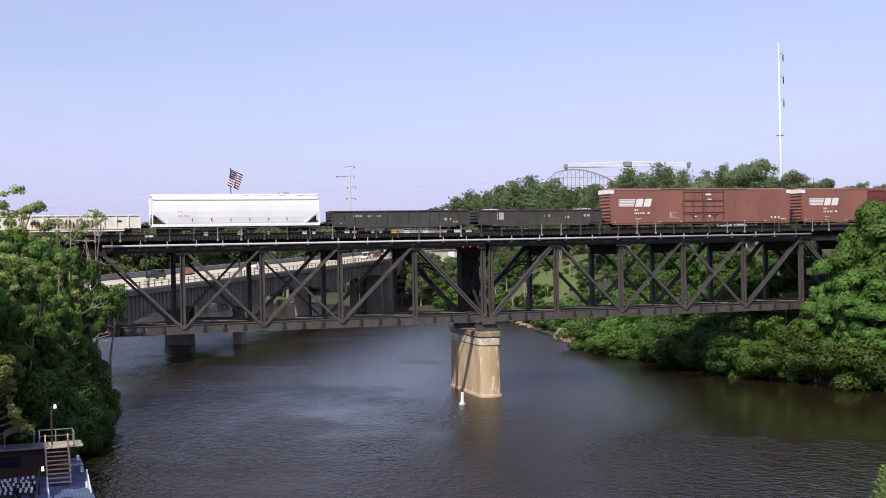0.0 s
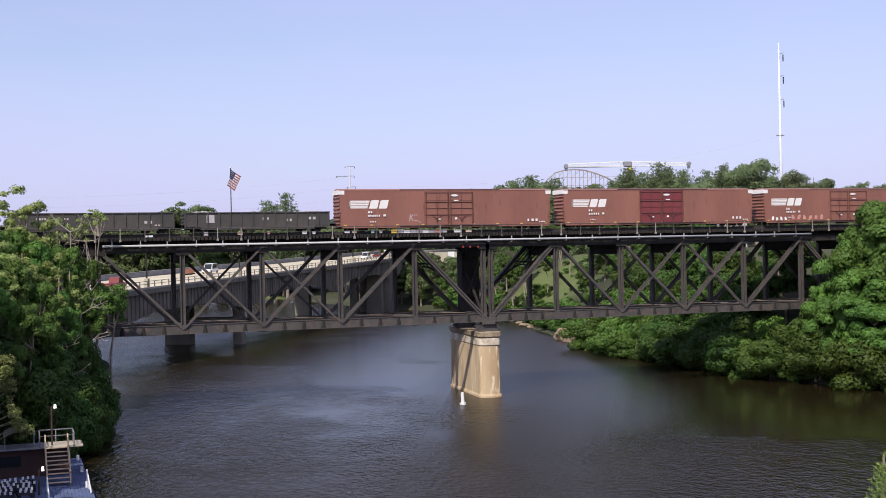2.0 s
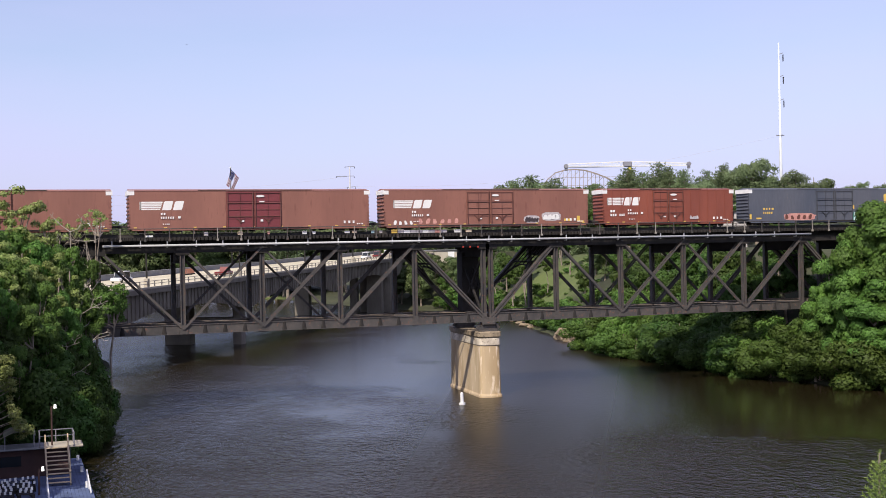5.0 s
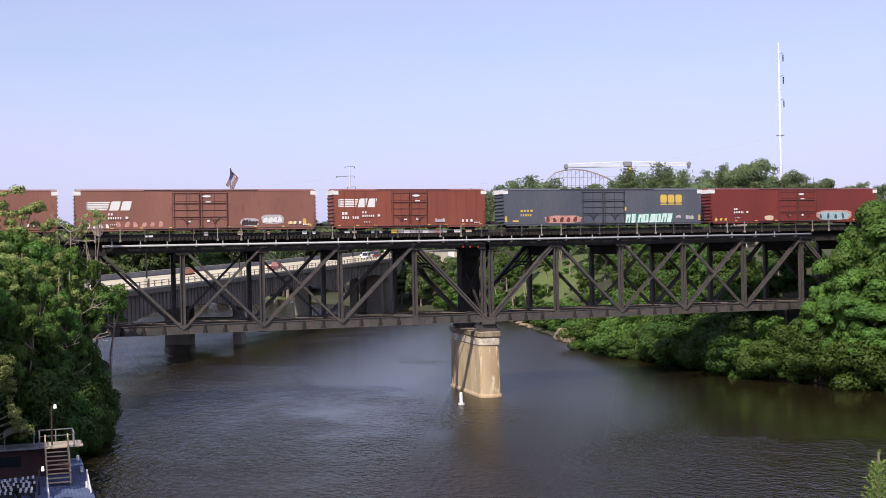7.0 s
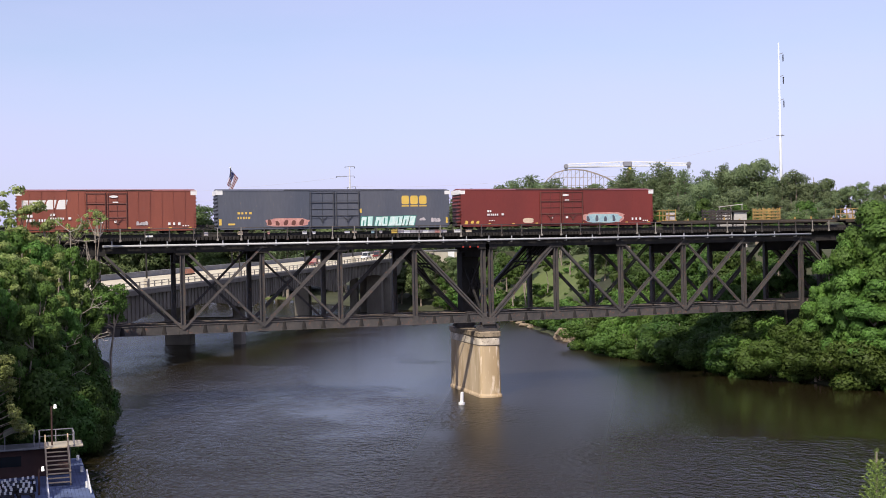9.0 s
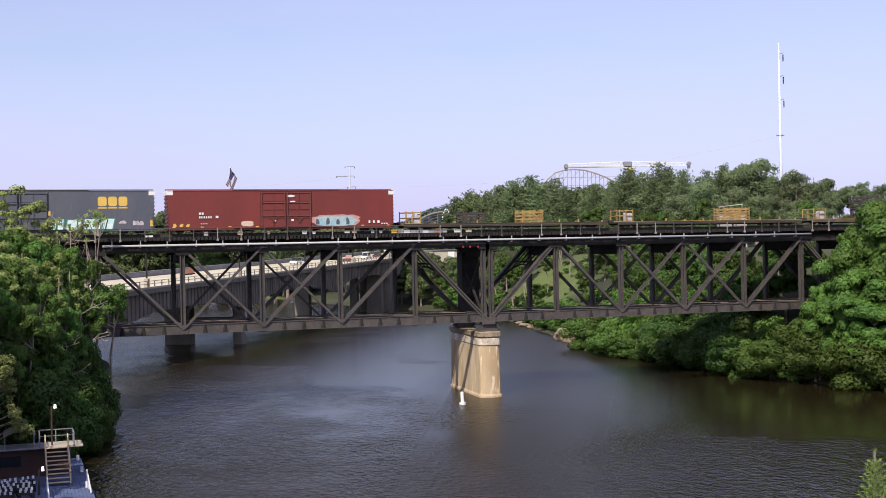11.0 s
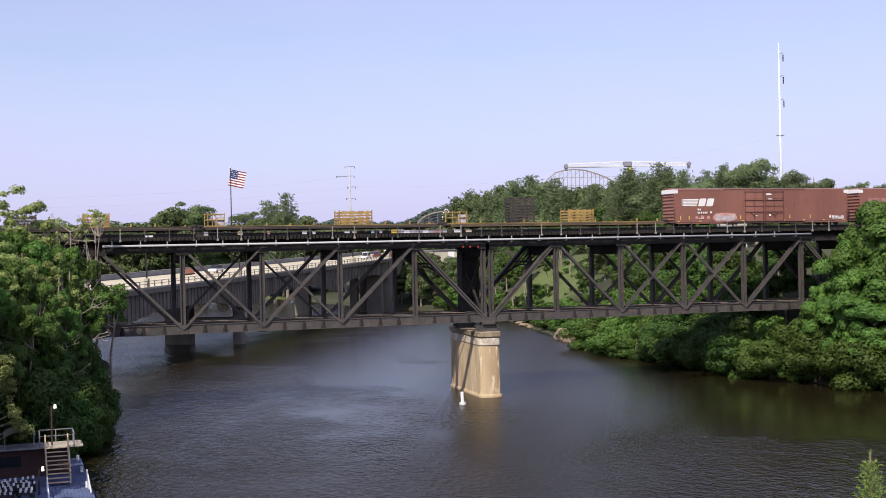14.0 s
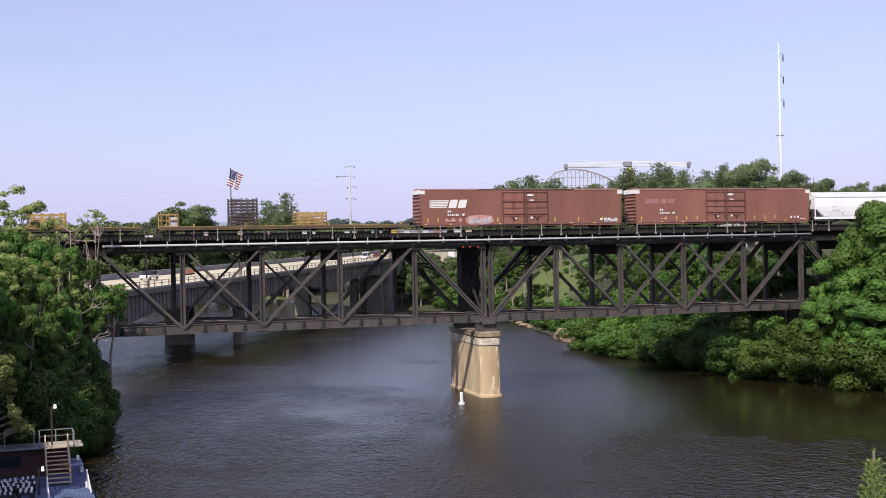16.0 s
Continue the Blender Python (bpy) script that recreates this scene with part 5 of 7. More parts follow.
def make_tree(name, seed, height, radius, leaf, per_blob=90, size=0.3, low=0.25, lobes=26, label="", group="", open_crown=False, clump=(0.2, 0.38)):
    rnd = np.random.default_rng(seed)
    t = thing(name, label, "tree" if name != "bush" else "bush", (0, 0, -500), group=group)
    blobs = []
    zc, zr = height * (low + 1) / 2, height * (1 - low) / 2
    for i in range(lobes):
        d = rnd.normal(size=3)
        d /= np.linalg.norm(d)
        k = rnd.uniform(0.45, 0.95)
        taper = 1 - 0.25 * max(0, d[2])
        r = radius * rnd.uniform(*clump) * (0.75 if open_crown else 1)
        blobs.append((d[0] * k * (radius - r * 0.5) * taper, d[1] * k * (radius - r * 0.5) * taper, zc + d[2] * k * (zr - r * 0.5), r))
    bm = B()
    limbs(bm, rnd, (0, 0, -0.6), (rnd.normal() * 0.5, rnd.normal() * 0.5, height * 0.85), max(0.1, height * 0.022 * min(1.0, 0.25 + radius / 5)), blobs, 12 if open_crown else 8)
    part("trunk", bm, BARK, t)
    cloud, normals = leaf_cloud(rnd, blobs, per_blob, size, full=name == "bush")
    crown = part("crown", cloud, leaf, t, smooth=True)
    crown.data.normals_split_custom_set_from_vertices(normals)
    return t


def make_pine(seed, height, label, group):
    rnd = np.random.default_rng(seed)
    t = thing("pine_tree", label, "tree", (0, 0, -500), group=group)
    bm = B()
    rod(bm, (0, 0, -0.6), (0, 0, height * 0.97), height * 0.016, 7, 0.03)
    vs, fs = [], []
    z = height * 0.22
    while z < height * 0.98:
        f = (z - height * 0.22) / (height * 0.76)
        reach = height * (0.23 * (1 - f) ** 0.85 + 0.012) * rnd.uniform(0.7, 1.15)
        n = 7 if f < 0.8 else 5
        a0 = rnd.uniform(0, 6.28)
        for i in range(n):
            a = a0 + i * 6.283 / n + rnd.normal() * 0.2
            r = reach * rnd.uniform(0.6, 1.1)
            tip = Vector((math.cos(a) * r, math.sin(a) * r, z + r * rnd.uniform(0.0, 0.6)))
            rod(bm, (0, 0, z), tip, 0.05, 4, 0.02)
            m = max(12, int(46 * r / 2))
            for k in range(m):
                g = rnd.uniform(0.3, 1.05)
                c = np.array([tip.x * g, tip.y * g, z + (tip.z - z) * g]) + rnd.normal(size=3) * np.array([0.38, 0.38, 0.3])
                for q in range(3):
                    u = rnd.normal(size=3) * 0.7 + np.array([math.cos(a) * 0.6, math.sin(a) * 0.6, 0.7])
                    u /= np.linalg.norm(u)
                    w = np.cross(u, rnd.normal(size=3))
                    w /= np.linalg.norm(w)
                    s = rnd.uniform(0.3, 0.5)
                    k0 = len(vs)
                    vs.extend([(c - u * 0.05 + w * s * 0.17).tolist(), (c - u * 0.05 - w * s * 0.17).tolist(), (c + u * s).tolist()])
                    fs.append((k0, k0 + 1, k0 + 2))
        z += height * rnd.uniform(0.04, 0.06)
    part("trunk", bm, BARK, t)
    part("crown", (vs, [], fs), NEEDLE, t)
    return t


def make_snag(x, y, top, seed):
    """A leafless tree: a crooked stem that forks again and again."""
    rnd = np.random.default_rng(seed)
    g = float(ground_height(x, y)[0])
    t = thing("bare_tree", "leafless pale grey tree with crooked branches", "tree", (x, y, g), group="bare trees")
    h = top - g
    stem = [Vector((0, 0, -0.5))]
    bm = B()
    for k in range(1, 8):
        p = Vector((rnd.normal() * 0.3, rnd.normal() * 0.3, h * k / 7))
        rod(bm, stem[-1], p, 0.17 - 0.02 * k + 0.02, 6, 0.17 - 0.02 * k)
        stem.append(p)
    part("trunk", bm, PALE_BARK, t)

    def fork(a, way, ln, r, deep, bm):
        b = a + way * ln
        rod(bm, a, b, r, 5, r * 0.65)
        if deep:
            for _ in range(2):
                w = (way + Vector(rnd.normal(size=3)) * 0.55 + Vector((0, 0, 0.15))).normalized()
                fork(b, w, ln * 0.68, r * 0.65, deep - 1, bm)

    for k in range(3, 8):
        for _ in range(2):
            a = rnd.uniform(0, 6.28)
            bm = B()
            fork(stem[k], Vector((math.cos(a), math.sin(a), rnd.uniform(0.1, 0.8))).normalized(), rnd.uniform(0.9, 1.6), 0.055, 3, bm)
            part("branch", bm, PALE_BARK, t)


def make_woods():
    bright = [make_tree("tree", 10 + i, 12, 3.7, LEAF_BRIGHT, 800, 0.105, 0.06, 60, "broad bright green cottonwood leaning over the river", "right bank trees", clump=(0.14, 0.34)) for i in range(3)]
    leafy = [make_tree("tree", 20 + i, 12, 4.6, LEAF, 190, 0.19, 0.18, 34, "full green broadleaf tree", "bank trees") for i in range(3)]
    shade = [make_tree("tree", 26 + i, 12, 4.6, LEAF_SHADED, 190, 0.19, 0.18, 34, "green broadleaf tree, leaf colour darkened for shade", "bank trees") for i in range(2)]
    dark = [make_tree("tree", 30 + i, 12, 3.4, (LEAF_SHADED, LEAF)[i], 800, 0.095, 0.06, 60, "broadleaf tree, leaf colour kept dark for shade", "left bank trees", clump=(0.12, 0.3)) for i in range(2)]
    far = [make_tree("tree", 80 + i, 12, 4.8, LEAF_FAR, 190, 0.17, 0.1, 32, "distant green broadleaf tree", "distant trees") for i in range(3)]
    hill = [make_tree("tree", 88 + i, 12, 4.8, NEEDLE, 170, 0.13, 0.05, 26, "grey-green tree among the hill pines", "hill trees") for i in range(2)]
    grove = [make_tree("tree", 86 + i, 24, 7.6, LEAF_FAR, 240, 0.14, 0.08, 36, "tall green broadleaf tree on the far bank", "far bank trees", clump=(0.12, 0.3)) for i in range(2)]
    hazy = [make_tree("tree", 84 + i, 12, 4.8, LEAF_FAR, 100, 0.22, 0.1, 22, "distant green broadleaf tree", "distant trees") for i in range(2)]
    olive = [make_tree("tree", 40 + i, 14, 2.3, LEAF_OLIVE, 620, 0.085, 0.3, 48, "thin-crowned olive tree with pale bare limbs", "left bank trees", True, (0.16, 0.34)) for i in range(3)]
    bush = [make_tree("bush", 50 + i, 5, 3.2, (LEAF_BRIGHT, LEAF)[i % 2], 420, 0.115, -0.12, 26, "rounded green bush overhanging the water", "bank bushes") for i in range(3)]
    dbush = [make_tree("bush", 60 + i, 5, 3.2, LEAF_SHADED, 480, 0.1, -0.12, 22, "green bush at the water's edge, leaf colour darkened for shade", "bank bushes") for i in range(2)]
    thicket = [make_tree("bush", 64 + i, 5, 3.2, LEAF_SHADED, 380, 0.115, -0.12, 24, "green bush at the water's edge, leaf colour darkened for shade", "bank bushes") for i in range(2)]
    shrub = [make_tree("bush", 66 + i, 5, 3.2, (LEAF_BRIGHT, LEAF)[i % 2], 85, 0.24, -0.12, 20, "low green shrub on the slope", "slope shrubs") for i in range(2)]
    pine = [make_pine(70 + i, 16, "tall white pine with layered branches", "hill pines") for i in range(3)]
    protos = bright + leafy + shade + dark + far + hazy + grove + hill + shrub + thicket + olive + bush + dbush + pine
    rnd = random.Random(5)
    mass = []

    def put(kind, x, y, top, base_h, wide=1.0, sink=0.0):
        g = float(ground_height(x, y)[0]) - sink
        k = (top - g) / (base_h * 0.9)
        ob = kind[rnd.randrange(len(kind))]
        s = k * wide
        if kind is hazy:
            mass.append((ob, Matrix.Translation((x, y, g)) @ Matrix.Rotation(rnd.uniform(0, 6.28), 4, "Z") @ Matrix.Diagonal((s, s, k, 1))))
            return ob
        return copy_thing(ob, Matrix.Translation((x, y, g)) @ Matrix.Rotation(rnd.uniform(0, 6.28), 4, "Z") @ Matrix.Diagonal((s, s, k, 1)))

    def meadow(x, y):
        """The open slope behind the bridge, free of trees."""
        return 21.4 < math.degrees(math.atan2(x, y + 138.0)) < 26.2 and y < 176

    # right bank, in front of the bridge
    for x, y, top, w in ((102, -13, 22.0, 0.81), (106, -16, 24.0, 1.12), (112, -22, 23.5, 1.19), (98.3, -9.5, 15.2, 0.78), (115, -12, 24.5, 1.12), (104, -22, 19.5, 1.19), (97, -7.5, 11.4, 0.77), (108, -8, 21.5, 1.05),
                        (100, -16, 13.5, 1.19), (103, -27, 17, 1.26), (121, -22, 25, 1.12), (100, -12, 18, 0.77)):
        put(bright, x, y, top, 12, w)
    edge = [(-36, 103.2), (-17, 99.6), (-8, 97), (-1, 94.5), (7, 94), (14, 94), (30, 95), (40, 94), (55, 96), (92, 106), (136, 116)]

    def shore(y):
        return float(np.interp(y, [e[0] for e in edge], [e[1] for e in edge]))

    y = -35.0
    while y < 57:
        # bushes in shade-darkened leaves where the bank lies in shadow
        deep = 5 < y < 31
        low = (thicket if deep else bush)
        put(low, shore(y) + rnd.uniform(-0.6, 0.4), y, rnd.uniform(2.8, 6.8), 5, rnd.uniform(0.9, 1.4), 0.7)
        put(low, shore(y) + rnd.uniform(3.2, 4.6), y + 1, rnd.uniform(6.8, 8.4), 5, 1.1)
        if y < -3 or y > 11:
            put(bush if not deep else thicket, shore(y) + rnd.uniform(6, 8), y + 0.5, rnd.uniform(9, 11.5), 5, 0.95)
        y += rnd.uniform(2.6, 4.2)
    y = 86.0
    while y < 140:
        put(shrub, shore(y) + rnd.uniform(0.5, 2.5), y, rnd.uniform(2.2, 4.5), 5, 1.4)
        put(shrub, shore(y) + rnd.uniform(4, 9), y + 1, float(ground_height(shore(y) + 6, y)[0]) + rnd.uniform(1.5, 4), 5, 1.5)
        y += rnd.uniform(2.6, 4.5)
    # behind the bridge on the right; nearer trees in the shade-darkened leaves
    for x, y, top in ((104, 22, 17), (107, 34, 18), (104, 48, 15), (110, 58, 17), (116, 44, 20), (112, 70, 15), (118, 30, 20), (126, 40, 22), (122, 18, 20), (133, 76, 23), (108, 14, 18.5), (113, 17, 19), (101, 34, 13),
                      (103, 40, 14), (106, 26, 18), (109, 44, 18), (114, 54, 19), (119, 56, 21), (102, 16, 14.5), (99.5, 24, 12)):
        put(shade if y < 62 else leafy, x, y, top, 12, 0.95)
    for i in range(36):
        x, y = rnd.uniform(128, 185), rnd.uniform(14, 150)
        if meadow(x, y) or y < 72 and abs((x - 112) - 0.653 * (y - 34)) < 8:
            continue
        put(far + hill, x, y, float(ground_height(x, y)[0]) + rnd.uniform(6, 9), 12, 1.05)
    for i in range(14):
        x, y = rnd.uniform(134, 160), rnd.uniform(110, 215)
        if meadow(x, y):
            continue
        put(leafy, x, y, float(ground_height(x, y)[0]) + rnd.uniform(8, 11), 12, 0.8)
    for i in range(34):
        x, y = rnd.uniform(116, 160), rnd.uniform(66, 215)
        if meadow(x, y) or (x - 128) ** 2 + (y - 135) ** 2 < 13 ** 2 or river_distance([x], [y])[0] < 6:
            continue
        put(leafy, x, y, float(ground_height(x, y)[0]) + rnd.uniform(7, 12), 12, 0.75)
    for i in range(40):
        y = rnd.uniform(70, 215)
        x = float(np.interp(y, [66, 92, 136, 158, 206, 230], [99, 106, 116, 120, 123, 112])) + rnd.uniform(2, 14)
        if y < 120 or y > 150:
            put(shrub, x, y, float(ground_height(x, y)[0]) + rnd.uniform(1.5, 4), 5, 1.4)
    # undergrowth and clean-stemmed trees on the cleared slope
    stem = [make_tree("tree", 92 + i, 12, 3.2, LEAF, 110, 0.22, 0.58, 18, "high-crowned tree with a bare pale trunk", "slope trees") for i in range(2)]
    protos += stem
    for i in range(16):
        x, y = rnd.uniform(118, 150), rnd.uniform(140, 182)
        put(stem, x, y, float(ground_height(x, y)[0]) + rnd.uniform(9, 13), 12, 0.9)
    for i in range(110):
        x, y = rnd.uniform(112, 150), rnd.uniform(96, 185)
        if river_distance([x], [y])[0] > 3:
            put(shrub[:1], x, y, float(ground_height(x, y)[0]) + rnd.uniform(0.4, 1.6), 5, 1.8)
    # pines along the hill
    line = ((179.1, 328.9, 41.2), (175.7, 308.9, 38), (169.1, 279.4, 37.9), (165, 259.6, 39.1), (164.1, 249.3, 40.3), (165.6, 243.4, 39.2), (169.3, 242.1, 41.2), (170.8, 236.3, 39.2), (171, 225.6, 39.7), (173.2, 219.5, 38.2), (175.3, 213.4, 37.1), (174.4, 203.1, 37.6), (173.6, 192.8, 36), (168.1, 173.5, 38.2), (169.5, 167.7, 39.8), (165.8, 153.1, 40.9), (169.3, 151.8, 39.3), (169.6, 146.4, 37.7), (170.9, 142.8, 38), (174.7, 141.4, 37.7), (177.5, 138.3, 38.7))
    for p in line:
        # broadleaf filling between the pines
        for dx, dy, low in ((4, 8, 3.0),):
            put(hill, p[0] + dx + rnd.uniform(-2, 2), p[1] + dy + rnd.uniform(-2, 2), p[2] - low - 1.5 * rnd.random(), 12, 1.1)
        for k in range(2):
            x, y = p[0] + rnd.uniform(-4, 4), p[1] + (0, 9, -9, -16)[k] + rnd.uniform(-2, 2)
            put(pine, x, y, p[2] + 0.3 - (0, 1.0, 2.2)[k] - rnd.random(), 17.4, 1.35)
    for p in ((179.9, 135.3, 38.8), (184.1, 133.8, 40.3), (187.5, 132.6, 36.7), (183.2, 120.4, 34), (183.5, 114.9, 35.9), (187.4, 113.5, 35), (196.1, 121.1, 32.3), (161.1, 122.9, 33.9), (150.6, 116.1, 31.4), (163.3, 111.5, 31.8), (165.5, 105.4, 30.8), (169.9, 98.5, 29.1), (174.8, 96.8, 28.4)):
        put(hill, p[0], p[1], p[2], 12, 0.8)
    for p in ((244, 178.3, 35.8), (248.2, 176.8, 36.6), (252, 175.4, 36.7), (224.2, 132.2, 34.5), (227.8, 131, 35)):
        put(hill, p[0], p[1], p[2], 12, 0.8)
    # the wood closes up along the ridge
    for a, b, n in (((187, 151, 36.4), (213, 141.6, 35.4), 11), ((244, 183, 35.2), (269, 174.6, 35.8), 8), ((171.5, 310, 37.2), (179, 238.6, 37.8), 12), ((179, 238.6, 37.8), (178.4, 196.4, 37.3), 9), ((178.4, 196.4, 37.3), (190, 155, 37.8), 9)):
        for i in range(n):
            f = (i + rnd.uniform(-0.3, 0.3)) / (n - 1)
            put(hazy, a[0] + (b[0] - a[0]) * f, a[1] + (b[1] - a[1]) * f, a[2] + (b[2] - a[2]) * f - rnd.uniform(0, 1.8), 12, 0.75)
    # left of the train, on the far bank and beyond
    for p in ((55.4, 341.2, 33), (64.6, 348.5, 36.9), (68, 336.7, 36.6), (71.9, 340.6, 36.3), (84.8, 341.3, 33.2), (89.7, 344.9, 33.9), (91.9, 338.8, 32.6)):
        put(grove, p[0], p[1], p[2], 24, 1.15)
    for p in ((59.4, 345.1, 35.3), (115, 351.8, 31.8), (51.5, 342.6, 31.3), (47.3, 354.7, 30.4), (111.5, 353, 32.8), (40.5, 351.8, 29.5), (34.3, 354.1, 29.2), (77.8, 343.8, 29.7), (82.6, 352.7, 29), (99.7, 346.6, 28.6), (101.9, 335.2, 27.9)):
        put(hazy, p[0], p[1], p[2], 12, 1.0)
    for p in ((96.2, 337.3, 35.6), (99.1, 336.2, 34.2), (101.2, 324.8, 37.7)):
        put(pine, p[0], p[1], p[2], 16, 1.1)
    for i in range(62):
        f = i / 61
        put(hazy, -8 + 178 * f + rnd.uniform(-3, 3), 397 - 50 * f + rnd.uniform(-35, 40), 30.5 - 2.5 * f + rnd.uniform(-2, 1.6), 12, 1.2)
    for i in range(30):
        f = i / 29
        put(hazy, 191 + 149 * f, 643 + 101 * f, 38.5 + 13.5 * min(1.0, max(0.0, (f - 0.5) / 0.36)) + rnd.uniform(-1.7, 1.7), 12, 1.2)
    # far bank below the road bridge
    for x, y, top in ((126, 224, 15), (131, 214, 17), (129, 200, 14), (126, 184, 12), (136, 234, 18), (140, 214, 19), (144, 232, 20), (122, 230, 14), (134, 222, 16), (127, 240, 18), (148, 206, 20), (138, 198, 18), (150, 250, 21), (132, 256, 19), (160, 222, 22), (130, 232, 16)):
        put(far, x, y, min(top, 15.6), 12, 0.95)
    for x, y, top in ((124, 236, 16.6), (128, 242, 16.8), (132, 250, 17.0), (122, 228, 16.0), (115, 223, 14), (118, 213, 14.5), (120, 222, 14.5), (117, 233, 14.5), (113, 230, 13)):
        put(far, x, y, top, 12, 0.95)
    for x, y, top in ((125.5, 184, 12), (124.5, 192, 13)):
        put(far, x, y, top, 12, 0.95)
    for x, y in ((121.5, 192), (122, 181), (123, 171), (122.5, 161), (120.5, 203), (122.5, 151), (120.8, 198), (121.2, 186), (122, 176), (122.2, 166)):
        put(shrub, x, y, rnd.uniform(4.5, 7.5), 5, 1.1)
    # left bank
    for x, y, top, w in ((0.9, -5, 24.3, 1.04), (-1.5, -5, 23.0, 1.14), (3.2, -5, 22.5, 0.80), (4.9, -4.5, 21.0, 0.68), (2.0, -8, 19.5, 1.14), (-2, -12, 20, 1.23), (-4, -6, 22.5, 1.14), (-8, -6, 24, 1.33),
                        (4.8, -9, 17.5, 0.85), (1, -11, 17.5, 1.14), (6.4, -6.5, 16.2, 0.76), (-1, -14, 18.3, 1.1), (1.5, -13.5, 17.2, 1.0), (-3, -18, 18.2, 1.1), (3.6, -11.5, 16.8, 0.9), (-4, -22, 17.6, 1.1), (-0.5, -20, 16, 1.0), (-6, -25, 17.5, 1.1), (-2.5, -22.5, 15.4, 0.9), (1.2, -17, 15.2, 0.8)):
        put(olive, x, y, top, 14, w)
    twig = [make_tree("tree", 98 + i, 12, 0.95, LEAF_OLIVE, 700, 0.06, 0.84, 14, "spindly tree with a small olive crown", "left bank trees", True, (0.2, 0.4)) for i in range(2)]
    protos += twig
    for x, y, top, w in ((8.4, -4.0, 21.3, 0.9), (7.2, -4.4, 20.4, 0.8)):
        put(twig, x, y, top, 12, w)
    for x, y, top, w in ((0.5, -12, 16, 0.98), (4.2, -9, 14.5, 0.84), (-3, -16, 17, 1.12), (2.5, -18, 13, 1.05), (-2, -24, 13.5, 1.12), (6.4, -6, 11.5, 0.70), (-6, -28, 15, 1.19), (4.0, -14, 12, 0.84)):
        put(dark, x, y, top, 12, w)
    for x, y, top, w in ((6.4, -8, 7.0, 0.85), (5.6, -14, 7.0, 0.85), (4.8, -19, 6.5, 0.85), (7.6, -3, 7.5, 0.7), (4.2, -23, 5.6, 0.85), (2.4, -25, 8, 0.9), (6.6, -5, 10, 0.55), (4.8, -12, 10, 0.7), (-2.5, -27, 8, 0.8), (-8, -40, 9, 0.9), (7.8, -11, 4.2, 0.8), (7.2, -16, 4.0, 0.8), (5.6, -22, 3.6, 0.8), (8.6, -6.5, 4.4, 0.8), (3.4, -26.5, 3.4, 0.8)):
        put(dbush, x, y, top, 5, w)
    # slim trees in brighter leaves, put in as sunlit sprays on the shaded mass
    sprig = [make_tree("tree", 96 + i, 12, 2.3, LEAF_BRIGHT, 520, 0.095, 0.62, 26, "slim tree, crown coloured bright for sunlit sprays", "left bank trees", clump=(0.16, 0.36)) for i in range(2)]
    protos += sprig
    for x, y, top, w in ((5.0, -14.5, 12.5, 0.8), (9.7, -5, 14.3, 0.85), (8.2, -6, 13.6, 0.7), (6.2, -12.5, 10.5, 0.8), (3.2, -20.5, 10.6, 0.8), (6.6, -12, 8.2, 0.7), (1.2, -23.5, 13.0, 0.75), (0.4, -27, 10, 0.6), (3.0, -17, 15.0, 0.7), (1.6, -14, 16.5, 0.7), (6.2, -7.5, 15.2, 0.6), (4.4, -8, 16.4, 0.6), (7.4, -8.5, 12.4, 0.7), (2.6, -19, 12, 0.8), (-0.4, -22, 14.5, 0.7), (5.2, -11, 14.0, 0.65), (0.2, -17, 17, 0.7), (3.5, -7.5, 18.2, 0.7), (7.4, -6, 17.0, 0.6), (5.6, -6.5, 18.2, 0.6), (2.2, -9, 18.8, 0.7), (0.3, -8.5, 20, 0.75), (-1.8, -10, 19.5, 0.8), (-3.4, -14, 18.6, 0.8), (-2.6, -18, 16.4, 0.8)):
        put(sprig, x, y, top, 12, w)
    # tall unseen trees, added beside the camera to shade the left bank
    for x, y, top in ((-17, -28, 27), (-20, -38, 30), (-18, -47, 27), (-25, -24, 29), (-18, -17, 26), (-27, -45, 31), (-18, -59, 25), (-30, -33, 30), (-24, -12, 27), (-6.5, -22, 21), (-7, -29, 22), (-7.5, -36, 22), (-11, -32, 27), (-10, -52, 23), (-12, -44, 24), (-9.5, -60, 18), (-14, -54, 26), (-11, -39, 22), (-7.5, -45, 15), (-6.8, -50, 12)):
        put(leafy, x, y, top, 12, 0.6)
    # more of the added shade trees, close to the dock and bank
    for x, y, top in ((-4.8, -24, 17), (-3.6, -29, 14), (-4.5, -32, 12)):
        put(dark, x, y, top, 12, 0.9)
    # a leaning tree hangs its sprays over the dock
    rn = np.random.default_rng(12)
    over = thing("tree", "leaning tree with lit sprays hanging over the dock", "tree", (-7.5, -36.5, float(ground_height(-7.5, -36.5)[0])), group="left bank trees")
    zg = over.matrix_world.translation.z
    sprays = []
    for k in range(34):
        f = rn.random()
        sprays.append((6.6 + 1.5 * f + rn.normal() * 0.35, rn.normal() * 0.8, 10.2 - 5.6 * f + rn.normal() * 0.5 - zg, rn.uniform(0.3, 0.55)))
    for k in range(10):
        sprays.append((8.6 + rn.normal() * 0.4, -0.3 + rn.normal() * 0.4, 4.2 + rn.normal() * 0.35 - zg, rn.uniform(0.25, 0.4)))
    bm = B()
    limbs(bm, rn, (0, 0, -0.6), (6.2, 0, 10.5 - zg), 0.22, sprays, 16)
    part("trunk", bm, BARK, over)
    cloud, normals = leaf_cloud(rn, sprays, 420, 0.085, full=True)
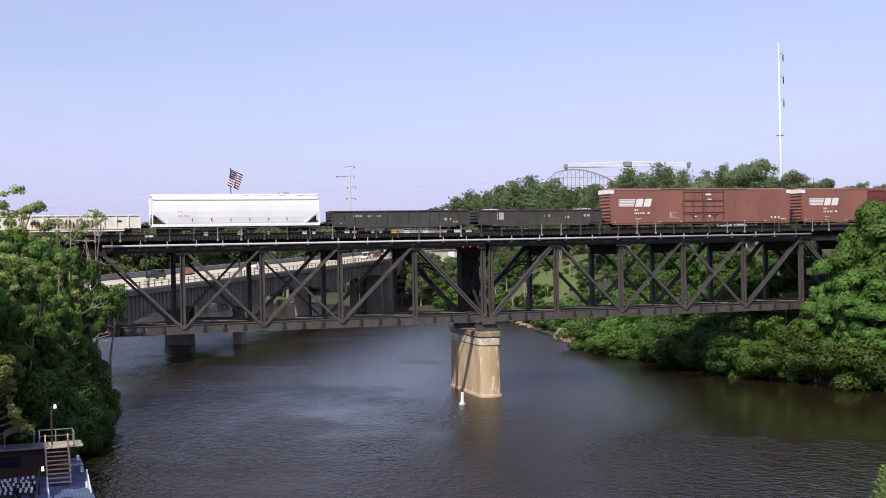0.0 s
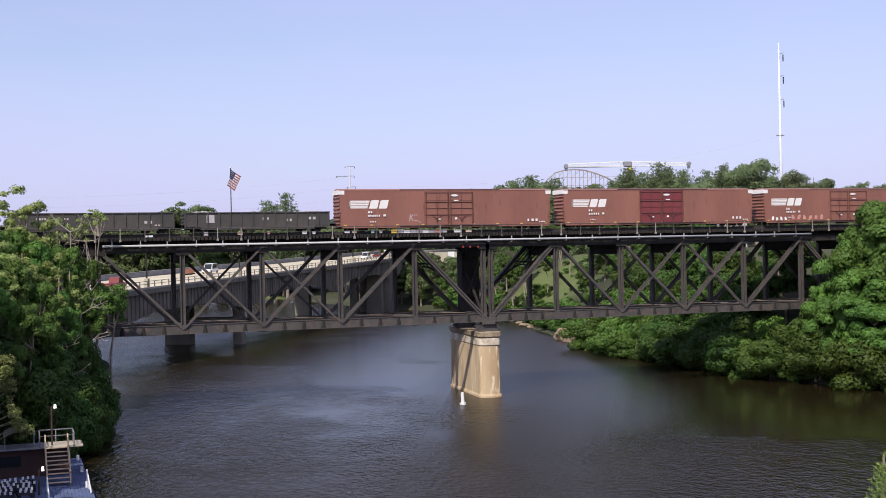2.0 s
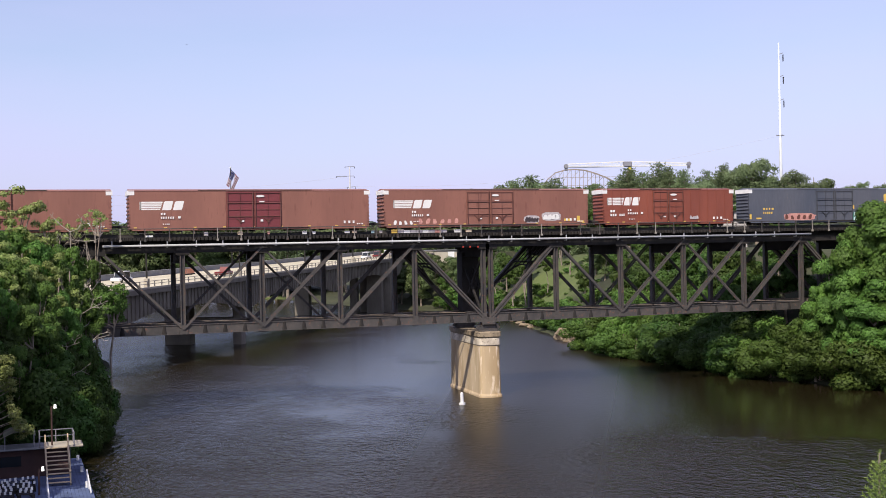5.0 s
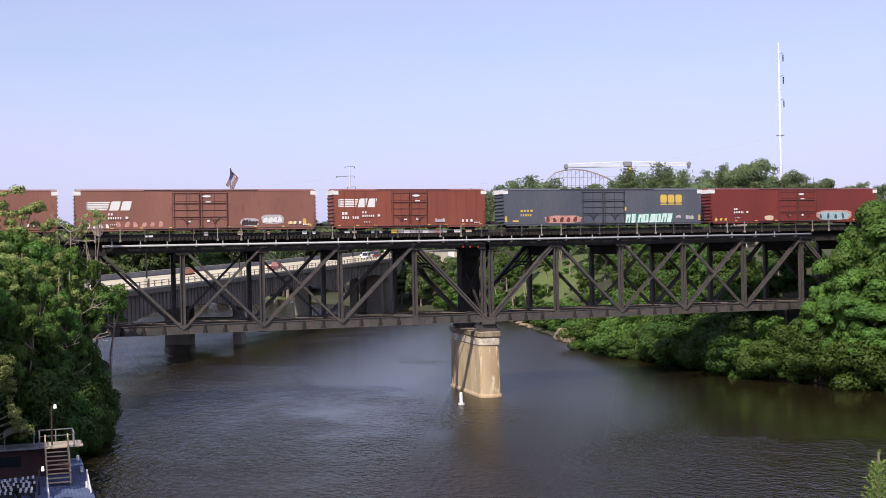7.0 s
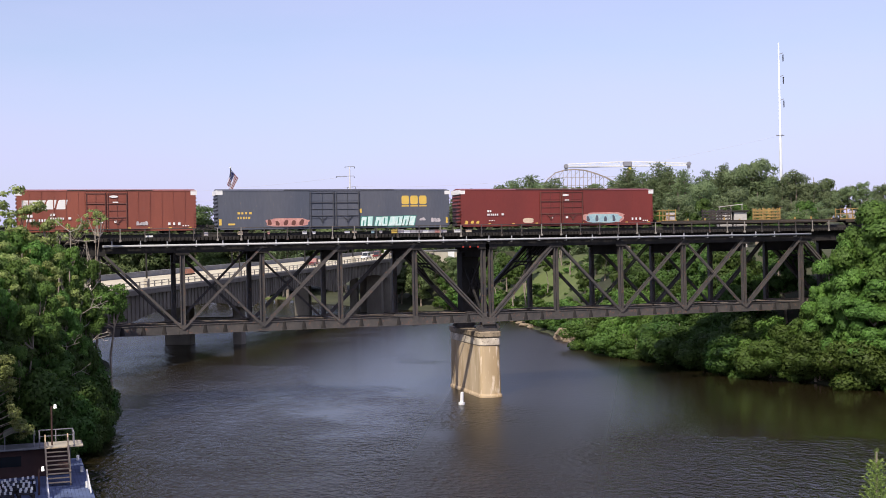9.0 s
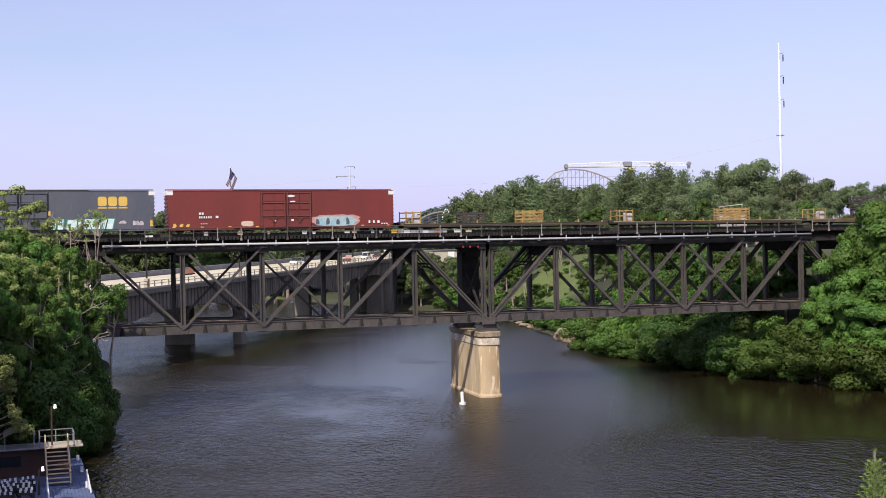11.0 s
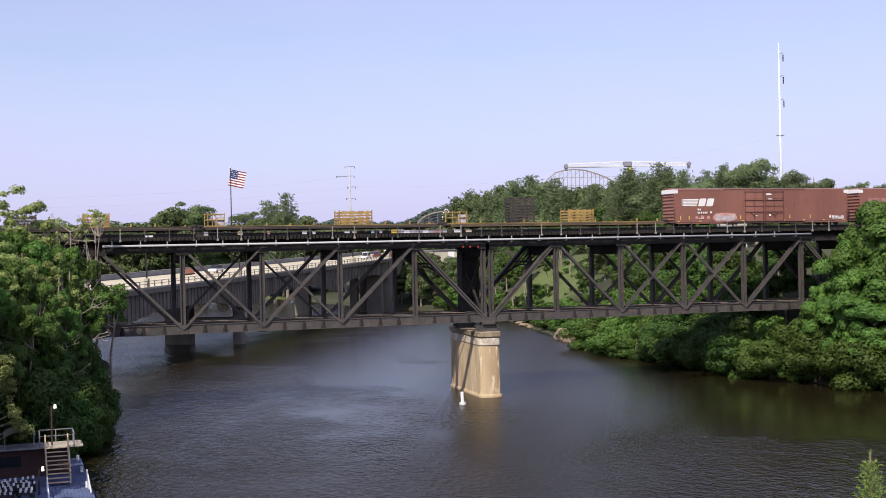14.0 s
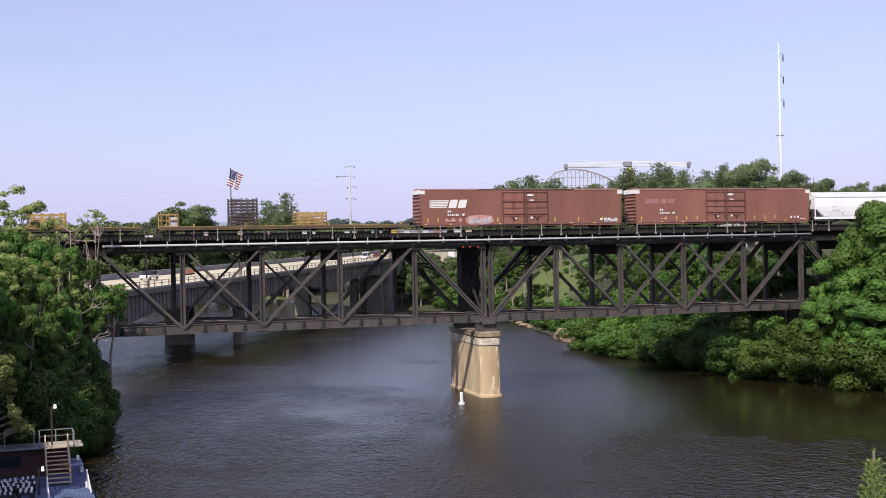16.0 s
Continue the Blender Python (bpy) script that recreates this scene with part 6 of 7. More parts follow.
    part("crown", cloud, LEAF_OLIVE, over, smooth=True).data.normals_split_custom_set_from_vertices(normals)
    for k, (x, y, top) in enumerate(((6.0, -6.5, 20.6), (7.6, -5.6, 19.6), (6.6, -9.8, 12.2), (4.6, -15.5, 10.8))):
        make_snag(x, y, top, 90 + k)
    # the far woods are one mass of crowns and stems
    woods = thing("far_woods", "distant green woods along the far bank and ridge", "woods", kind="stuff")
    near_by = [q for q in mass if q[1].translation.y < 600]
    ridge = [q for q in mass if q[1].translation.y >= 600]
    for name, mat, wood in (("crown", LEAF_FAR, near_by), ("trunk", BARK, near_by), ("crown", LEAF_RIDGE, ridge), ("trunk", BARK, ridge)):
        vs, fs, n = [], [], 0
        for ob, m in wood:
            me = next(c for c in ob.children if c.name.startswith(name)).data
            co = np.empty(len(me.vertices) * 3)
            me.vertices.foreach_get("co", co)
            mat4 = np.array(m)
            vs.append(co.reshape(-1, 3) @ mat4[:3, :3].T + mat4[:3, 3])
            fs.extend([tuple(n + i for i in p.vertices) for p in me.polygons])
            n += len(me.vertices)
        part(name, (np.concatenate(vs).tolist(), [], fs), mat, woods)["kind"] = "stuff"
    for ob in protos:
        for o in list(ob.children_recursive) + [ob]:
            bpy.data.objects.remove(o)


make_woods()

# ---- things on and round the bridge ----
NAVY = material("navy cloth", (0.03, 0.04, 0.14), rough=0.8, fine=10)
FLAG_RED = material("red cloth", (0.26, 0.04, 0.06), rough=0.8, fine=10)
FLAG_WHITE = material("white cloth", (0.8, 0.8, 0.8), rough=0.8, fine=10)
POLE_WHITE = material("white galvanised pole", (0.75, 0.78, 0.8), rough=0.5, scale=0.3, fine=3, spread=0.06)
POLE_GREY = material("grey weathered pole", (0.24, 0.24, 0.27), rough=0.6, scale=0.3, fine=3)
POLE_PALE = material("pale weathered pole", (0.45, 0.45, 0.48), rough=0.6, scale=0.3, fine=3)
WIRE = material("power line wire", (0.62, 0.6, 0.66), rough=0.5)
PAINT_WHITE = material("white ride paint", (0.8, 0.8, 0.8), rough=0.4, scale=0.4)
PAINT_YELLOW = material("yellow ride paint", (0.75, 0.6, 0.1), rough=0.4, scale=0.4)
WOOD_GREY = material("weathered coaster timber", (0.24, 0.2, 0.18), (0.32, 0.27, 0.24), rough=0.9)
STAIR_WOOD = material("bleached stair timber", (0.55, 0.44, 0.3), (0.42, 0.32, 0.2), rough=0.85, scale=1.5, fine=12, spread=0.2)
DOCK_BLUE = material("blue-grey dock boards", (0.09, 0.125, 0.24), (0.065, 0.09, 0.17), rough=0.95, scale=0.8, fine=8, spread=0.15)
SHED_RED = material("dark red-brown shed boards", (0.07, 0.035, 0.03), (0.05, 0.027, 0.024), rough=0.85, scale=1, fine=8)
ROOF_GREY = material("pale grey flat roof", (0.24, 0.25, 0.26), (0.17, 0.18, 0.19), rough=0.8, scale=0.8, fine=6)
CANVAS = material("olive canvas canopy", (0.2, 0.21, 0.15), (0.14, 0.15, 0.11), rough=0.9, scale=1)
CAR_BLACK = material("black car paint", (0.02, 0.02, 0.022), rough=0.25)
CAR_RED = material("red truck paint", (0.17, 0.018, 0.016), rough=0.3)
CAR_WHITE = material("white car paint", (0.8, 0.8, 0.8), rough=0.3)
GLASS = material("dark window glass", (0.02, 0.025, 0.03), rough=0.08)
BARRIER = material("faded salmon barrier", (0.62, 0.27, 0.17), (0.5, 0.2, 0.12), rough=0.7, scale=1, fine=5)
SIGN_RED = material("red marker plate", (0.55, 0.05, 0.03), rough=0.6)
CREAM = material("cream wall render", (0.45, 0.41, 0.33), (0.38, 0.34, 0.27), rough=0.9, scale=0.3)
CREAM_GREY = material("pale grey shed boards", (0.5, 0.47, 0.44), (0.4, 0.37, 0.35), rough=0.85, scale=0.6, fine=5)
LAMP_GLASS = bpy.data.materials.new("lit lamp glass")
LAMP_GLASS.use_nodes = True
lamp_bsdf = LAMP_GLASS.node_tree.nodes["Principled BSDF"]
lamp_bsdf.inputs["Base Color"].default_value = (0.9, 0.9, 0.88, 1)
lamp_bsdf.inputs["Emission Color"].default_value = (1.0, 0.96, 0.88, 1)
lamp_bsdf.inputs["Emission Strength"].default_value = 1.2


def make_deck_boxes():
    rows = ((14.6, 20.1, 0.9, 0.2, WHITE), (20.9, 20.3, 0.45, 0.42, SILVER), (24.75, 20.32, 0.55, 0.36, CREAM_SPRAY), (28.0, 20.3, 0.3, 0.32, PINK), (32.2, 20.3, 0.5, 0.36, WHITE), (33.3, 20.28, 0.35, 0.34, WHITE),
            (37.3, 20.3, 0.6, 0.28, WHITE), (38.2, 20.3, 0.5, 0.3, CREAM_SPRAY), (40.4, 20.25, 0.35, 0.28, AQUA), (41.4, 20.25, 0.3, 0.28, SILVER), (51.1, 20.25, 0.9, 0.4, WHITE), (52.5, 20.22, 0.7, 0.3, CREAM_SPRAY))
    for x, z, w, h, mat in rows:
        t = thing("junction_box", "small painted junction box on the bridge deck", "junction box", (x, -0.45, 19.99), group="deck boxes")
        part("case", box(B(), (-w / 2, -0.12, z - 19.99 - h / 2), (w / 2, 0.12, z - 19.99 + h / 2), 0.02), mat, t)
        part("stand", box(B(), (-0.04, -0.05, 0), (0.04, 0.05, z - 19.99 - h / 2)), STEEL, t)
    t = thing("painted_board", "long low board with pale and yellow spray paint beside the track", "board", (47.2, -0.5, 19.99))
    for i in range(9):
        m = (YELLOW, SILVER, WHITE, SILVER, SILVER, WHITE, SILVER, PINK, SILVER)[i]
        part("panel", box(B(), (-4.5 + i * 0.78, -0.04, 0.08), (-3.76 + i * 0.78, 0.04, 0.5 if i < 2 else 0.4), 0.01), m, t)
    for x, z in ((51.75, 18.3), (52.65, 18.29), (53.66, 18.28)):
        t = thing("marker_plate", "small red marker plate under the bridge deck", "sign", (x, -0.47, z))
        part("plate", box(B(), (-0.09, -0.02, -0.1), (0.09, 0.02, 0.1)), SIGN_RED, t)
        part("fixing", box(B(), (-0.03, 0.02, -0.05), (0.03, 0.16, 0.3)), STEEL, t)


make_deck_boxes()


def make_buoy():
    t = thing("buoy", "white cylindrical river marker buoy", "buoy", (49.2, -5.9, 0))
    part("float", rod(B(), (0, 0, -0.3), (0, 0, 0.22), 0.38, 16), PAINT_WHITE, t)
    part("column", rod(B(), (0, 0, 0.22), (0, 0, 1.35), 0.21, 14, 0.19), PAINT_WHITE, t)
    part("cap", rod(B(), (0, 0, 1.35), (0, 0, 1.45), 0.19, 14, 0.08), PAINT_WHITE, t)
    return t


BUOY = make_buoy()


def move_buoy():
    walk(BUOY, [(i * 0.8, pose(49.2 + 0.1 * math.sin(i * 0.5), -5.9, 0.04 * math.sin(i * 1.9), 2.5 * math.sin(i * 1.3), 3 * math.sin(i * 1.7 + 1), 0)) for i in range(21)])


# flag on a tall pole: four stiff panels that swing one after another


def make_flag():
    p = Vector((55.3, 182.0, 40.6))
    g = float(ground_height(p[0], p[1])[0])
    t = thing("flagpole", "tall grey flagpole with finial", "flagpole", (p[0], p[1], g))
    part("pole", rod(B(), (0, 0, -0.5), (0, 0, p[2] - g), 0.2, 10, 0.12), STEEL_DARK, t, smooth=True)
    b = B()
    bmesh.ops.create_uvsphere(b, u_segments=10, v_segments=8, radius=0.28, matrix=Matrix.Translation((0, 0, p[2] - g + 0.2)))
    part("finial", b, POLE_WHITE, t)
    fl = thing("flag", "red, white and blue striped flag flying from a pole", "flag", (p[0] + 0.15, p[1], p[2] - 0.3))
    panels = []
    w, hgt = 1.05, 4.3
    for k in range(4):
        hinge = new("panel")
        hinge.parent = fl
        rows = 13
        for r in range(rows):
            z1 = -r * hgt / rows
            z0 = -(r + 1) * hgt / rows
            if k < 2 and r < 7:
                continue
            part("stripe", box(B(), (0, -0.02, z0), (w + 0.02, 0.02, z1)), FLAG_RED if r % 2 == 0 else FLAG_WHITE, hinge)
        if k < 2:
            part("canton", box(B(), (0, -0.021, -7 * hgt / rows), (w + 0.02, 0.021, 0)), NAVY, hinge)
            b = B()
            for i in range(3):
                for j in range(4):
                    x, z = 0.2 + i * 0.37, -0.3 - j * 0.5
                    bmesh.ops.create_circle(b, cap_ends=True, segments=5, radius=0.1, matrix=Matrix.Translation((x, -0.026, z)) @ Matrix.Rotation(radians(90), 4, "X"))
            part("star_dot", b, FLAG_WHITE, hinge)["kind"] = "stuff"
        panels.append(hinge)
    return fl, panels, w


FLAG, FLAG_PANELS, FLAG_W = make_flag()


def move_flag():
    count = 41
    rows = [[] for _ in FLAG_PANELS]
    # how far the cloth streams out from the pole, from gust to lull
    reach = [(0, 0.76), (0.5, 0.86), (1, 0.84), (1.5, 0.7), (2, 0.62), (2.5, 0.52), (3, 0.44), (4, 0.5), (6.5, 0.45), (7.5, 0.48), (8.5, 0.5), (9, 0.45), (11.5, 0.38), (12, 0.55), (12.5, 0.78), (13, 0.8), (13.5, 0.9), (14, 0.97), (14.5, 0.95), (15, 0.8), (16, 0.74)]
    for i in range(count):
        t = 16.0 * i / (count - 1)
        out = float(np.interp(t, [r[0] for r in reach], [r[1] for r in reach]))
        m = Matrix.Identity(4)
        for k in range(len(FLAG_PANELS)):
            sag = 14 + 52 * (1 - out)
            fold = math.degrees(math.acos(min(1.0, out / math.cos(radians(sag * 0.8)))))
            yaw = -20 + fold * (1 if k % 2 else -1) + 9 * math.sin(5.2 * t - 1.5 * k)
            base = m.translation.copy()
            rot = pose(0, 0, 0, 0, 0, yaw) @ pose(0, 0, 0, 0, sag * 0.8, 0)
            m = Matrix.Translation(base) @ rot
            rows[k].append((t, m.copy()))
            m = m @ Matrix.Translation((FLAG_W, 0, 0))
    for o, r in zip(FLAG_PANELS, rows):
        walk(o, r)


def make_power_line():
    tall, tall_base = (311.3, 302.8, 103.86), (311.7, 302.7, 40.0)
    g = float(ground_height(tall_base[0], tall_base[1])[0])
    t = thing("transmission_pole", "very tall white steel transmission pole with insulators", "utility pole", (tall_base[0], tall_base[1], g))
    hgt = tall[2] - g
    part("pole", rod(B(), (0, 0, -1), (0, 0, hgt), 0.95, 12, 0.26), POLE_WHITE, t, smooth=True)
    for level in (98.8, 89.2, 79.1):
        z = level - g
        arm = part("arm", bar(B(), (0, 0, z), (1.7, -0.6, z + 0.7), 0.22, 0.3), POLE_GREY, t)
        b = B()
        for k in range(7):
            rod(b, (1.7, -0.6, z - 2.9 + k * 0.42), (1.7, -0.6, z - 2.6 + k * 0.42), 0.3, 8)
        part("insulator", b, STEEL_DARK, arm)
    z = 64.2 - g
    part("platform", bar(bar(B(), (-1.9, 0, z), (1.9, 0, z), 0.5, 0.35), (0, -1.6, z), (0, 1.6, z), 0.5, 0.3), POLE_GREY, t)
    top, base = (163.7, 461.8, 61.3), (164.4, 461.6, 25.5)
    g2 = float(ground_height(base[0], base[1])[0])
    t2 = thing("utility_pole", "grey steel utility pole with four crossarms", "utility pole", (base[0], base[1], g2))
    part("pole", rod(B(), (0, 0, -1), (0, 0, top[2] - g2), 0.85, 10, 0.35), POLE_PALE, t2, smooth=True)
    for level, x0, x1 in ((61.3, -2.4, 2.6), (56.4, -7.0, 2.4), (50.9, -1.2, 3.0), (45.1, -2.0, 2.8)):
        z = level - g2
        arm = part("crossarm", bar(B(), (x0, 0, z), (x1, 0, z + 0.3), 0.25, 0.28), POLE_GREY, t2)
        for x in (x0, x1):
            part("insulator", rod(B(), (x, 0, z - 0.7), (x, 0, z), 0.16, 6), STEEL_DARK, arm)
    # wires between and past the poles
    def wire(a, b, sag):
        cu = bpy.data.curves.new("wire", "CURVE")
        cu.dimensions = "3D"
        cu.bevel_depth = 0.035
        sp = cu.splines.new("POLY")
        sp.points.add(24)
        for i in range(25):
            f = i / 24
            c = a.lerp(b, f)
            sp.points[i].co = (c.x, c.y, c.z - sag * 4 * f * (1 - f), 1)
        cu.materials.append(WIRE)
        tagged(new("power_line", cu), "thin overhead power line against the sky", "power line", "power lines")
    wire(Vector((311.5, 302.8, 64.2)), Vector((163.7, 461.8, 51.5)), 7)
    for za, zb in ((56.4, 48.7), (50.9, 44.3), (45.1, 40.1)):
        wire(Vector((163.0, 462.0, za)), Vector((-64.7, 479.6, zb)), 5)


make_power_line()


def make_ride():
    hub = (201.8, 235.8, 46.4)
    g = float(ground_height(hub[0], hub[1])[0])
    t = thing("swing_ride", "white lattice boom ride on a yellow mast above the pines", "amusement ride", (hub[0], hub[1], g), -19.65)
    h = hub[2] - g
    part("mast", rod(B(), (0, 0, -0.5), (0.8, 0, h - 1), 0.9, 10, 0.55), PAINT_YELLOW, t)
    part("hub", box(B(), (-1.5, -0.9, h - 0.9), (1.5, 0.9, h + 0.9), 0.2), POLE_GREY, t)
    boom = part("boom", box(B(), (-21, -0.12, h - 0.95), (21, 0.12, h - 0.75)), PAINT_WHITE, t)
    boom.location.z = 0
    for s in (-1, 1):
        for y in (-0.6, 0.6):
            part("chord", bar(B(), (s * 1.2, y, h + 0.9), (s * 20.5, y, h + 0.15 - 0.25 * s), 0.28, 0.3), PAINT_WHITE, t)
            part("chord", bar(B(), (s * 1.2, y, h - 0.7), (s * 20.5, y, h - 0.6 - 0.25 * s), 0.28, 0.3), PAINT_WHITE, t)
        b = B()
        for k in range(13):
            x = s * (1.5 + k * 1.5)
            zt = h + 0.9 - 0.055 * abs(x)
            bar(b, (x, -0.6, h - 0.7), (x + s * 0.75, -0.6, zt), 0.14, 0.14)
            bar(b, (x + s * 0.75, -0.6, zt), (x + s * 1.5, -0.6, h - 0.7), 0.14, 0.14)
        part("lattice", b, PAINT_WHITE, t)
        part("gondola_car", box(rod(B(), (s * 21.2, -0.8, h - 0.3), (s * 21.2, 0.8, h - 0.3), 0.75, 12), (s * 21.2 - 0.5, -0.5, h - 1.9), (s * 21.2 + 0.5, 0.5, h - 0.9), 0.1), POLE_GREY, t)
    # timber coaster hill
    c = (264.0, 404.7, 56.5)
    g = float(ground_height(c[0], c[1])[0])
    t = thing("roller_coaster", "weathered timber roller coaster hill behind the trees", "roller coaster", (c[0], c[1], g), -19.65)
    top = c[2] - g
    prof = [(-18, -10.5), (-14, -5), (-10, -1.6), (-5, -0.2), (0, 0), (5, -0.6), (10, -2.2), (15, -4.2), (20, -7), (26, -10)]
    for a, e in zip(prof[:-1], prof[1:]):
        for y in (-1.2, 1.2):
            part("track", bar(B(), (a[0], y, top + a[1]), (e[0], y, top + e[1]), 0.3, 0.45), WOOD_GREY, t)
    for i in range(23):
        x = -18 + i * 2
        z = float(np.interp(x, [q[0] for q in prof], [q[1] for q in prof]))
        part("bent", bar(B(), (x, 0, -1), (x, 0, top + z), 0.22, 0.22), WOOD_GREY, t)
        if i % 2 == 0 and i < 21:
            z2 = float(np.interp(x + 4, [q[0] for q in prof], [q[1] for q in prof]))
            part("brace", bar(B(), (x, 0, top + z - 5), (x + 4, 0, top + z2), 0.16, 0.16), WOOD_GREY, t)
    for dz in (-4, -8, -12):
        part("ledger", bar(B(), (-14, 0, top + dz), (20, 0, top + dz), 0.18, 0.18), WOOD_GREY, t)
    # water slide
    c = (176.5, 351.1, 30.2)
    g = float(ground_height(c[0], c[1])[0])
    t = thing("water_slide", "white and grey curved tube water slide", "water slide", (c[0], c[1], g), -19.65)
    base = c[2] - g
    # brown nested chutes sweep up to the white tubes
    for k, (a, h, mat) in enumerate(((12.5, 6.2, WOOD_GREY), (11.0, 5.0, POLE_GREY), (9.5, 4.0, WOOD_GREY), (8.0, 2.8, POLE_GREY))):
        pts = [Vector((-a * math.cos(q), k * 1.2, base - 2.0 + h * math.sin(q))) for q in np.linspace(0.05, 1.6, 10)]
        part("chute", swept(pts, 0.32), mat, t)
        for f in (0.3, 0.6, 0.9):
            part("support", rod(B(), (-a * f, k * 1.2, -1), (-a * f, k * 1.2, base - 2.0 + h * math.sqrt(1 - f * f)), 0.14, 6), POLE_GREY, t)
    for k, x0 in enumerate((0.0, 2.6)):
        pts = [Vector((x0 + 1.9 * math.cos(q), -1.5 - k, base - 3.0 + 8.2 * math.sin(q))) for q in np.linspace(0.1, 2.7, 12)]
        part("tube", swept(pts, 0.27), POLE_WHITE, t)
    part("start_tower", box(B(), (6, 0, -1), (8, 2, base + 5.5), 0.05), POLE_GREY, t)
    part("tower_roof", box(B(), (5.5, -0.5, base + 5.5), (8.5, 2.5, base + 5.9), 0.05), WOOD_GREY, t)


make_ride()


def make_dock():
    deck = thing("dock", "blue-grey boarded floating dock at the bank", "dock", (0, 0, 0))
    part("pontoon", box(B(), (-1.9, -56, -0.3), (5.5, -29, 0.55), 0.1), STEEL_DARK, deck)
    for i in range(29):
        x0 = -1.9 + i * 0.256
        part("plank", box(B(), (x0, -56, 0.56), (x0 + 0.24, -28.8, 0.66)), DOCK_BLUE, deck)
    for y in (-50, -43, -36, -30):
        part("bollard", rod(B(), (5.2, y, 0.66), (5.2, y, 1.1), 0.12, 8), PAINT_WHITE, deck)
    hs = thing("dock_house", "dark red-brown dock house with pale flat roof deck", "building", (0, 0, 0.66))
    for lo, hi in (((-2.2, -36.5), (4.3, -36.38)), ((-2.2, -34.62), (4.3, -34.5)), ((-2.2, -36.37), (-2.08, -34.63)), ((4.18, -36.37), (4.3, -34.63))):
        part("wall", box(B(), (*lo, 0), (*hi, 2.19), 0.02), SHED_RED, hs)
    part("roof", box(B(), (-2.6, -37, 2.2), (2.35, -34.2, 2.34), 0.03), ROOF_GREY, hs)
    part("roof", box(B(), (2.35, -37, 2.2), (5.3, -34.2, 2.34), 0.03), PALE_CONC, hs)
    part("door", box(B(), (4.31, -36, 0), (4.36, -35, 1.95)), ROOF_GREY, hs)
    part("window", box(B(), (-1.2, -36.56, 0.9), (0.6, -36.5, 1.7)), GLASS, hs)
    for x0, y0, x1, y1 in ((2.0, -37, 2.0, -34.4), (4.6, -37, 4.6, -34.4), (2.0, -34.4, 4.6, -34.4)):
        rl = part("roof_rail", bar(B(), (x0, y0, 3.35), (x1, y1, 3.35), 0.07, 0.07), POLE_GREY, hs)
        part("mid_rail", bar(B(), (x0, y0, 2.85), (x1, y1, 2.85), 0.05, 0.05), POLE_GREY, rl)
        for f in (0, 0.5, 1):
            part("rail_post", rod(B(), (x0 + (x1 - x0) * f, y0 + (y1 - y0) * f, 2.34), (x0 + (x1 - x0) * f, y0 + (y1 - y0) * f, 3.35), 0.05, 6), POLE_GREY, rl)
    st = thing("staircase", "bleached open timber stairs up to the roof deck", "stairs", (0, 0, 0.66))
    n = 9
    y0, y1, zt = -41.6, -37.1, 2.3
    for i in range(n):
        f = (i + 1) / n
        part("tread", box(B(), (2.45, y0 + (y1 - y0) * f - 0.32, zt * f - 0.06), (4.05, y0 + (y1 - y0) * f, zt * f), 0.01), STAIR_WOOD, st)
    for x in (2.4, 4.1):
        part("stringer", bar(B(), (x, y0, 0.05), (x, y1, zt - 0.05), 0.09, 0.3), STAIR_WOOD, st)
        hr = part("handrail", bar(B(), (x, y0, 1.0), (x, y1, zt + 1.0), 0.09, 0.12), STAIR_WOOD, st)
        for f in (0.02, 0.34, 0.67, 0.99):
            part("baluster", bar(B(), (x, y0 + (y1 - y0) * f, zt * f), (x, y0 + (y1 - y0) * f, zt * f + 1.0), 0.09, 0.09), STAIR_WOOD, hr)
    t = thing("canopy", "sagging olive canvas canopy beside the roof deck", "canopy", (-0.5, -35.6, 3.0))
    b = B()
    bmesh.ops.create_grid(b, x_segments=8, y_segments=8, size=1, matrix=Matrix.Translation((1.0, 0, 1.05)) @ Matrix.Diagonal((1.2, 1.3, 1, 1)))
    for v in b.verts:
        v.co.z += 0.35 * (1 - ((v.co.x - 1.0) / 1.2) ** 2) - 0.12 * math.sin(v.co.y * 3)
    bmesh.ops.solidify(b, geom=b.faces[:], thickness=0.03)
    part("cloth", b, CANVAS, t)
    for x in (-0.1, 2.1):
        for y in (-1.2, 1.2):
            part("pole", rod(B(), (x, y, 0), (x, y, 1.05), 0.04, 6), POLE_GREY, t)
    for x, y, zb, zt, rr in ((2.95, -36.2, 3.0, 6.1, 0.12), (1.75, -44.5, 0.66, 2.55, 0.11)):
        t = thing("lamp_post", "lit white lamp on a dark post", "lamp post", (x, y, zb))
        part("post", rod(B(), (0, 0, 0), (0, 0, zt - zb), 0.07, 8), SHED_RED, t)
        part("arm", rod(B(), (0, 0, zt - zb - 0.05), (0.25, 0, zt - zb - 0.02), 0.03, 6), SHED_RED, t)
        part("lamp", rod(B(), (0.28, 0, zt - zb - 0.16), (0.28, 0, zt - zb + 0.16), rr, 10, rr * 0.8), LAMP_GLASS, t)
    # rows of slatted benches on the dock
    bench = thing("bench", "dark bench with white back slats on the dock", "bench", (0, 0, -50), group="dock benches")
    for k in range(3):
        part("seat_slat", box(B(), (-0.6, k * 0.13, 0.4), (0.6, k * 0.13 + 0.1, 0.44)), STEEL_DARK, bench)
    part("back_rail", box(B(), (-0.6, 0.43, 0.55), (0.6, 0.47, 0.6)), STEEL_DARK, bench)
    for k in range(3):
        part("back_slat", box(B(), (-0.5 + k * 0.4, 0.4, 0.6), (-0.34 + k * 0.4, 0.43, 0.82)), PAINT_WHITE, bench)
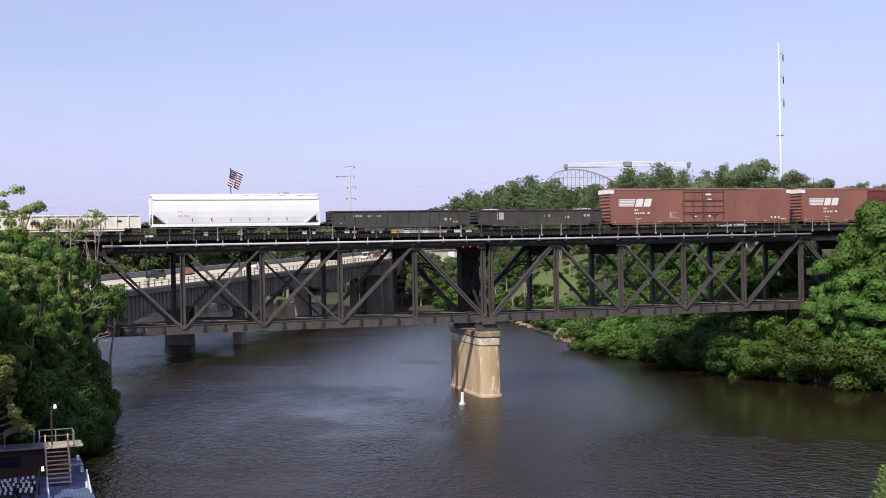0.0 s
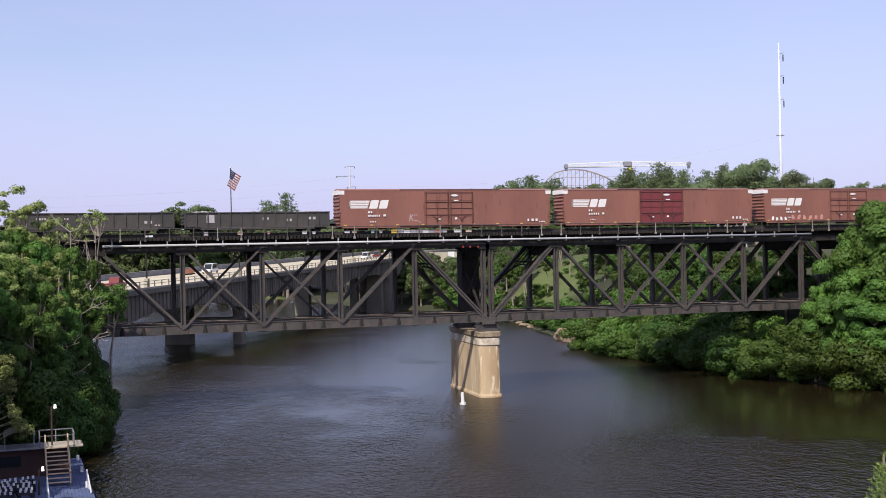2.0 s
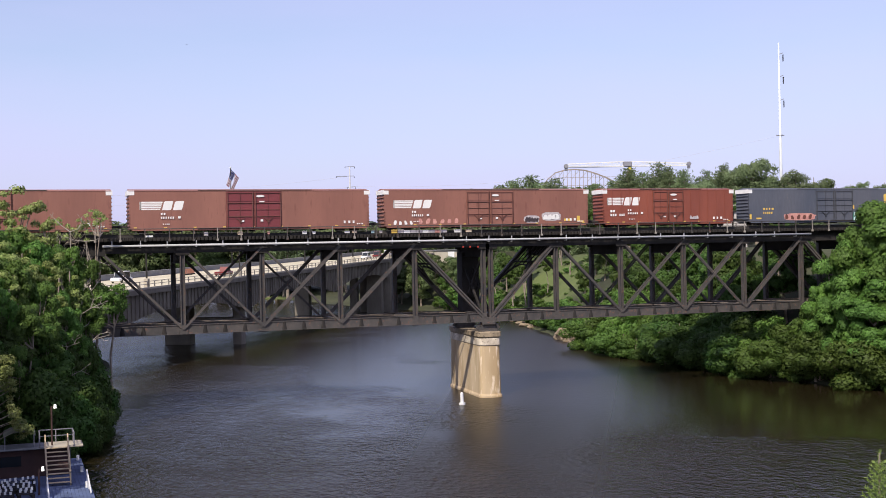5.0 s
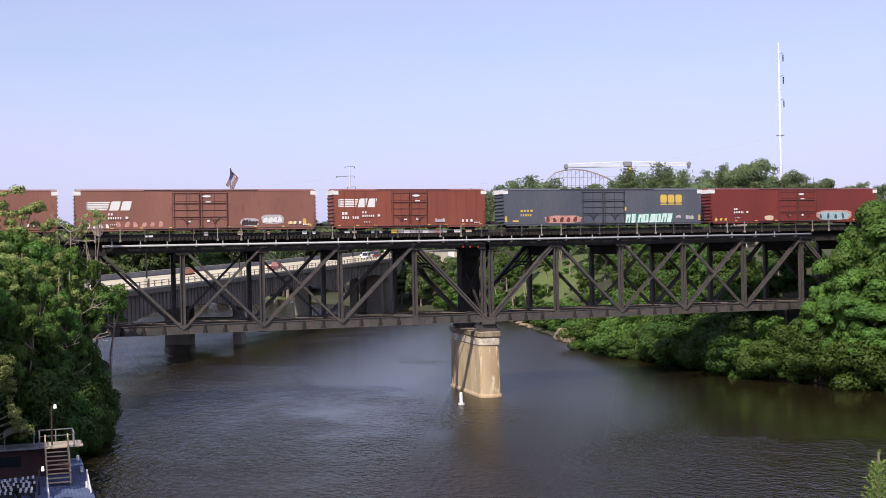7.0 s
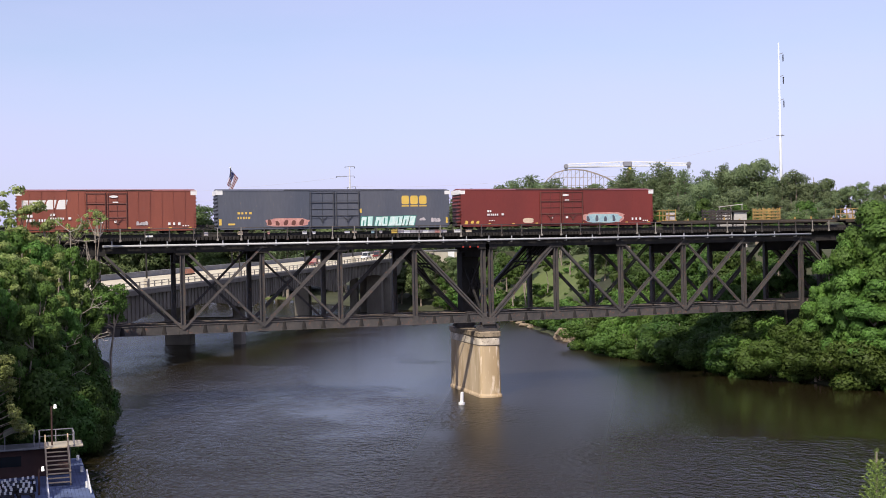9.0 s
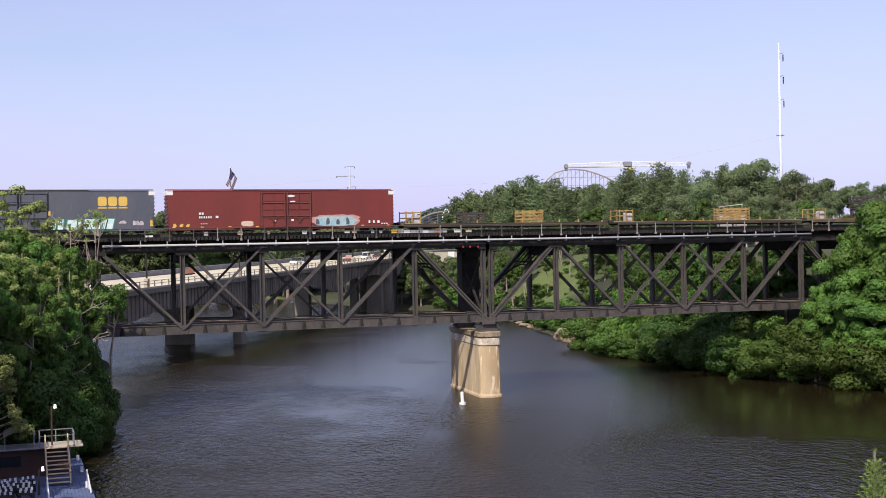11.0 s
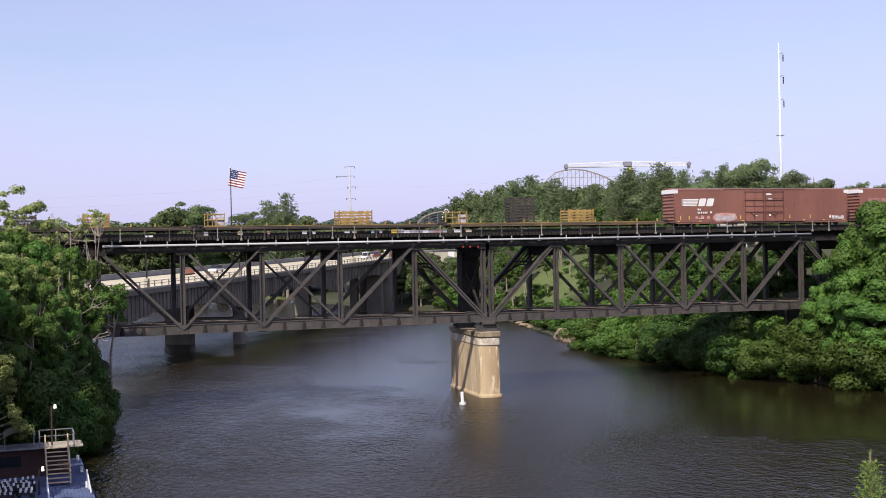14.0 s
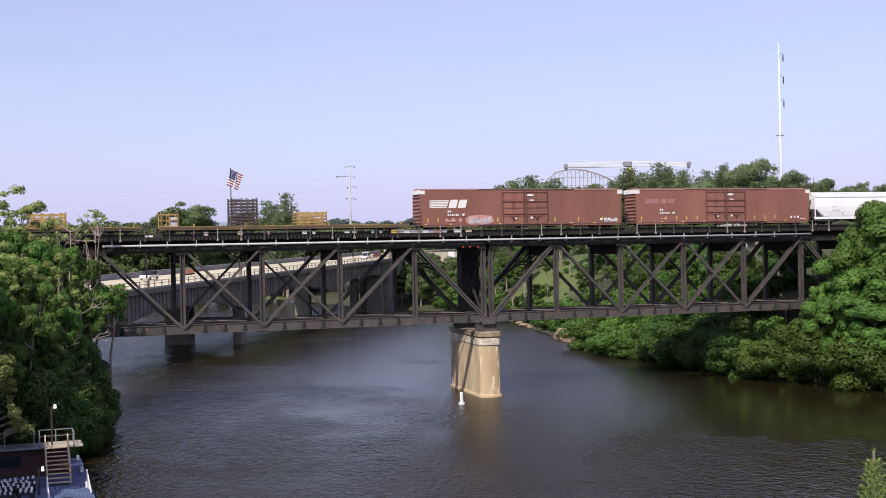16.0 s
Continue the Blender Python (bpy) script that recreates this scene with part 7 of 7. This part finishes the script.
    for x in (-0.5, 0.5):
        part("leg", box(B(), (x - 0.03, 0, 0), (x + 0.03, 0.45, 0.4)), STEEL_DARK, bench)
    for i in range(3):
        for j in range(6):
            copy_thing(bench, pose(-1.9 + i * 1.35 + 0.14 * math.sin(i * 7 + j * 4), -46.2 + j * 1.1 + 0.2 * math.sin(i * 3.7 + j * 9), 0.66, 0, 0, 180 + 24 * math.sin(i * 5.3 + j * 3.1)))
    for o in list(bench.children_recursive) + [bench]:
        bpy.data.objects.remove(o)
    # white gangway rails
    for x, y in ((2.35, -45.6), (5.3, -43.5)):
        t = thing("dock_railing", "white tubular rail at the dock edge", "railing", (x, y, 0.66))
        part("top_rail", bar(B(), (0, -2.5, 0.15), (0, 2.2, 1.0), 0.09, 0.12), PAINT_WHITE, t)
        part("post", bar(B(), (0, 2.2, 0), (0, 2.2, 1.05), 0.09, 0.09), PAINT_WHITE, t)
        part("post", bar(B(), (0, -0.2, 0), (0, -0.2, 0.57), 0.09, 0.09), PAINT_WHITE, t)


make_dock()


def make_rocks():
    rnd = random.Random(9)
    for i in range(22):
        y = 57 + i * 1.35 if i < 18 else 112 + (i - 18) * 8
        x = float(np.interp(y, [55, 92, 136], [95.8, 105.6, 115.4]))
        t = B()
        bmesh.ops.create_icosphere(t, subdivisions=2, radius=1.0)
        for v in t.verts:
            v.co *= 1 + 0.25 * noise.noise(v.co * 1.7 + Vector((i * 5, 0, 0)))
            v.co.z = round(v.co.z * 3) / 3 * 0.6 + v.co.z * 0.4
        r = part("shore_rock", t, ROCK)
        tall = rnd.uniform(0.7, 1.5) * (1.0 if i < 18 else 0.5)
        r.matrix_world = Matrix.Translation((x + rnd.uniform(-0.3, 1.0), y, 0.3 + (0.9 if i % 3 == 0 and i < 18 else 0))) @ Matrix.Rotation(rnd.uniform(0, 6), 4, "Z") @ Matrix.Diagonal((rnd.uniform(1.0, 2.0), rnd.uniform(0.9, 1.6), tall, 1))
        tagged(r, "layered tan sandstone ledge at the water's edge", "rock", "shore rocks")


make_rocks()


def vehicle(name, label, paint, length=4.8, height=1.75, kind="car", roof=None):
    t = thing(name, label, "car" if kind == "car" else "truck", (0, 0, 13.34))
    h, w = length / 2, 0.95
    b = B()
    box(b, (-h, -w, 0.35), (h, w, 0.98), 0.12)
    part("body", b, paint, t)
    b = B()
    c0, c1 = (-h * 0.75, h * 0.45) if kind == "car" else (-h * 0.05, h * 0.55)
    pr = [(c0, 0.95), (c0 + 0.35, height), (c1 - 0.5, height), (c1 + 0.2, 0.95)]
    lo = [b.verts.new((x, -w + 0.08, z)) for x, z in pr]
    hi = [b.verts.new((x, w - 0.08, z)) for x, z in pr]
    b.faces.new(lo)
    b.faces.new(hi[::-1])
    for i in range(4):
        b.faces.new((lo[i], lo[(i + 1) % 4], hi[(i + 1) % 4], hi[i]))
    bmesh.ops.recalc_face_normals(b, faces=b.faces)
    part("cabin", b, roof or paint, t)
    for s in (-1, 1):
        part("side_window", box(B(), (c0 + 0.35, s * (w - 0.09), 1.05), (c1 - 0.4, s * (w - 0.06), height - 0.15)), GLASS, t)
    part("windscreen", bar(B(), (c1 - 0.45, 0, height - 0.1), (c1 + 0.17, 0, 1.0), 1.6, 0.04), GLASS, t)
    for x in (-h * 0.62, h * 0.62):
        for s in (-1, 1):
            part("wheel", rod(B(), (x, s * (w - 0.12), 0.35), (x, s * (w + 0.02), 0.35), 0.35, 14), CAR_BLACK, t)
    return t


SUV = vehicle("car", "black sport utility car driving on the road bridge", CAR_BLACK, 5.0, 1.85)
TRUCK = vehicle("pickup_truck", "red pickup truck driving on the road bridge", CAR_RED, 5.6, 1.9, "truck")
VAN = vehicle("van", "pale grey van driving on the road bridge", CAR_WHITE, 5.4, 2.15)
WHITE_CAR = vehicle("car", "white car with a dark roof driving on the road bridge", CAR_WHITE, 4.9, 1.75, roof=CAR_BLACK)


def move_vehicles():
    def run(ob, off, turn, knots):
        ts = [k[0] for k in knots]
        walk(ob, [(t, road_pose(float(np.interp(t, ts, [k[1] for k in knots])), off, turn)) for t in np.arange(0, 16.01, 0.5)])

    run(SUV, 16, 180, [(0, 39.2), (0.5, 33.1), (1.0, 26.8), (1.5, 19.5), (3.0, -10.5), (16, -40)])
    run(TRUCK, 6, 0, [(0, -40), (1.0, -30), (2.0, 0.5), (2.5, 10.6), (3.0, 21.6), (3.5, 26.6), (4.0, 32.7), (6.5, 73.5), (9, 110), (12, 160), (16, 235)])
    run(VAN, 16, 180, [(0, 96), (2.0, 66.7), (3.0, 52.5), (3.5, 45.2), (4.0, 39.3), (9.0, -38), (16, -43)])
    run(WHITE_CAR, 16, 180, [(0, 258), (5, 235), (11.5, 118), (13.0, 88.5), (14.0, 70), (15.5, 43.2), (16, 35.7)])


for s, off, paint, lab in ((170.3, 8, CAR_WHITE, "white van stopped at the end of the road bridge"), (184.2, 8, CAR_RED, "red car stopped at the end of the road bridge"), (197.7, 8, CAR_WHITE, "white car stopped at the end of the road bridge")):
    v = vehicle("car", lab, paint, 5.2, 2.1)
    v.matrix_world = road_pose(s, off, 180)

# roadside things on the bridge
for s in (1, 43.5, 86, 128, 168, 208):
    p = road_pose(s, 0.55, 0)
    t = thing("street_lamp", "dark street lamp standard on a pale pedestal", "street lamp", p.translation, ROAD_TURN, group="road bridge lamps")
    part("pedestal", box(B(), (-0.4, -0.35, 0), (0.4, 0.35, 1.6), 0.05), PALE_CONC, t)
    part("column", rod(B(), (0, 0, 1.6), (0, 0, 8.2), 0.16, 8, 0.1), STEEL_DARK, t)
    part("lantern", rod(B(), (0, 0, 8.2), (0, 0, 8.9), 0.16, 8, 0.34), STEEL_DARK, t)
for s, off in ((59.9, 18), (62.5, 18.4), (57.3, 18)):
    t = thing("barrier", "orange construction barrier on the road", "barrier", road_pose(s, off, 0).translation, ROAD_TURN, group="road barriers")
    part("panel", box(B(), (-1.1, -0.06, 0.3), (1.1, 0.06, 1.3), 0.02), BARRIER, t)
    for x in (-0.8, 0.8):
        part("foot", box(B(), (x - 0.06, -0.35, 0), (x + 0.06, 0.35, 0.3)), STEEL_DARK, t)


def make_lot_block():
    # tan block added for the pale lot, its white panel for a white spot there
    t = thing("low_building", "low tan block standing in for the pale lot beyond the road", "building", (141.0, 262.0, float(ground_height(141.0, 262.0)[0])), -19.65)
    zb = 16.6 - t.matrix_world.translation.z
    part("wall", box(B(), (-9, 0, -1), (8, 7, zb + 1.2)), CREAM, t)
    part("roof", box(B(), (-9.5, -0.5, zb + 1.2), (8.5, 7.5, zb + 1.5), 0.05), ROOF_GREY, t)
    for x in (3.5,):
        part("door", box(B(), (x, -0.06, 0), (x + 2.2, 0, zb + 0.8)), PAINT_WHITE, t)


make_lot_block()


def make_shed():
    g = float(ground_height(134.9, 68.6)[0])
    t = thing("shed", "low pale shed with a dark eave on the wooded bank", "shed", (134.9, 68.6, g), -19.65)
    top = 24.35 - g
    part("wall", box(B(), (-2.7, 0, -1), (-0.35, 3, top), 0.02), CREAM_GREY, t)
    part("wall", box(B(), (0.1, 0, -1), (2.6, 3, top), 0.02), CREAM_GREY, t)
    part("wall", box(B(), (-0.35, 0.5, -1), (0.1, 3, top)), STEEL_DARK, t)
    part("roof", box(B(), (-2.9, -0.4, top), (3.0, 3.4, top + 0.3), 0.03), STEEL_DARK, t)
    part("ridge_rail", bar(B(), (-2.9, 0.4, top + 1.05), (2.0, 0.4, top + 1.55), 0.16, 0.14), CREAM_GREY, t)
    for x, z in ((-2.6, 1.1), (-0.4, 1.3), (1.8, 1.5)):
        part("rail_post", bar(B(), (x, 0.4, top + 0.25), (x, 0.4, top + z), 0.09, 0.09), CREAM_GREY, t)


make_shed()


def make_sign():
    t = thing("notice_sign", "small white notice board on a dark post by the water", "sign", (121.47, 107.53, 4.73))
    part("post", box(B(), (-0.06, -0.06, -0.3), (0.06, 0.06, 1.81)), STEEL_DARK, t)
    part("board", box(B(), (-0.65, -0.1, 1.01), (0.65, -0.06, 1.81), 0.01), PAINT_WHITE, t)


make_sign()


# spruce leader close to the camera, swaying
def make_spruce():
    p = (10.01, -125.72, 15.4)
    t = thing("spruce", "fresh yellow-green spruce leader", "tree", (p[0], p[1], p[2]))
    rnd = np.random.default_rng(3)
    stem = part("trunk", rod(B(), (0.02, 0, -2.2), (0, 0, -0.03), 0.03, 6, 0.012), BARK, t)
    vs, fs = [], []

    def spike(a, d, ln, r):
        d = d / np.linalg.norm(d)
        n = int(ln / 0.006)
        for i in range(n):
            c = a + d * ln * i / n
            o = np.cross(d, rnd.normal(size=3))
            o /= np.linalg.norm(o)
            q = d * 0.8 + o
            q /= np.linalg.norm(q)
            s = np.cross(q, rnd.normal(size=3))
            s /= np.linalg.norm(s)
            L = r * rnd.uniform(0.7, 1.2)
            k = len(vs)
            vs.extend([(c - s * 0.006).tolist(), (c + s * 0.006).tolist(), (c + q * L).tolist()])
            fs.append((k, k + 1, k + 2))

    spike(np.array([0, 0, -0.62]), np.array([0, 0, 1.0]), 0.64, 0.045)
    spike(np.array([0, 0, -0.1]), np.array([0.15, 0, 1.0]), 0.1, 0.03)
    spike(np.array([0, 0, -0.1]), np.array([-0.25, 0, 1.0]), 0.09, 0.03)
    z, k = -0.2, 0
    while z > -1.3:
        reach = 0.05 + 0.3 * (-z - 0.15)
        for i in range(6):
            a = 1.05 * i + k * 0.5 + rnd.uniform(-0.2, 0.2)
            d = np.array([math.cos(a), math.sin(a), 0.9])
            ln = reach * rnd.uniform(0.75, 1.2) + 0.06
            spike(np.array([0, 0, z]), d, ln, 0.045)
        z -= 0.075
        k += 1
    part("crown", (vs, [], fs), SPRUCE, t)
    return t, p


SPRUCE = leaf_material("new spruce needles", (0.3, 0.36, 0.1), (0.22, 0.3, 0.07), 0.3)
SPRUCE_TREE, SPRUCE_AT = make_spruce()


def move_spruce():
    sway = [(0, 26), (0.5, 34), (1.0, 44), (1.5, 28), (2.0, 17), (2.5, 30), (3.0, 31), (3.5, 15), (4.2, 0), (5.2, 10), (6.3, -6), (7.0, 8), (8.0, -6), (9.0, 4), (10.2, -4), (11.5, 3), (13.0, -4), (14.5, -8), (16.0, -1)]
    right = VIEW.to_3x3() @ Vector((1, 0, 0))
    rows = []
    for t, d in sway:
        o = right * (d * 15 / 2150)
        rows.append((t, pose(SPRUCE_AT[0] + o.x, SPRUCE_AT[1] + o.y, SPRUCE_AT[2] - 0.003 * abs(d), 0, 0.12 * d, 0)))
    walk(SPRUCE_TREE, rows)


# a swallow crossing the sky
def make_bird():
    t = thing("bird", "small dark swallow in flight over the river", "bird", (-26.8, -70.1, 25.4))
    b = B()
    bmesh.ops.create_uvsphere(b, u_segments=10, v_segments=8, radius=0.05, matrix=Matrix.Diagonal((2.0, 0.9, 0.8, 1)))
    part("body", b, CAR_BLACK, t, smooth=True)
    v = [(-0.08, 0, 0), (-0.2, 0.05, 0.0), (-0.15, 0, 0), (-0.2, -0.05, 0.0), (-0.08, 0, 0.012)]
    part("tail", (v, [], [(0, 1, 2), (0, 2, 3), (4, 2, 1), (4, 3, 2)]), CAR_BLACK, t)
    wings = []
    for s in (-1, 1):
        v = [(0.05, 0, 0), (0.0, s * 0.11, 0.01), (-0.1, s * 0.2, 0), (-0.05, s * 0.09, 0), (-0.05, 0, 0), (0.0, s * 0.05, 0.016)]
        wings.append(part("wing", (v, [], [(0, 1, 3, 4), (1, 2, 3), (5, 1, 0), (5, 3, 1), (5, 4, 3), (5, 0, 4)]), CAR_BLACK, t))
    return t, wings


BIRD, BIRD_WINGS = make_bird()


def move_bird():
    way = [(0, -26.8, -70.1, 25.4), (2.2, 0.4, -79.8, 25.2), (2.5, 4.2, -80.1, 25.3), (3.0, 10.3, -75.9, 26.4), (3.3, 13.8, -68.7, 27.8), (3.6, 16.8, -59.1, 29.9),
           (4.0, 18.5, -43.8, 33.4), (5, 17.6, -11.6, 39.6), (6.4, -0.3, 21.3, 42.1), (7, -11.2, 35.8, 43.4), (16, -132.3, 121.5, 49.4)]
    ts = [w[0] for w in way]

    def at(t):
        return Vector([float(np.interp(t, ts, [w[k] for w in way])) for k in (1, 2, 3)])

    stops = sorted(set(ts + [1.0, 2.0, 2.8, 3.8, 4.5, 5.7, 10.0, 13.0]))
    rows = []
    for t in stops:
        d = at(min(16, t + 0.15)) - at(max(0, t - 0.15))
        rows.append((t, pose(*at(t), 0, 0, math.degrees(math.atan2(d.y, d.x)))))
    walk(BIRD, rows)
    for s, w in zip((-1, 1), BIRD_WINGS):
        walk(w, [(k * 0.125, pose(0, 0, 0, s * (25 if k % 2 else -15), 0, 0)) for k in range(129)])


motions()
